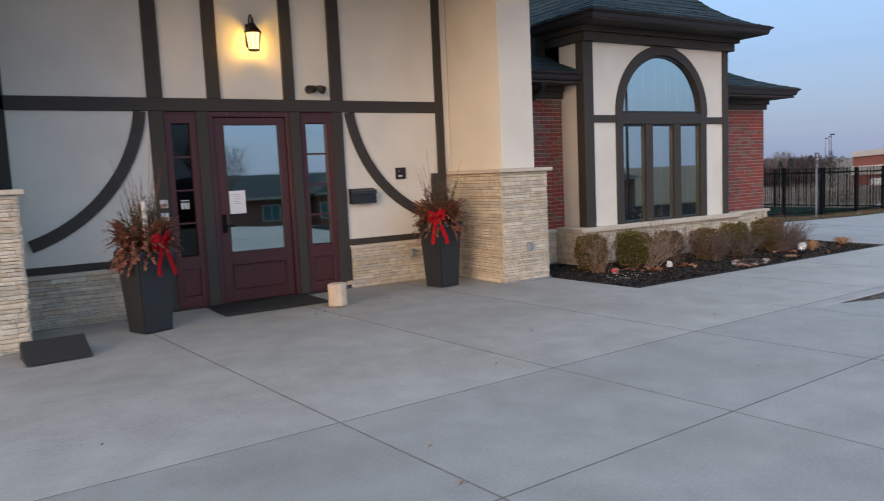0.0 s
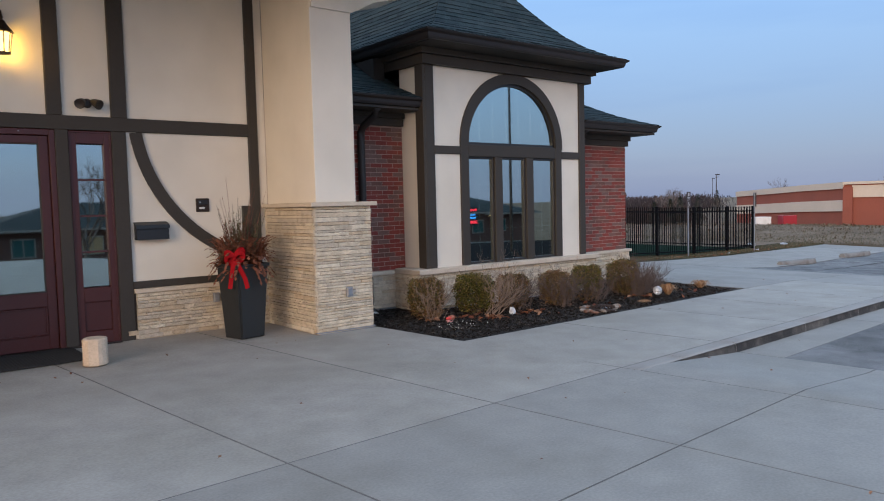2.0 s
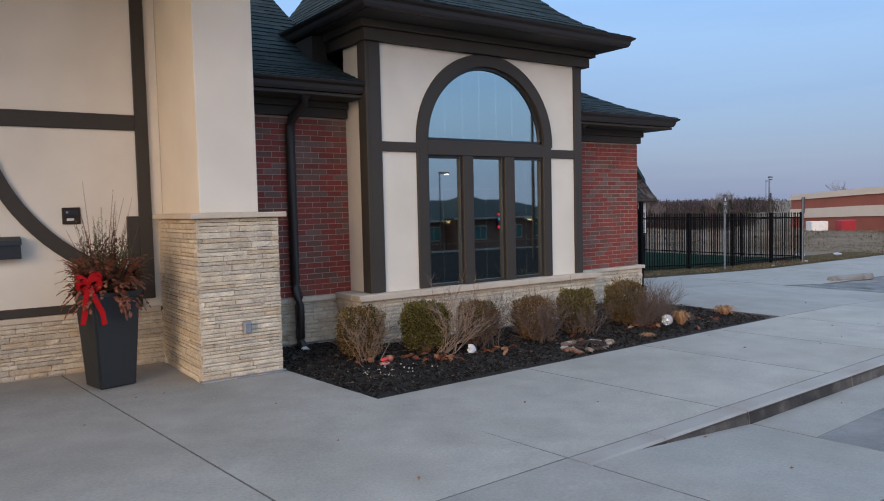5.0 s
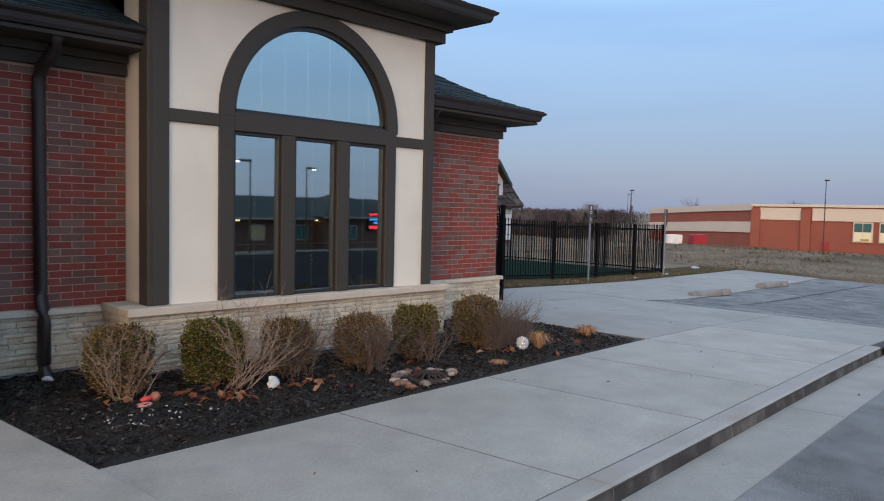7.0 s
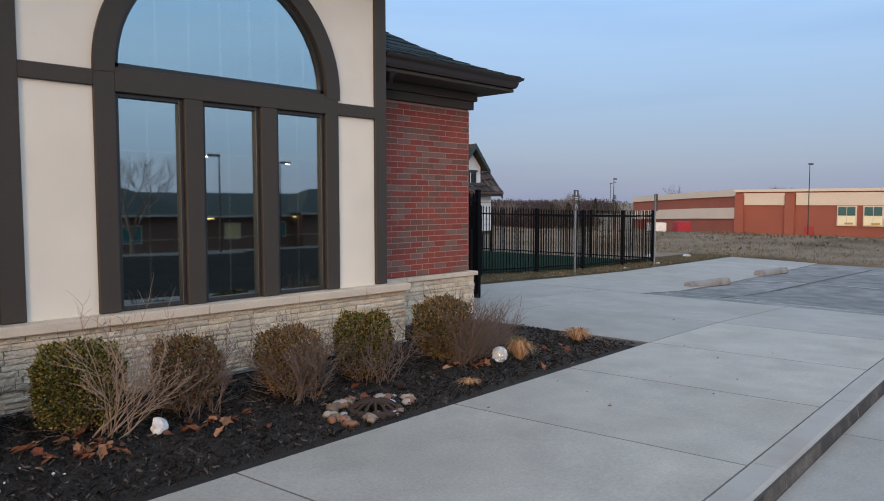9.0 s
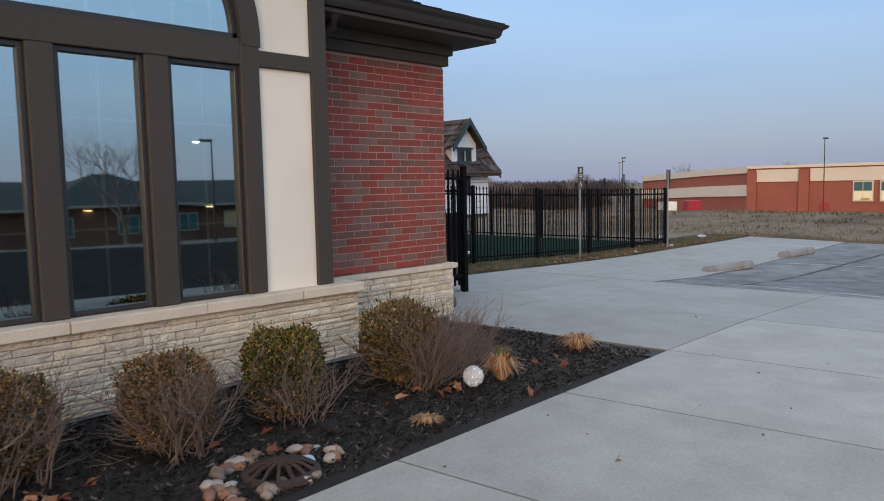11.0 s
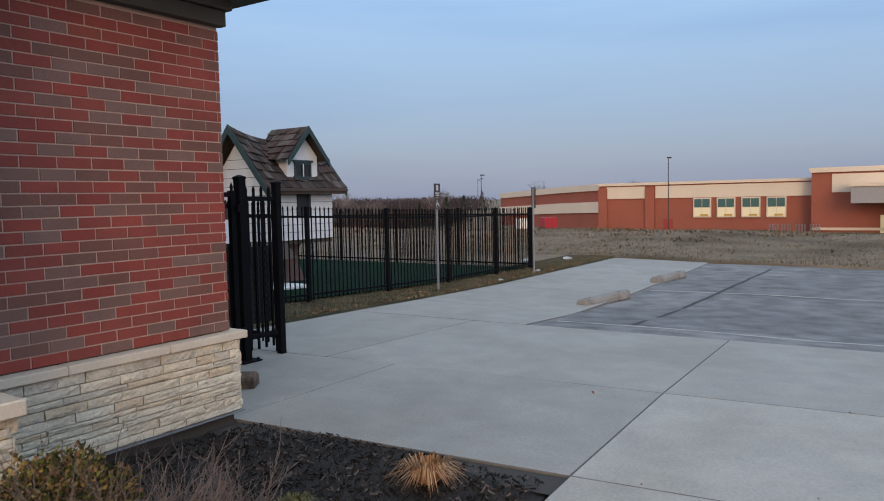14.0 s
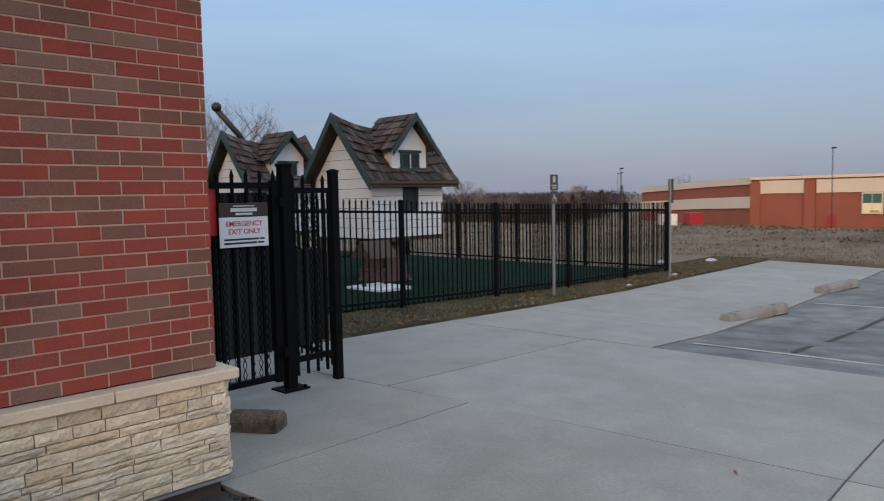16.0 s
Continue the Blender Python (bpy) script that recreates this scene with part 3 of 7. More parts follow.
def curved_brace(cx, cz, r0, r1, a0, a1, parent, y0, y1, name="curved_brace", n=18):
    bm = bmesh.new()
    prev = None
    for i in range(n + 1):
        t = radians(a0 + (a1 - a0) * i / n)
        ring = [bm.verts.new((cx + r * math.cos(t), y, cz + r * math.sin(t))) for r, y in ((r0, y0), (r1, y0), (r1, y1), (r0, y1))]
        if prev:
            for k in range(4):
                bm.faces.new((prev[k], prev[(k + 1) % 4], ring[(k + 1) % 4], ring[k]))
        else:
            bm.faces.new(ring)
        prev = ring
    bm.faces.new(prev[::-1])
    return part(name, bm, TIMBER, parent)


curved_brace(6.62, 2.75, 1.83, 1.97, 188, 256, wall_entrance, WALL_Y - 0.02, WALL_Y + 0.03)
curved_brace(0.08, 2.75, 1.83, 1.97, 352, 288, wall_entrance, WALL_Y - 0.02, WALL_Y + 0.03)


def pier(name, x0, x1, label):
    p = structure(name, STONE_BACK, [(x0 + 0.045, x1 - 0.045, 7.895, 9.19, -0.3, 1.545)], label)
    rng = random.Random(hash(x0) % 99)
    ledge_piece("ledge_stone", p, STONES, x0 + 0.02, x1 - 0.02, 7.905, -0.05, 1.545, rng, lengths=(0.16, 0.50))
    for xf, facing in ((x0 + 0.055, -1), (x1 - 0.055, 1)):
        if (facing < 0 and x0 > 3) or (facing > 0 and x0 < 3):
            ledge_piece("ledge_stone", p, STONES, 7.87, 9.17, xf, -0.05, 1.545, rng, "y", facing, (0.25, 0.75))
    solid("flashing", GALV, [(x0 - 0.004, x1 + 0.004, 7.846, 7.905, 0.001, 0.013)], p)
    solid("pier_cap", CAP_STONE, [(x0 - 0.05, x1 + 0.05, 7.80, 9.165, 1.548, 1.60)], p, bevel=0.008)
    return p


pier_east = pier("wall_pier_east", 6.35, 7.20, "cream ledge stone pier with a cast stone cap")
pier_west = pier("wall_pier_west", -0.27, 0.56, "cream ledge stone pier with a cast stone cap")
column_east = structure("wall_column_east", STUCCO, [(6.42, 6.995, 7.90, 9.208, 1.60, 4.6)], "cream stucco column standing on a stone pier", bevel=0.006)
column_west = structure("wall_column_west", STUCCO, [(-0.2, 0.36, 7.90, 9.208, 1.60, 4.6)], "cream stucco column standing on a stone pier", bevel=0.006)
bm = bmesh.new()
prism(bm, [(6.43, 3.93), (6.99, 3.93), (7.10, 3.98), (7.32, 4.10), (7.75, 4.22), (7.75, 4.6), (6.43, 4.6)], 7.86, 8.4)
tagged(part("wall_corbel", bm, STUCCO, None, "cream stucco corbel over the column", kind="structure"), category="corbel")
# out of view; suggested by the corbel, its depth set for the shade below
structure("ceiling", TIMBER, [(-3.0, 7.8, 5.5, 9.6, 4.6, 4.75)], "unseen porch ceiling, sized to shade the entrance wall", category="ceiling")

# rear mass that closes the building
structure("wall_rear", MORTAR, [(-2.0, 14.0, 12.5, 20.0, -0.4, 4.6), (-2.0, -1.7, 9.3, 12.5, -0.4, 4.6), (-1.7, -0.3, 9.3, 9.5, -0.4, 4.6)], "plain closed rear part of the building")
# the rooms' lack of light is coloured into these surfaces
structure("wall_interior", DARK_ROOM, [(-1.7, 13.95, 12.3, 12.48, -0.2, 4.5), (6.42, 6.6, 9.5, 12.3, -0.2, 4.5), (8.4, 8.6, 9.5, 12.3, -0.2, 3.8), (12.4, 12.6, 9.5, 12.3, -0.2, 3.8)], "interior walls behind the glass, near-black for an unlit room")
structure("floor_interior", DARK_ROOM, [(-1.7, 6.4, 9.2, 12.3, -0.2, 0.0), (8.6, 12.4, 9.26, 12.3, -0.2, 0.0)], "interior floor behind the glass, near-black for an unlit room", category="floor")
structure("ceiling_entrance", DARK_ROOM, [(-1.7, 6.42, 9.5, 12.48, 4.45, 4.58)], "interior ceiling, near-black for an unlit room", category="ceiling")

# brick wings
wall_brick_west = structure("wall_brick_west", MORTAR, [(6.42, 8.72, BRICK_Y - 0.018, 9.5, 0.5, 3.0)], "red and brown running bond brick wall")
wall_brick_east = structure("wall_brick_east", MORTAR, [(12.27, 14.24, BRICK_Y - 0.018, 9.5, 0.55, 2.9), (14.0, 14.24, 9.5, 20.0, -0.3, 2.9)], "red and brown running bond brick wall at the corner")
base_brick_west = structure("wall_base_west", STONE_BACK, [(7.15, 8.55, BRICK_Y - 0.04, 9.5, -0.4, 0.5)], "grey cream ledge stone base under the brick")
base_brick_east = structure("wall_base_east", STONE_BACK, [(12.4, 14.235, BRICK_Y - 0.04, 9.5, -0.4, 0.49), (14.1, 14.235, 9.5, 12, -0.4, 0.49)], "cream ledge stone base under the brick corner")
solid("base_cap", CAP_STONE, [(7.2, 7.8, 9.13, 9.25, 0.495, 0.55), (7.803, 8.47, 9.13, 9.25, 0.495, 0.55)], base_brick_west, bevel=0.006)
for a, b in ((12.49, 13.05), (13.053, 13.70), (13.703, 14.325)):
    solid("base_cap", CAP_STONE, [(a, b, 9.135, 9.25, 0.49, 0.543)], base_brick_east, bevel=0.006)
solid("base_cap", CAP_STONE, [(14.22, 14.325, 9.252, 11, 0.49, 0.543)], base_brick_east, bevel=0.006)

# bay with the arched window: the wall is stucco round an opening
AX, AR, AZ = 10.525, 1.0, 2.46
SILL = 0.60
bm = bmesh.new()
arch = [(AX + AR * math.cos(math.pi * (1 - i / 24)), AZ + AR * math.sin(math.pi * (1 - i / 24))) for i in range(25)]
prism(bm, [(8.74, SILL - 0.05), (AX - AR, SILL - 0.05)] + arch + [(AX + AR, SILL - 0.05), (12.25, SILL - 0.05), (12.25, 3.95), (8.74, 3.95)], BAY_Y, BAY_Y + 0.12)
wall_bay = tagged(part("wall_bay", bm, STUCCO, None, "cream stucco window bay with dark timber trim", kind="structure"), category="wall")
for name, x in (("wall_bay_west", 8.705), ("wall_bay_east", 12.25)):
    structure(name, STUCCO, [(x, x + 0.035, BAY_Y, 9.26, 0.55, 3.9)], "cream stucco return of the window bay")
ty0, ty1 = BAY_Y - 0.03, BAY_Y + 0.02
for x0, x1, z0, z1 in ((8.70, 8.865, 0.585, 3.66), (12.135, 12.285, 0.585, 3.66), (8.865, 9.37, 2.30, 2.42), (11.665, 12.135, 2.27, 2.39), (9.37, 9.53, 0.585, 2.44), (11.51, 11.665, 0.585, 2.44), (9.53, 11.51, 2.27, 2.455), (10.085, 10.245, 0.585, 2.27), (10.80, 10.965, 0.585, 2.27)):
    timber(x0, x1, z0, z1, wall_bay, ty0, ty1)
solid("timber", TIMBER, [(8.655, 8.70, BAY_Y - 0.03, BAY_Y + 0.16, 0.585, 3.66)], wall_bay, bevel=0.006)
curved_brace(AX, AZ, 0.995, 1.155, -2.5, 182.5, wall_bay, BAY_Y - 0.034, BAY_Y + 0.02, "arch_trim", 40)
structure("wall_base_bay", STONE_BACK, [(8.50, 12.44, 8.60, 9.25, -0.4, 0.5)], "cream ledge stone base under the window bay")
base_bay = bpy.data.objects["wall_base_bay"]
for a, b in ((8.43, 9.3), (9.303, 10.2), (10.203, 11.1), (11.103, 11.9), (11.903, 12.51)):
    solid("base_cap", CAP_STONE, [(a, b, 8.50, 8.70, 0.505, 0.582)], base_bay, bevel=0.008)
for a, b in ((8.43, 8.70), (12.285, 12.51)):
    solid("base_cap", CAP_STONE, [(a, b, 8.703, 9.13, 0.505, 0.582)], base_bay, bevel=0.008)

# frieze boards, soffits, gutters
frieze = structure("trim_frieze_bay", TIMBER, [(8.62, 12.40, 8.56, 8.66, 3.60, 3.74), (8.62, 8.70, 8.66, 10.5, 3.60, 3.74), (12.32, 12.40, 8.66, 10.5, 3.60, 3.74), (8.56, 12.47, 8.50, 8.66, 3.742, 3.83), (8.56, 8.70, 8.66, 10.5, 3.742, 3.83), (12.32, 12.47, 8.66, 10.5, 3.742, 3.83), (8.42, 12.66, 8.12, 11, 3.832, 3.85)], "dark brown cornice boards under the bay roof", bevel=0.004, category="trim")
frieze_e = structure("trim_frieze_east", TIMBER, [(12.29, 14.265, 9.16, 9.24, 2.60, 2.70), (12.29, 14.29, 9.12, 9.24, 2.702, 2.80), (14.241, 14.29, 9.24, 14, 2.62, 2.80), (12.29, 14.52, 8.72, 14, 2.802, 2.84)], "dark brown cornice boards under the east wing roof", bevel=0.004, category="trim")
frieze_w = structure("trim_frieze_west", TIMBER, [(7.0, 8.69, 9.16, 9.24, 2.74, 2.85), (7.0, 8.69, 9.12, 9.24, 2.852, 2.93), (7.0, 8.69, 8.72, 9.6, 2.932, 2.97)], "dark brown cornice boards under the west wing roof", bevel=0.004, category="trim")


def gutter(points, name, label):
    """An ogee-like eaves gutter along a path in plan, all at one height: its section is swept with mitred corners."""
    sec = ((0.0, -0.125), (0.055, -0.125), (0.075, -0.095), (0.085, -0.05), (0.125, -0.025), (0.135, 0.0), (0.12, 0.005), (0.0, 0.0))
    bm = bmesh.new()
    rings = []
    pts = [Vector(p) for p in points]
    for i, p in enumerate(pts):
        d0 = (p - pts[i - 1]).normalized() if i else (pts[1] - p).normalized()
        d1 = (pts[i + 1] - p).normalized() if i < len(pts) - 1 else d0
        n0, n1 = Vector((d0.y, -d0.x, 0)), Vector((d1.y, -d1.x, 0))
        m = (n0 + n1) / (1 + n0.dot(n1))
        rings.append([bm.verts.new(p + m * o + Vector((0, 0, z))) for o, z in sec])
    for a, b in zip(rings, rings[1:]):
        for i in range(len(sec)):
            j = (i + 1) % len(sec)
            bm.faces.new((a[i], a[j], b[j], b[i]))
    bm.faces.new(rings[0])
    bm.faces.new(rings[-1][::-1])
    return tagged(part(name, bm, METAL_DARK, None, label, kind="structure"), category="gutter")


gutter([(8.41, 11.5, 3.96), (8.41, 8.12, 3.96), (12.62, 8.12, 3.96), (12.62, 11.5, 3.96)], "gutter_bay", "dark bronze eaves gutter of the bay roof")
gutter([(12.3, 8.74, 2.97), (14.46, 8.74, 2.97), (14.46, 14, 2.97)], "gutter_east", "dark bronze eaves gutter of the east wing")
gutter([(7.0, 8.74, 3.10), (8.655, 8.74, 3.10)], "gutter_west", "dark bronze eaves gutter of the west wing")

# ---- roofs ----
def bell_hip(name, label, x0, x1, y0, y1, z0, profile, west=True, east=True, seed=1):
    """A hipped roof with flared eaves: rows of shingle tabs on the front and the ends. profile: (inset, rise) rows from the eave."""
    rng = random.Random(seed)
    roof = new(name)
    roof.empty_display_size = 0.1
    tagged(roof, label, "roof", kind="structure")
    felt = bmesh.new()
    rows = []
    for d, h in profile:
        a, b = x0 + (d if west else 0), x1 - (d if east else 0)
        if b - a < 0.05:
            m = (a + b) / 2
            a, b = m - 0.02, m + 0.02
        rows.append((a, b, y0 + d, z0 + h))
    prev = None
    for a, b, y, z in rows:
        ring = [felt.verts.new(p) for p in ((a, y1, z), (a, y, z), (b, y, z), (b, y1, z))]
        if prev:
            felt.faces.new((prev[3], prev[0], ring[0], ring[3]))
            for i in range(3):
                felt.faces.new((prev[i], prev[i + 1], ring[i + 1], ring[i]))
        prev = ring
    part("roof_deck", felt, SHINGLE_BACK, roof)
    tabs = bmesh.new()

    def row(p0, p1, q0, q1):
        """Tabs between a lower edge p0-p1 and an upper edge q0-q1."""
        p0, p1, q0, q1 = Vector(p0), Vector(p1), Vector(q0), Vector(q1)
        length = (p1 - p0).length
        if length < 0.05:
            return
        up = ((p1 - p0).cross(q0 - p0)).normalized()
        if up.z < 0:
            up = -up
        t = -rng.uniform(0, 0.2)
        while t < length:
            w = rng.uniform(0.14, 0.34)
            f0, f1 = max(0, t) / length, min(length, t + w - 0.006) / length
            if f1 > f0:
                lift = rng.uniform(0.010, 0.018)
                low = rng.uniform(-0.02, 0.02)
                a, b = p0.lerp(p1, f0), p0.lerp(p1, f1)
                c, d = q0.lerp(q1, f1), q0.lerp(q1, f0)
                a, b = a + (a - d) * low, b + (b - c) * low
                vs = [tabs.verts.new(v) for v in (a + up * lift, b + up * lift, c + up * 0.006, d + up * 0.006, a, b)]
                tabs.faces.new(vs[:4])
                tabs.faces.new((vs[4], vs[5], vs[1], vs[0]))
            t += w

    fine = []
    for (a, b, y, z), (a2, b2, y2, z2) in zip(rows, rows[1:]):
        n = max(1, round(math.hypot(y2 - y, z2 - z) / 0.14))
        for i in range(n):
            f = i / n
            fine.append((a + (a2 - a) * f, b + (b2 - b) * f, y + (y2 - y) * f, z + (z2 - z) * f))
    fine.append(rows[-1])
    for (a, b, y, z), (a2, b2, y2, z2) in zip(fine, fine[1:]):
        row((a, y, z), (b, y, z), (a2, y2, z2), (b2, y2, z2))
        if west:
            row((a, y1, z), (a, y, z), (a2, y1, z2), (a2, y2, z2))
        if east:
            row((b, y, z), (b, y1, z), (b2, y2, z2), (b2, y1, z2))
    part("shingles", tabs, SHINGLE, roof, kind="stuff")
    return roof


FLARE = ((0, 0), (0.25, 0.10), (0.5, 0.24), (0.75, 0.44), (1.0, 0.70), (1.25, 1.00), (1.6, 1.45), (2.1, 2.1))
bell_hip("roof_bay", "steep dark green-grey shingle hip roof with flared eaves", 8.32, 12.72, 8.03, 12.5, 3.965, FLARE)
LOW_FLARE = ((0, 0), (0.3, 0.10), (0.6, 0.22), (0.9, 0.38), (1.3, 0.62), (2.0, 1.10), (3.0, 1.8))
bell_hip("roof_east", "dark green-grey shingle hip roof of the east wing", 12.3, 14.56, 8.64, 14.0, 2.975, LOW_FLARE, west=False, seed=2)
bell_hip("roof_west", "dark shingle roof of the west wing", 6.9, 8.70, 8.64, 12.0, 3.105, LOW_FLARE, west=False, east=False, seed=3)

# ---- entrance: door, sidelights, fittings ----
def framed(x0, x1, z0, z1, w, y0, y1):
    """The four bars of a frame as boxes."""
    return [(x0, x0 + w, y0, y1, z0, z1), (x1 - w, x1, y0, y1, z0, z1), (x0 + w, x1 - w, y0, y1, z0, z0 + w), (x0 + w, x1 - w, y0, y1, z1 - w, z1)]


def pane(name, x0, x1, y, z0, z1, mat, parent):
    ob = solid(name, mat, [(x0, x1, y, y + 0.008, z0, z1)], parent)
    ob.visible_shadow = False
    return ob


door_1 = thing("door_1", "oxblood red half-glazed entrance door, closed", "door")
tagged(door_1, kind="structure")
solid("door_frame", RED_DOOR, [(2.765, 2.825, 9.19, 9.30, 0.0, 2.485), (3.80, 3.86, 9.19, 9.30, 0.0, 2.485), (2.825, 3.80, 9.19, 9.30, 2.42, 2.485)], door_1, bevel=0.005)
leaf = solid("door_leaf", RED_DOOR, [(2.83, 2.955, 9.225, 9.275, 0.015, 2.415), (3.70, 3.795, 9.225, 9.275, 0.015, 2.415), (2.955, 3.70, 9.225, 9.275, 2.33, 2.415), (2.955, 3.70, 9.225, 9.275, 0.50, 0.66), (2.955, 3.70, 9.225, 9.275, 0.015, 0.17), (2.955, 3.70, 9.24, 9.262, 0.17, 0.50)], door_1, bevel=0.004)
solid("panel_moulding", RED_DOOR, framed(2.96, 3.695, 0.175, 0.495, 0.018, 9.22, 9.245), leaf, bevel=0.003)
solid("glazing_bead", TIMBER, framed(2.955, 3.70, 0.66, 2.33, 0.014, 9.228, 9.25), leaf)
pane("pane", 2.965, 3.69, 9.246, 0.67, 2.32, DOOR_GLASS, leaf)
bm = bmesh.new()
box(bm, 2.862, 2.918, 9.207, 9.226, 0.93, 1.17, 0.004)
tube(bm, [(2.89, 9.20, 1.02), (2.89, 9.165, 1.02), (2.91, 9.155, 1.02), (3.01, 9.155, 1.015)], 0.010)
part("handle", bm, BLACK_METAL, leaf, "black lever handle with long plate")
for x in (3.0, 3.5):
    solid("closer_screw", GALV, [(x, x + 0.012, 9.182, 9.192, 2.45, 2.462)], door_1)
solid("threshold", METAL_DARK, [(2.24, 4.45, 9.12, 9.32, -0.02, 0.012)], door_1, bevel=0.004)

notice = thing("paper_notice", "white paper notice taped inside the door glass", "notice", (3.085, 9.232, 1.17))
solid("sheet", material("notice_paper", (0.72, 0.70, 0.68), 0.8, var=0.04), [(-0.105, 0.105, 0.0, 0.002, 0.0, 0.30)], notice)
for i in range(5):
    solid("text_line", PLASTIC_BLACK, [(-0.05, 0.03 + 0.02 * (i % 3), -0.0015, -0.0005, 0.25 - 0.03 * i, 0.253 - 0.03 * i)], notice)

for name, a, b, label in (("window_1", 2.23, 2.62, "narrow red sidelight with four dark panes beside the door"), ("window_2", 3.995, 4.46, "narrow red sidelight with four panes beside the door")):
    w = thing(name, label, "window")
    tagged(w, kind="structure")
    g0, g1 = a + 0.085, b - 0.085
    solid("window_frame", RED_DOOR, [(a, g0, 9.20, 9.29, 0.0, 2.485), (g1, b, 9.20, 9.29, 0.0, 2.485), (g0, g1, 9.20, 9.29, 2.34, 2.485), (g0, g1, 9.20, 9.29, 0.50, 0.67), (g0, g1, 9.20, 9.29, 0.0, 0.16), (g0, g1, 9.225, 9.28, 0.16, 0.50)], w, bevel=0.004)
    solid("outer_bead", RED_DOOR, framed(a + 0.004, b - 0.004, 0.0, 2.48, 0.02, 9.187, 9.2), w, bevel=0.003)
    edges = [0.67 + (2.34 - 0.67) * k / 4 for k in range(5)]
    for z in edges[1:-1]:
        solid("muntin", RED_DOOR, [(g0, g1, 9.225, 9.27, z - 0.011, z + 0.011)], w)
    for z0, z1 in zip(edges, edges[1:]):
        pane("pane", g0, g1, 9.245, z0 + 0.011, z1 - 0.011, DARK_SIDE_GLASS if name == "window_1" else DOOR_GLASS, w)
timber(2.62, 2.765, 0.0, 2.49, wall_entrance, 9.17, 9.26)
timber(3.86, 3.995, 0.0, 2.49, wall_entrance, 9.17, 9.26)
STICKER = material("white_sticker", (0.6, 0.6, 0.58), 0.5, var=0.05)
for z0, z1 in ((1.30, 1.40), (1.14, 1.24)):
    st = thing("window_sticker", "small printed white sticker on the timber post", "sticker", (2.15, 9.172, z0))
    solid("label", STICKER, [(-0.045, 0.045, 0.0, 0.002, 0, z1 - z0)], st)
    solid("print", material("sticker_print", (0.35, 0.16, 0.10), 0.6), [(-0.038, 0.038, -0.001, 0.0, 0.008, 0.05)], st)
st = thing("window_decal", "pale lettered decal inside the dark sidelight glass", "decal", (2.37, 9.24, 1.27))
solid("decal", STICKER, [(0, 0.10, 0, 0.001, 0.10, 0.112), (0.0, 0.03, 0, 0.001, 0.0, 0.08), (0.038, 0.068, 0, 0.001, 0.0, 0.08), (0.076, 0.10, 0, 0.001, 0.0, 0.08)], st)

# wall lantern
lantern = thing("wall_lantern", "lit bronze carriage lantern with amber glass on the wall", "lamp", (3.39, 9.205, 3.25))
BRONZE = material("aged_bronze", (0.035, 0.022, 0.015), 0.5, metal=0.5, var=0.2)
bm = bmesh.new()
box(bm, -0.055, 0.055, -0.02, 0.0, 0.06, 0.36, 0.008)
part("back_plate", bm, BRONZE, lantern)
bm = bmesh.new()
tube(bm, [(0, -0.01, 0.22)] + [(0, -0.075 - 0.065 * math.cos(math.radians(a)), 0.39 + 0.075 * math.sin(math.radians(a))) for a in (-60, -20, 20, 60, 100, 140, 180, 210)] [::-1], 0.012)
part("scroll_arm", bm, BRONZE, lantern)
bm = bmesh.new()
lathe(bm, [(0.012, 0.36), (0.03, 0.35), (0.045, 0.32), (0.075, 0.28), (0.112, 0.235), (0.115, 0.225), (0.09, 0.222)], 8, (0, -0.145))
lathe(bm, [(0.012, 0.40), (0.02, 0.385), (0.012, 0.36)], 8, (0, -0.145))
part("roof_cap", bm, BRONZE, lantern)
bm = bmesh.new()
lathe(bm, [(0.062, 0.015), (0.088, 0.22)], 8, (0, -0.145))
glass_ob = part("lantern_glass", bm, glow_material("amber_glass", (1.0, 0.66, 0.20), 2.8), lantern, "glowing amber glass")
glass_ob.visible_shadow = False
bm = bmesh.new()
for k in range(8):
    a = 2 * math.pi * k / 8
    tube(bm, [(0.066 * math.cos(a), -0.145 + 0.066 * math.sin(a), 0.01), (0.093 * math.cos(a), -0.145 + 0.093 * math.sin(a), 0.225)], 0.006, 5)
lathe(bm, [(0.02, -0.01), (0.074, 0.0), (0.074, 0.014), (0.06, 0.016)], 8, (0, -0.145))
part("cage", bm, BRONZE, lantern)
bulb = new("lantern_bulb", bpy.data.lights.new("lantern_bulb", "POINT"))
bulb.data.energy, bulb.data.color, bulb.data.shadow_soft_size = 14.0, (1.0, 0.50, 0.06), 0.06
bulb.location = (3.39, 9.06, 3.34)

# twin flood light
flood = thing("flood_light", "small twin-headed security flood light in dark bronze metal", "light", (4.22, 9.205, 2.80))
bm = bmesh.new()
lathe(bm, [(0.05, 0.0), (0.055, 0.012), (0.03, 0.03)], 12)
bmesh.ops.rotate(bm, verts=bm.verts, cent=(0, 0, 0), matrix=Matrix.Rotation(math.pi / 2, 3, "X"))
part("mount", bm, METAL_DARK, flood)
for sx in (-1, 1):
    bm = bmesh.new()
    lathe(bm, [(0.015, -0.07), (0.03, -0.05), (0.045, -0.01), (0.058, 0.05), (0.058, 0.062), (0.05, 0.055)], 12)
    bmesh.ops.transform(bm, verts=bm.verts, matrix=pose(0.075 * sx, -0.075, 0.0, 115, 0, 35 * sx))
    part("lamp_head", bm, METAL_DARK, flood, smooth=True)

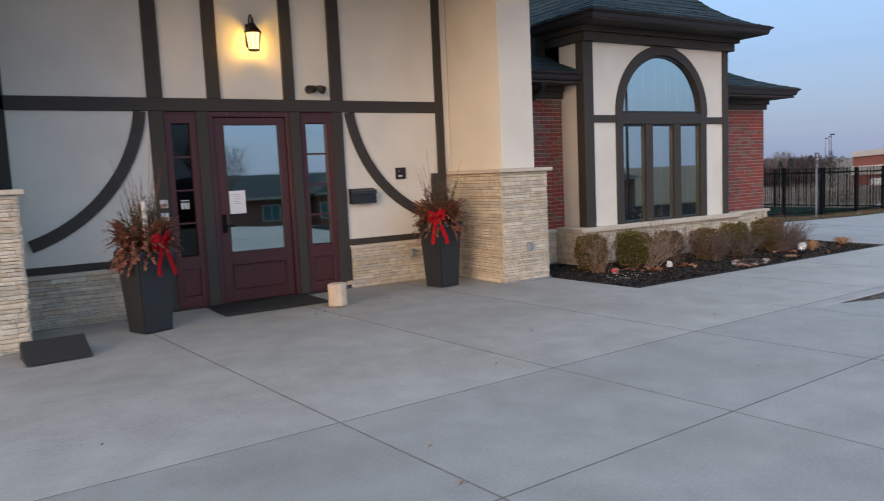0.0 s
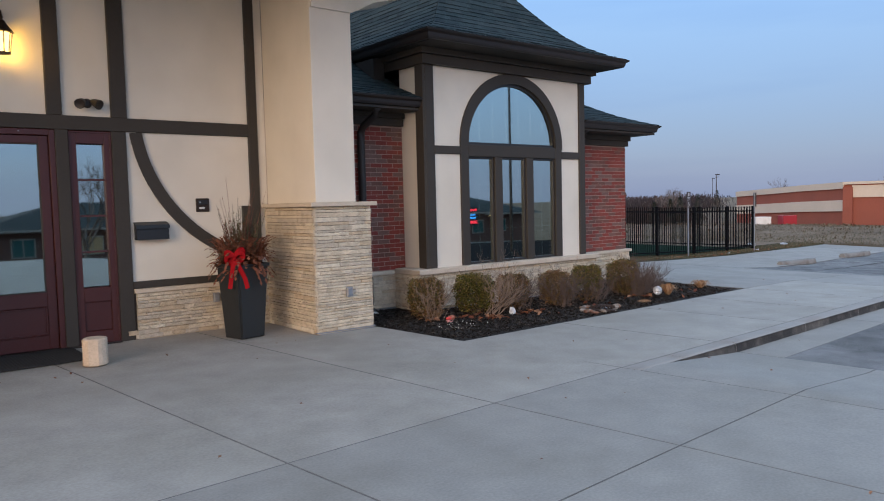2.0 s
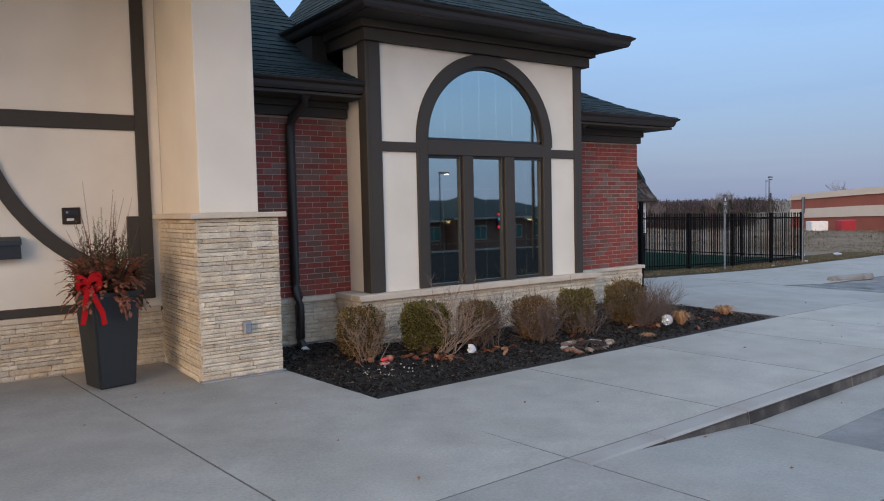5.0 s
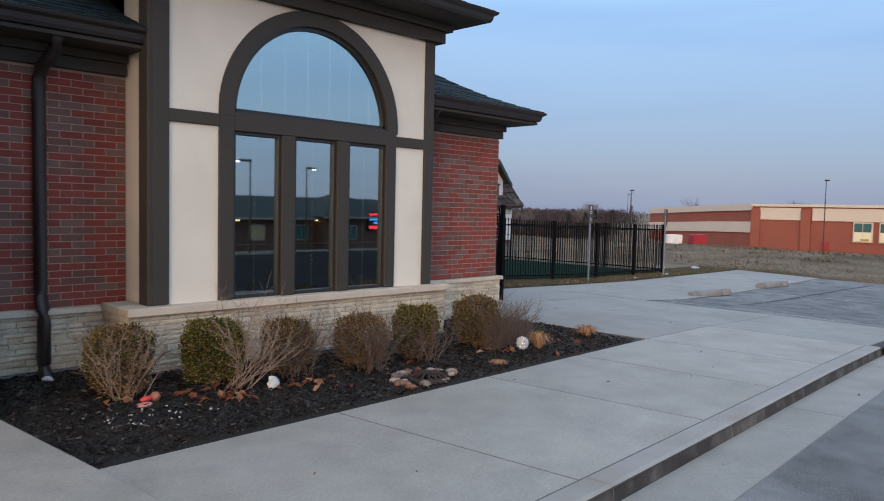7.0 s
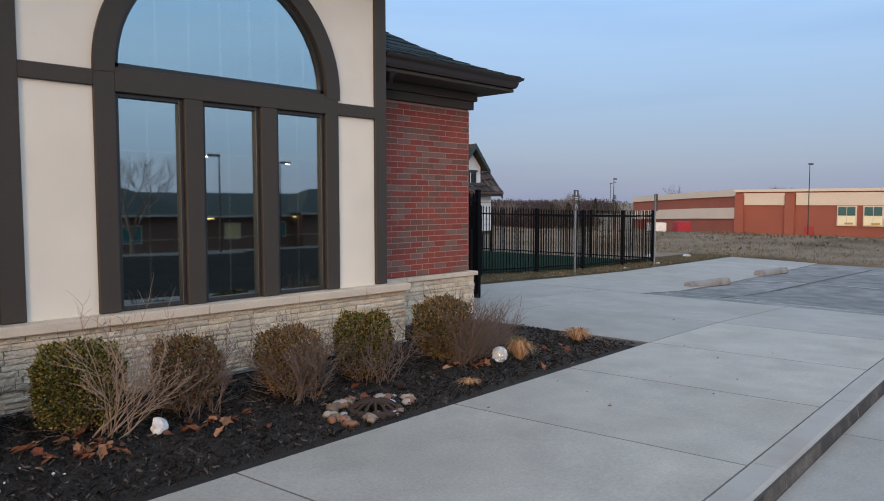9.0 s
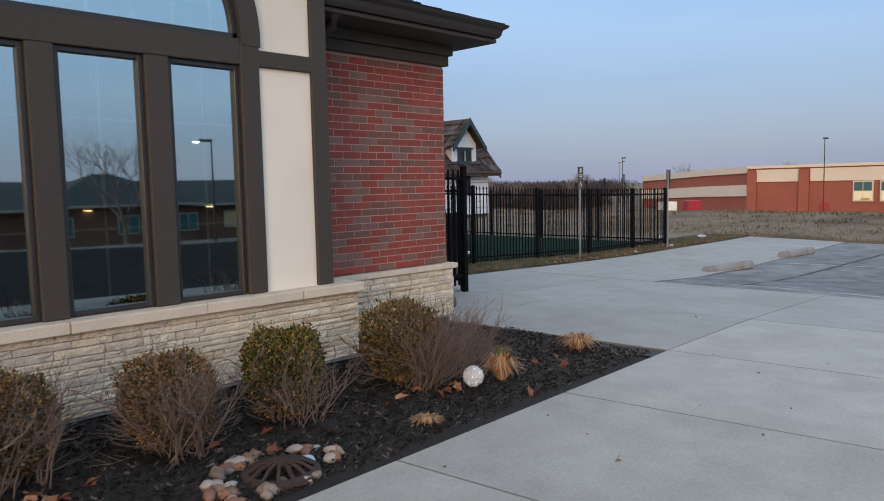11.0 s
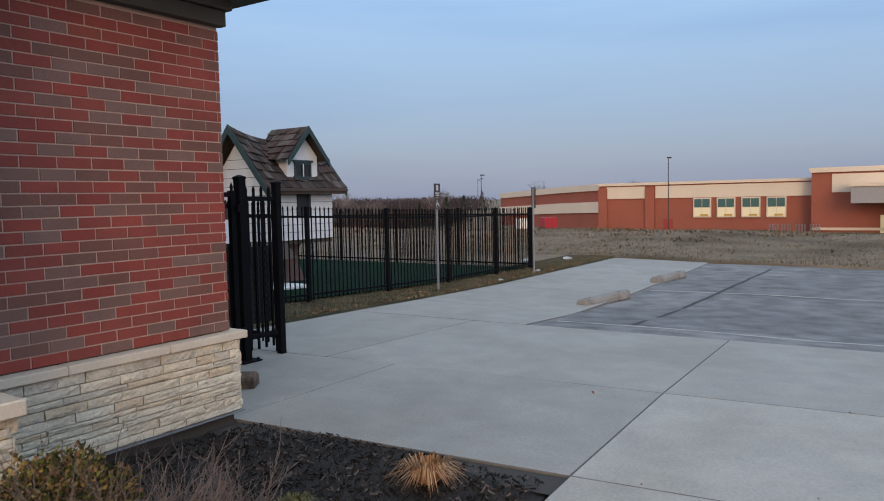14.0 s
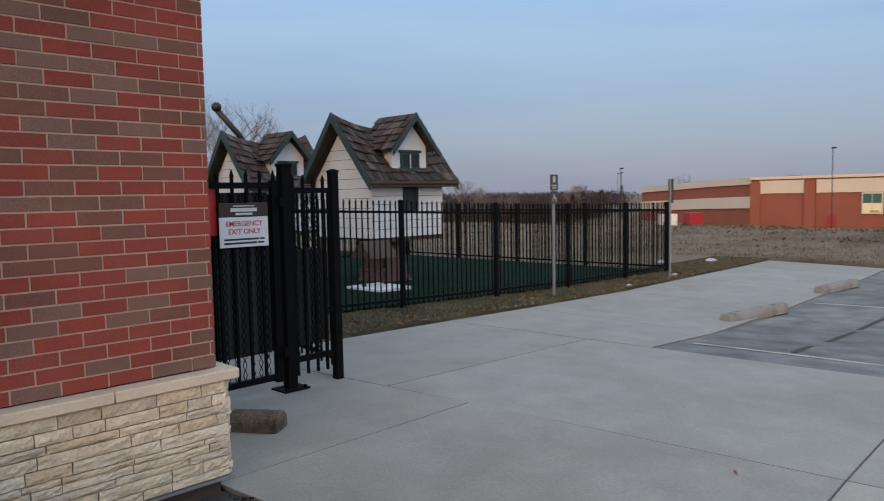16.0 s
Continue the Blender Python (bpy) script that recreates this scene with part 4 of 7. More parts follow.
mailbox = thing("mailbox", "black metal wall mailbox under a sloped lid", "mailbox", (4.86, 9.205, 1.20))
bm = bmesh.new()
prism(bm, [(-0.11, 0.0), (0.0, 0.0), (0.0, 0.20), (-0.10, 0.165)], -0.19, 0.19, "x")
part("box_body", bm, PLASTIC_BLACK, mailbox)
bm = bmesh.new()
prism(bm, [(-0.125, 0.135), (-0.12, 0.135), (-0.108, 0.17), (0.0, 0.205), (0.0, 0.215), (-0.115, 0.18)], -0.197, 0.197, "x")
part("lid", bm, PLASTIC_BLACK, mailbox)

intercom = thing("door_intercom", "dark bronze keypad intercom plate on the stucco", "intercom", (5.52, 9.21, 1.52))
solid("plate", BRONZE, [(-0.085, 0.085, -0.02, 0.0, 0.0, 0.17)], intercom, bevel=0.006)
solid("card_reader", PLASTIC_BLACK, [(-0.06, 0.06, -0.03, -0.02, 0.09, 0.15)], intercom, bevel=0.004)
solid("label_strip", STICKER, [(-0.045, 0.02, -0.0225, -0.02, 0.035, 0.06)], intercom)
solid("lens", GALV, [(-0.05, -0.03, -0.034, -0.03, 0.11, 0.13)], intercom)

for x, y, z in ((5.62, 9.155, 0.36), (6.81, 7.852, 0.42)):
    o = thing("outlet_box", "grey weatherproof electrical outlet box on the stone", "outlet", (x, y, z))
    solid("cover", GALV, [(-0.04, 0.04, -0.045, 0.0, 0.0, 0.12)], o, bevel=0.006)
    solid("flap", GALV, [(-0.032, 0.032, -0.056, -0.045, 0.015, 0.105)], o, bevel=0.004)

doormat = thing("doormat", "dark ribbed rubber doormat before the door", "mat", (3.24, 8.74, 0.0), 1.0)
MAT_RUBBER = material("mat_rubber", (0.022, 0.021, 0.020), 0.9, var=0.3, scale=30, fine=120, bump=0.8)
solid("mat_base", MAT_RUBBER, [(-0.68, 0.68, -0.45, 0.42, 0.002, 0.012)], doormat, bevel=0.003)
bm = bmesh.new()
for i in range(40):
    box(bm, -0.64 + i * 0.0325, -0.625 + i * 0.0325, -0.42, 0.39, 0.012, 0.016)
part("ribs", bm, MAT_RUBBER, doormat, kind="stuff")

stump = thing("log_stump", "short cream-painted log stump used as a doorstop", "log", (3.88, 7.99, -0.002))
rng = random.Random(5)
bm = bmesh.new()
sides = 16
rings = []
wob = [1 + rng.uniform(-0.06, 0.06) for _ in range(sides)]
for r, z in ((0.10, 0.0), (0.118, 0.012), (0.115, 0.14), (0.117, 0.268), (0.105, 0.28)):
    rings.append([bm.verts.new((r * wob[i] * math.cos(2 * math.pi * i / sides), r * wob[i] * math.sin(2 * math.pi * i / sides), z)) for i in range(sides)])
for a, b in zip(rings, rings[1:]):
    for i in range(sides):
        bm.faces.new((a[i], a[(i + 1) % sides], b[(i + 1) % sides], b[i]))
bm.faces.new(rings[0][::-1])
bm.faces.new(rings[-1])
part("log", bm, material("pale_log", (0.56, 0.44, 0.32), 0.8, var=0.18, scale=14, fine=60, bump=0.4), stump)

wedge = thing("rubber_wedge", "black rubber ramp wedge lying by the pier", "ramp", (0.72, 7.42, 0.0), 4)
bm = bmesh.new()
prism(bm, [(-0.24, 0.0), (0.22, 0.0), (0.22, 0.10), (0.15, 0.16), (0.02, 0.10)], -0.28, 0.28, "x")
part("wedge_body", bm, MAT_RUBBER, wedge)


# planters
def leaf_quad(bm, p, d, w, up=Vector((0, 0, 1))):
    """A small pointed leaf from p along d."""
    side = d.cross(up)
    side = side.normalized() * w if side.length > 1e-6 else Vector((w, 0, 0))
    vs = [bm.verts.new(v) for v in (p, p + d * 0.5 + side, p + d, p + d * 0.5 - side)]
    bm.faces.new(vs)


SPRUCE = material("dry_spruce", (0.085, 0.075, 0.035), 0.8, var=0.3, rand=0.4, island=True)
RUST_FERN = material("rust_fern", (0.20, 0.072, 0.036), 0.8, var=0.25, rand=0.4, island=True)
RED_TWIG = material("red_dogwood_twig", (0.17, 0.045, 0.03), 0.7, var=0.2)
PLUME = material("dried_plume", (0.135, 0.064, 0.042), 0.9, var=0.25, rand=0.4, island=True)
CONE = material("pine_cone", (0.085, 0.045, 0.025), 0.8, var=0.3)
RIBBON = material("red_ribbon", (0.27, 0.003, 0.007), 0.8, var=0.2, scale=20, spec=0.15)
BIRCH = material("birch_bark", (0.55, 0.50, 0.45), 0.8, var=0.2, scale=20, tint=(0.08, 0.07, 0.06), tint_scale=12, tint_amount=0.9)


def planter(at, turn, seed, bow_angle, birch):
    rng = random.Random(seed)
    p = thing("planter", "tall charcoal planter with dried winter greenery and red bow", "planter", at, turn, "planters by the entrance")
    bm = bmesh.new()
    lathe(bm, [(0.172, 0.0), (0.18, 0.01), (0.232, 0.77), (0.242, 0.775), (0.242, 0.81), (0.222, 0.81), (0.212, 0.75)], square=True)
    bmesh.ops.bevel(bm, geom=[e for e in bm.edges if abs(e.verts[0].co.z - e.verts[1].co.z) > 0.5], offset=0.02, segments=2, affect="EDGES")
    part("pot", bm, POT, p)
    solid("soil", MULCH, [(-0.212, 0.212, -0.209, 0.209, 0.72, 0.76)], p)
    fern = bmesh.new()
    for k in range(210):
        a, out = rng.uniform(0, 2 * math.pi), rng.uniform(0.10, 0.30)
        tip = Vector((math.cos(a), math.sin(a), 0))
        base = tip * rng.uniform(0.05, 0.2) + Vector((0, 0, 0.76))
        end = tip * (0.19 + out * 0.8) + Vector((0, 0, 0.78 + (rng.uniform(-0.16, 0.0) if k % 7 == 0 else rng.uniform(0.0, 0.34))))
        mid = (base + end) / 2 + Vector((0, 0, rng.uniform(0.08, 0.18)))
        prev = base
        for i in range(1, 11):
            f = i / 10
            q = base * (1 - f) ** 2 + mid * 2 * f * (1 - f) + end * f * f
            d = (q - prev)
            side = d.cross(Vector((0, 0, 1)))
            if side.length > 1e-6:
                side.normalize()
                for s in (-1, 1):
                    leaf_quad(fern, q, (side * s * rng.uniform(0.045, 0.09) * (1.1 - f) + d * 1.2 + Vector((0, 0, rng.uniform(-0.02, 0.01)))), rng.uniform(0.011, 0.020))
            prev = q
    part("fern_fronds", fern, RUST_FERN, p, "rust-coloured dried fronds drooping over the rim", kind="stuff")
    plumes = bmesh.new()
    for k in range(46):
        a, r = rng.uniform(0, 2 * math.pi), rng.uniform(0, 0.15)
        h = rng.uniform(0.25, 0.62) * (1.1 - r * 2)
        b = Vector((r * math.cos(a), r * math.sin(a), 0.74))
        e = b + Vector((rng.uniform(0, 0.16) * math.cos(a), rng.uniform(0, 0.16) * math.sin(a), h))
        for i in range(46):
            f = 0.25 + 0.75 * i / 46
            t = rng.uniform(0, 2 * math.pi)
            leaf_quad(plumes, b.lerp(e, f), Vector((math.cos(t), math.sin(t), rng.uniform(0.2, 1.1))) * rng.uniform(0.025, 0.065) * (1.2 - f * 0.7), 0.009)
    part("dried_plumes", plumes, PLUME, p, "feathery orange-brown dried plumes", kind="stuff")
    spruce = bmesh.new()
    for k in range(60):
        a, r = rng.uniform(0, 2 * math.pi), rng.uniform(0, 0.17)
        lean = rng.uniform(0.0, 0.22)
        h = rng.uniform(0.28, 0.85) * (1 - r * 1.8)
        base = Vector((r * math.cos(a), r * math.sin(a), 0.75))
        end = base + Vector((lean * math.cos(a), lean * math.sin(a), h))
        tube(spruce, [base, end], 0.004, 4, False, 0.0015)
        n = int(h * 60)
        for i in range(n):
            f = (i + 3) / (n + 3)
            q = base.lerp(end, f)
            t = rng.uniform(0, 2 * math.pi)
            leaf_quad(spruce, q, Vector((math.cos(t), math.sin(t), 0.8)) * rng.uniform(0.05, 0.11) * (1.15 - f), 0.005)
    part("spruce", spruce, SPRUCE, p, "dry olive spruce tips", kind="stuff")
    twigs = bmesh.new()
    for k in range(11):
        a, r = rng.uniform(0, 2 * math.pi), rng.uniform(0, 0.15)
        lean = rng.uniform(0.05, 0.30)
        h = rng.uniform(0.55, 1.12)
        b = Vector((r * math.cos(a), r * math.sin(a), 0.74))
        pts = [b, b + Vector((lean * 0.3 * math.cos(a), lean * 0.3 * math.sin(a), h * 0.5)), b + Vector((lean * math.cos(a) + rng.uniform(-0.03, 0.03), lean * math.sin(a), h))]
        tube(twigs, pts, 0.0045, 4, False, 0.0015)
    part("bare_twigs", twigs, RED_TWIG, p, "upright reddish bare twigs", kind="stuff")
    for k in range(7):
        bm = bmesh.new()
        a = 0.9 * k + rng.uniform(-0.3, 0.3)
        c = Vector((0.235 * math.cos(a), 0.235 * math.sin(a), 0.88 + rng.uniform(0, 0.07)))
        for i in range(9):
            z = -0.06 + i * 0.0135
            r = 0.055 * math.sin(math.pi * (i + 1.2) / 11)
            for j in range(8):
                t = 2 * math.pi * j / 8 + i * 0.4
                leaf_quad(bm, Vector((r * 0.3 * math.cos(t), r * 0.3 * math.sin(t), z)), Vector((r * math.cos(t), r * math.sin(t), 0.012)), 0.011)
        bmesh.ops.transform(bm, verts=bm.verts, matrix=Matrix.Translation(c) @ Euler((rng.uniform(-1, 1), rng.uniform(-1, 1), 0)).to_matrix().to_4x4())
        part("pine_cone", bm, CONE, p)
    if birch:
        bm = bmesh.new()
        tube(bm, [(-0.05, -0.15, 0.75), (-0.09, -0.21, 1.30)], 0.027, 10)
        part("birch_log", bm, BIRCH, p, "white birch stick")
    bow = bmesh.new()
    bx, by = 0.27 * math.cos(bow_angle), 0.27 * math.sin(bow_angle)
    out = Vector((math.cos(bow_angle), math.sin(bow_angle), 0))
    side = Vector((-out.y, out.x, 0))
    c = Vector((bx, by, 0.88))

    def ribbon(points, width):
        prev = None
        for i, q in enumerate(points):
            d = (points[min(i + 1, len(points) - 1)] - points[max(i - 1, 0)]).normalized()
            w = d.cross(out).normalized() * width
            ring = [bow.verts.new(q - w + out * 0.008), bow.verts.new(q + out * 0.02), bow.verts.new(q + w + out * 0.008)]
            if prev:
                bow.faces.new((prev[0], prev[1], ring[1], ring[0]))
                bow.faces.new((prev[1], prev[2], ring[2], ring[1]))
            prev = ring
    for s, tilt in ((-1, 0.5), (1, 0.35), (-1, -0.2), (1, 0.9)):
        pts = []
        for i in range(13):
            t = 2 * math.pi * i / 12
            pts.append(c + side * s * 0.056 * (1 - math.cos(t)) + Vector((0, 0, 1)) * (0.045 * math.sin(t) + tilt * 0.045 * (1 - math.cos(t))) + out * (0.03 + 0.03 * math.sin(t)))
        ribbon(pts, 0.024)
    for s in (-0.35, 0.75):
        ribbon([c + out * 0.02, c + side * s * 0.08 + Vector((0, 0, -0.10)) + out * 0.05, c + side * s * 0.16 + Vector((0, 0, -0.22)) + out * 0.03, c + side * s * 0.20 + Vector((0, 0, -0.32)) + out * 0.05], 0.028)
    ball = bmesh.ops.create_icosphere(bow, subdivisions=1, radius=0.025)
    bmesh.ops.translate(bow, verts=ball["verts"], vec=c + out * 0.05)
    part("bow", bow, RIBBON, p, "bright red ribbon bow", smooth=True)
    p.scale = (0.94, 0.94, 1.10)
    return p


planter((1.70, 8.11, 0.0), 22, 11, radians(-84), True)
planter((5.67, 8.40, 0.0), 12, 12, radians(-142), False)

# ledge stone faces and bricks of the walls
rng = random.Random(21)
ledge_piece("ledge_stone", base_entrance, STONES, 4.65, 6.36, WALL_Y + 0.012, -0.03, 0.555, rng)
ledge_piece("ledge_stone", base_entrance, STONES, 0.55, 2.06, WALL_Y + 0.012, -0.03, 0.555, rng)
solid("base_cap", CAP_STONE, [(4.63, 6.34, 9.14, 9.21, 0.558, 0.612), (0.57, 2.05, 9.14, 9.21, 0.558, 0.612)], base_entrance, bevel=0.006)
solid("flashing", GALV, [(6.37, 7.19, 7.845, 7.86, -0.03, -0.008)], pier_east)

# ---- the bay window ----
window_3 = thing("window_3", "tall triple casement window under a half-round arch light", "window")
tagged(window_3, kind="structure")
PALE_BAR = material("pale_glazing_bar", (0.45, 0.46, 0.45), 0.7)
SASH = material("dark_sash", (0.022, 0.020, 0.019), 0.45, var=0.08)
gy0, gy1 = BAY_Y + 0.02, BAY_Y + 0.07
for x0, x1 in ((9.53, 10.085), (10.245, 10.80), (10.965, 11.51)):
    s = solid("sash", SASH, framed(x0, x1, 0.588, 2.27, 0.035, gy0 - 0.015, gy1), window_3, bevel=0.004)
    pane("pane", x0 + 0.035, x1 - 0.035, gy0 + 0.02, 0.623, 2.235, WINDOW_GLASS, s)
    m = (x0 + x1) / 2
    solid("glazing_bar", PALE_BAR, [(m - 0.008, m + 0.008, gy0 + 0.034, gy0 + 0.040, 0.623, 2.235), (x0 + 0.035, m - 0.006, gy0 + 0.034, gy0 + 0.040, 1.83, 1.846), (m + 0.006, x1 - 0.035, gy0 + 0.034, gy0 + 0.040, 1.83, 1.846), (x0 + 0.035, m - 0.006, gy0 + 0.034, gy0 + 0.040, 1.12, 1.136), (m + 0.006, x1 - 0.035, gy0 + 0.034, gy0 + 0.040, 1.12, 1.136)], s)
bm = bmesh.new()
n = 36
for y in (gy0 + 0.02, gy0 + 0.028):
    c = bm.verts.new((AX, y, AZ + 0.02))
    ring = [bm.verts.new((AX + 0.97 * math.cos(math.pi * i / n), y, AZ + 0.02 + 0.97 * math.sin(math.pi * i / n))) for i in range(n + 1)]
    for a, b in zip(ring, ring[1:]):
        bm.faces.new((c, a, b))
arch_pane = part("arch_pane", bm, WINDOW_GLASS, window_3)
arch_pane.visible_shadow = False
bm = bmesh.new()
prev = None
for i in range(n + 1):
    t = math.pi * i / n
    ring = [bm.verts.new((AX + r * math.cos(t), y, AZ + r * math.sin(t))) for r, y in ((0.955, gy0 - 0.01), (0.998, gy0 - 0.01), (0.998, gy1), (0.955, gy1))]
    if prev:
        for k in range(4):
            bm.faces.new((prev[k], prev[(k + 1) % 4], ring[(k + 1) % 4], ring[k]))
    prev = ring
box(bm, AX - 0.985, AX + 0.985, gy0 - 0.01, gy1, AZ - 0.005, AZ + 0.035)
part("arch_sash", bm, SASH, window_3)
# pale shade behind the arch light
bm = bmesh.new()
c = bm.verts.new((AX, BAY_Y + 0.18, AZ - 0.02))
ring = [bm.verts.new((AX + 1.02 * math.cos(math.pi * i / n), BAY_Y + 0.18, AZ - 0.02 + 1.02 * math.sin(math.pi * i / n))) for i in range(n + 1)]
for a, b in zip(ring, ring[1:]):
    bm.faces.new((c, a, b))
SHADE = material("translucent_shade", (0.20, 0.255, 0.265), 0.9, var=0.05, scale=1.5)
part("arch_shade", bm, SHADE, window_3, "pale blue-grey pleated shade behind the glass")
SEAM = material("pale_seam", (0.80, 0.80, 0.76), 0.8)
for k in range(-3, 4):
    h = math.sqrt(max(0.01, 0.94 - (0.29 * k) ** 2))
    solid("shade_seam", SEAM, [(AX + 0.29 * k - 0.011, AX + 0.29 * k + 0.011, BAY_Y + 0.165, BAY_Y + 0.175, AZ, AZ + h)], window_3)

rng = random.Random(31)
ledge_piece("ledge_stone", base_bay, STONES, 8.47, 12.47, 8.602, -0.03, 0.503, rng)
ledge_piece("ledge_stone", base_bay, STONES, 8.57, 9.18, 8.502, -0.03, 0.503, rng, "y", -1)
ledge_piece("ledge_stone", base_bay, STONES, 8.57, 9.18, 12.438, -0.03, 0.503, rng, "y", 1)
ledge_piece("ledge_stone", base_brick_west, STONES, 7.16, 8.50, BRICK_Y - 0.038, -0.01, 0.493, rng)
ledge_piece("ledge_stone", base_brick_east, STONES, 12.45, 14.265, BRICK_Y - 0.038, -0.005, 0.488, rng)
ledge_piece("ledge_stone", base_brick_east, STONES, 9.17, 10.4, 14.233, -0.005, 0.488, rng, "y", 1)
for parent, b in ((base_bay, (8.46, 12.49, 8.539, 8.60, -0.046, -0.034)), (base_brick_east, (12.5, 14.283, 9.150, 9.21, -0.020, -0.009)), (base_brick_west, (7.22, 8.48, 9.138, 9.21, -0.032, -0.014)), (base_brick_east, (14.235, 14.283, 9.215, 10.4, -0.028, -0.009))):
    solid("flashing", GALV, [b], parent)
brick_wall(wall_brick_west, 6.99, 8.705, BRICK_Y + 0.008, 0.552, 2.74, seed=4)
brick_wall(wall_brick_east, 12.29, 14.25, BRICK_Y + 0.008, 0.547, 2.61, seed=5)
brick_wall(wall_brick_east, 9.234, 9.65, 14.22, 0.547, 2.61, "y", 1, seed=6)


def downspout(points, label):
    d = thing("downspout", label, "downspout", points[-1])
    o = Vector(points[-1])
    bm = bmesh.new()
    tube(bm, [Vector(p) - o for p in points], 0.056, 12)
    part("pipe", bm, METAL_DARK, d, smooth=True)
    return d


ds = downspout([(7.97, 8.80, 3.06), (7.97, 8.80, 2.92), (7.96, 8.84, 2.84), (7.92, 9.10, 2.70), (7.92, 9.165, 2.62), (7.92, 9.175, 2.5), (7.92, 9.175, 0.74), (7.92, 9.16, 0.66), (7.91, 9.07, 0.56), (7.91, 9.05, 0.48), (7.91, 9.05, 0.08), (7.90, 9.02, 0.02), (7.88, 8.88, -0.03)], "dark bronze downspout bending down the brick to the bed")
bm = bmesh.new()
tube(bm, [(0.0, 0.03, -0.005), (-0.005, -0.07, -0.03)], 0.052, 10)
part("outlet_boot", bm, WHITE_PAINT, ds, "white plastic drain boot")
downspout([(12.52, 8.79, 2.96), (12.52, 8.79, 2.80), (12.51, 8.82, 2.73), (12.40, 9.08, 2.60), (12.37, 9.12, 2.54), (12.36, 9.13, 2.4), (12.36, 9.13, 0.60)], "dark bronze downspout in the corner of the bay")

# ---- planting bed ----
def bed_z(x, y):
    return ground_z(x, y) - 0.015 + 0.022 * noise.noise((x * 2.1, y * 2.1, 3)) + 0.012 * noise.noise((x * 9, y * 9, 1))


bm = bmesh.new()
rows = []
nu, nv = 90, 34
for j in range(nv + 1):
    row = []
    for i in range(nu + 1):
        f, g = i / nu, j / nv
        west, east = Vector((7.40, 6.45)).lerp(Vector((7.10, 9.3)), g), Vector((14.52, 6.86)).lerp(Vector((14.30, 9.3)), g)
        q = west.lerp(east, f)
        edge = min(1, min(i, nu - i, j) / 4)
        row.append(bm.verts.new((q.x, q.y, bed_z(q.x, q.y) * edge + (1 - edge) * (ground_z(q.x, q.y) - 0.03))))
    rows.append(row)
for a, b in zip(rows, rows[1:]):
    for i in range(nu):
        bm.faces.new((a[i], a[i + 1], b[i + 1], b[i]))
bed = tagged(part("mulch_bed", bm, MULCH, None, "planting bed of dark shredded bark mulch", True, "structure"), category="bed")


def in_bed(rng):
    while True:
        x, y = rng.uniform(7.25, 14.4), rng.uniform(6.5, 9.1)
        if y > 6.47 + 0.058 * (x - 7.4) + 0.04 and x > 7.38 - 0.1 * (y - 6.45) + 0.03 and x < 14.5 - 0.09 * (y - 6.86) - 0.03:
            if y < 8.5 or not 8.4 < x < 12.5:
                return x, y


rng = random.Random(41)
bm = bmesh.new()
for k in range(22000):
    x, y = in_bed(rng)
    a, l, w = rng.uniform(0, math.pi), rng.uniform(0.010, 0.045), rng.uniform(0.003, 0.009)
    z = bed_z(x, y) + rng.uniform(0.002, 0.022)
    dx, dy, t = math.cos(a) * l / 2, math.sin(a) * l / 2, rng.uniform(-0.012, 0.012)
    sx, sy = -math.sin(a) * w / 2, math.cos(a) * w / 2
    tilt = rng.uniform(-0.006, 0.006)
    bm.faces.new([bm.verts.new(v) for v in ((x - dx - sx, y - dy - sy, z - t - tilt), (x + dx - sx, y + dy - sy, z + t - tilt), (x + dx + sx, y + dy + sy, z + t + tilt), (x - dx + sx, y - dy + sy, z - t + tilt))])
CHIP = choice_material("bark_chips", [(0.009, 0.007, 0.006), (0.019, 0.016, 0.013), (0.007, 0.006, 0.005), (0.034, 0.028, 0.023), (0.013, 0.011, 0.009), (0.098, 0.081, 0.071), (0.022, 0.018, 0.015)], 0.95, island=True)
tagged(part("bark_chips", bm, CHIP, None, "loose shredded bark chips on the bed", kind="stuff"), category="mulch")
bm = bmesh.new()
for k in range(34):
    x, y = rng.gauss(8.0, 0.2), rng.gauss(7.25, 0.12)
    z = bed_z(x, y) + 0.012
    bmesh.ops.create_icosphere(bm, subdivisions=1, radius=rng.uniform(0.005, 0.011), matrix=Matrix.Translation((x, y, z)))
tagged(part("pale_pellets", bm, material("pale_pellet", (0.5, 0.48, 0.44), 0.9), None, "small scattered white pellets on the mulch", kind="stuff"), category="pellets")

GREEN_LEAF = choice_material("boxwood_leaf", [(0.13, 0.13, 0.028), (0.05, 0.06, 0.014), (0.21, 0.18, 0.04), (0.30, 0.21, 0.06), (0.035, 0.045, 0.012), (0.025, 0.030, 0.010), (0.085, 0.095, 0.02)], 0.9, bump=0.1, island=True)
BRONZE_LEAF = choice_material("bronzed_leaf", [(0.22, 0.14, 0.05), (0.11, 0.065, 0.035), (0.29, 0.18, 0.08), (0.07, 0.06, 0.02), (0.18, 0.085, 0.045), (0.035, 0.028, 0.014)], 0.9, bump=0.1, island=True)
STRAW_LEAF = choice_material("straw_leaf", [(0.34, 0.22, 0.12), (0.28, 0.17, 0.09), (0.40, 0.27, 0.15), (0.22, 0.12, 0.06)], 0.8, bump=0.1, island=True)
TWIG = material("grey_twig", (0.125, 0.092, 0.077), 0.85, var=0.25, scale=20)
TWIG_PALE = material("pale_twig", (0.27, 0.20, 0.15), 0.85, var=0.2, scale=20)


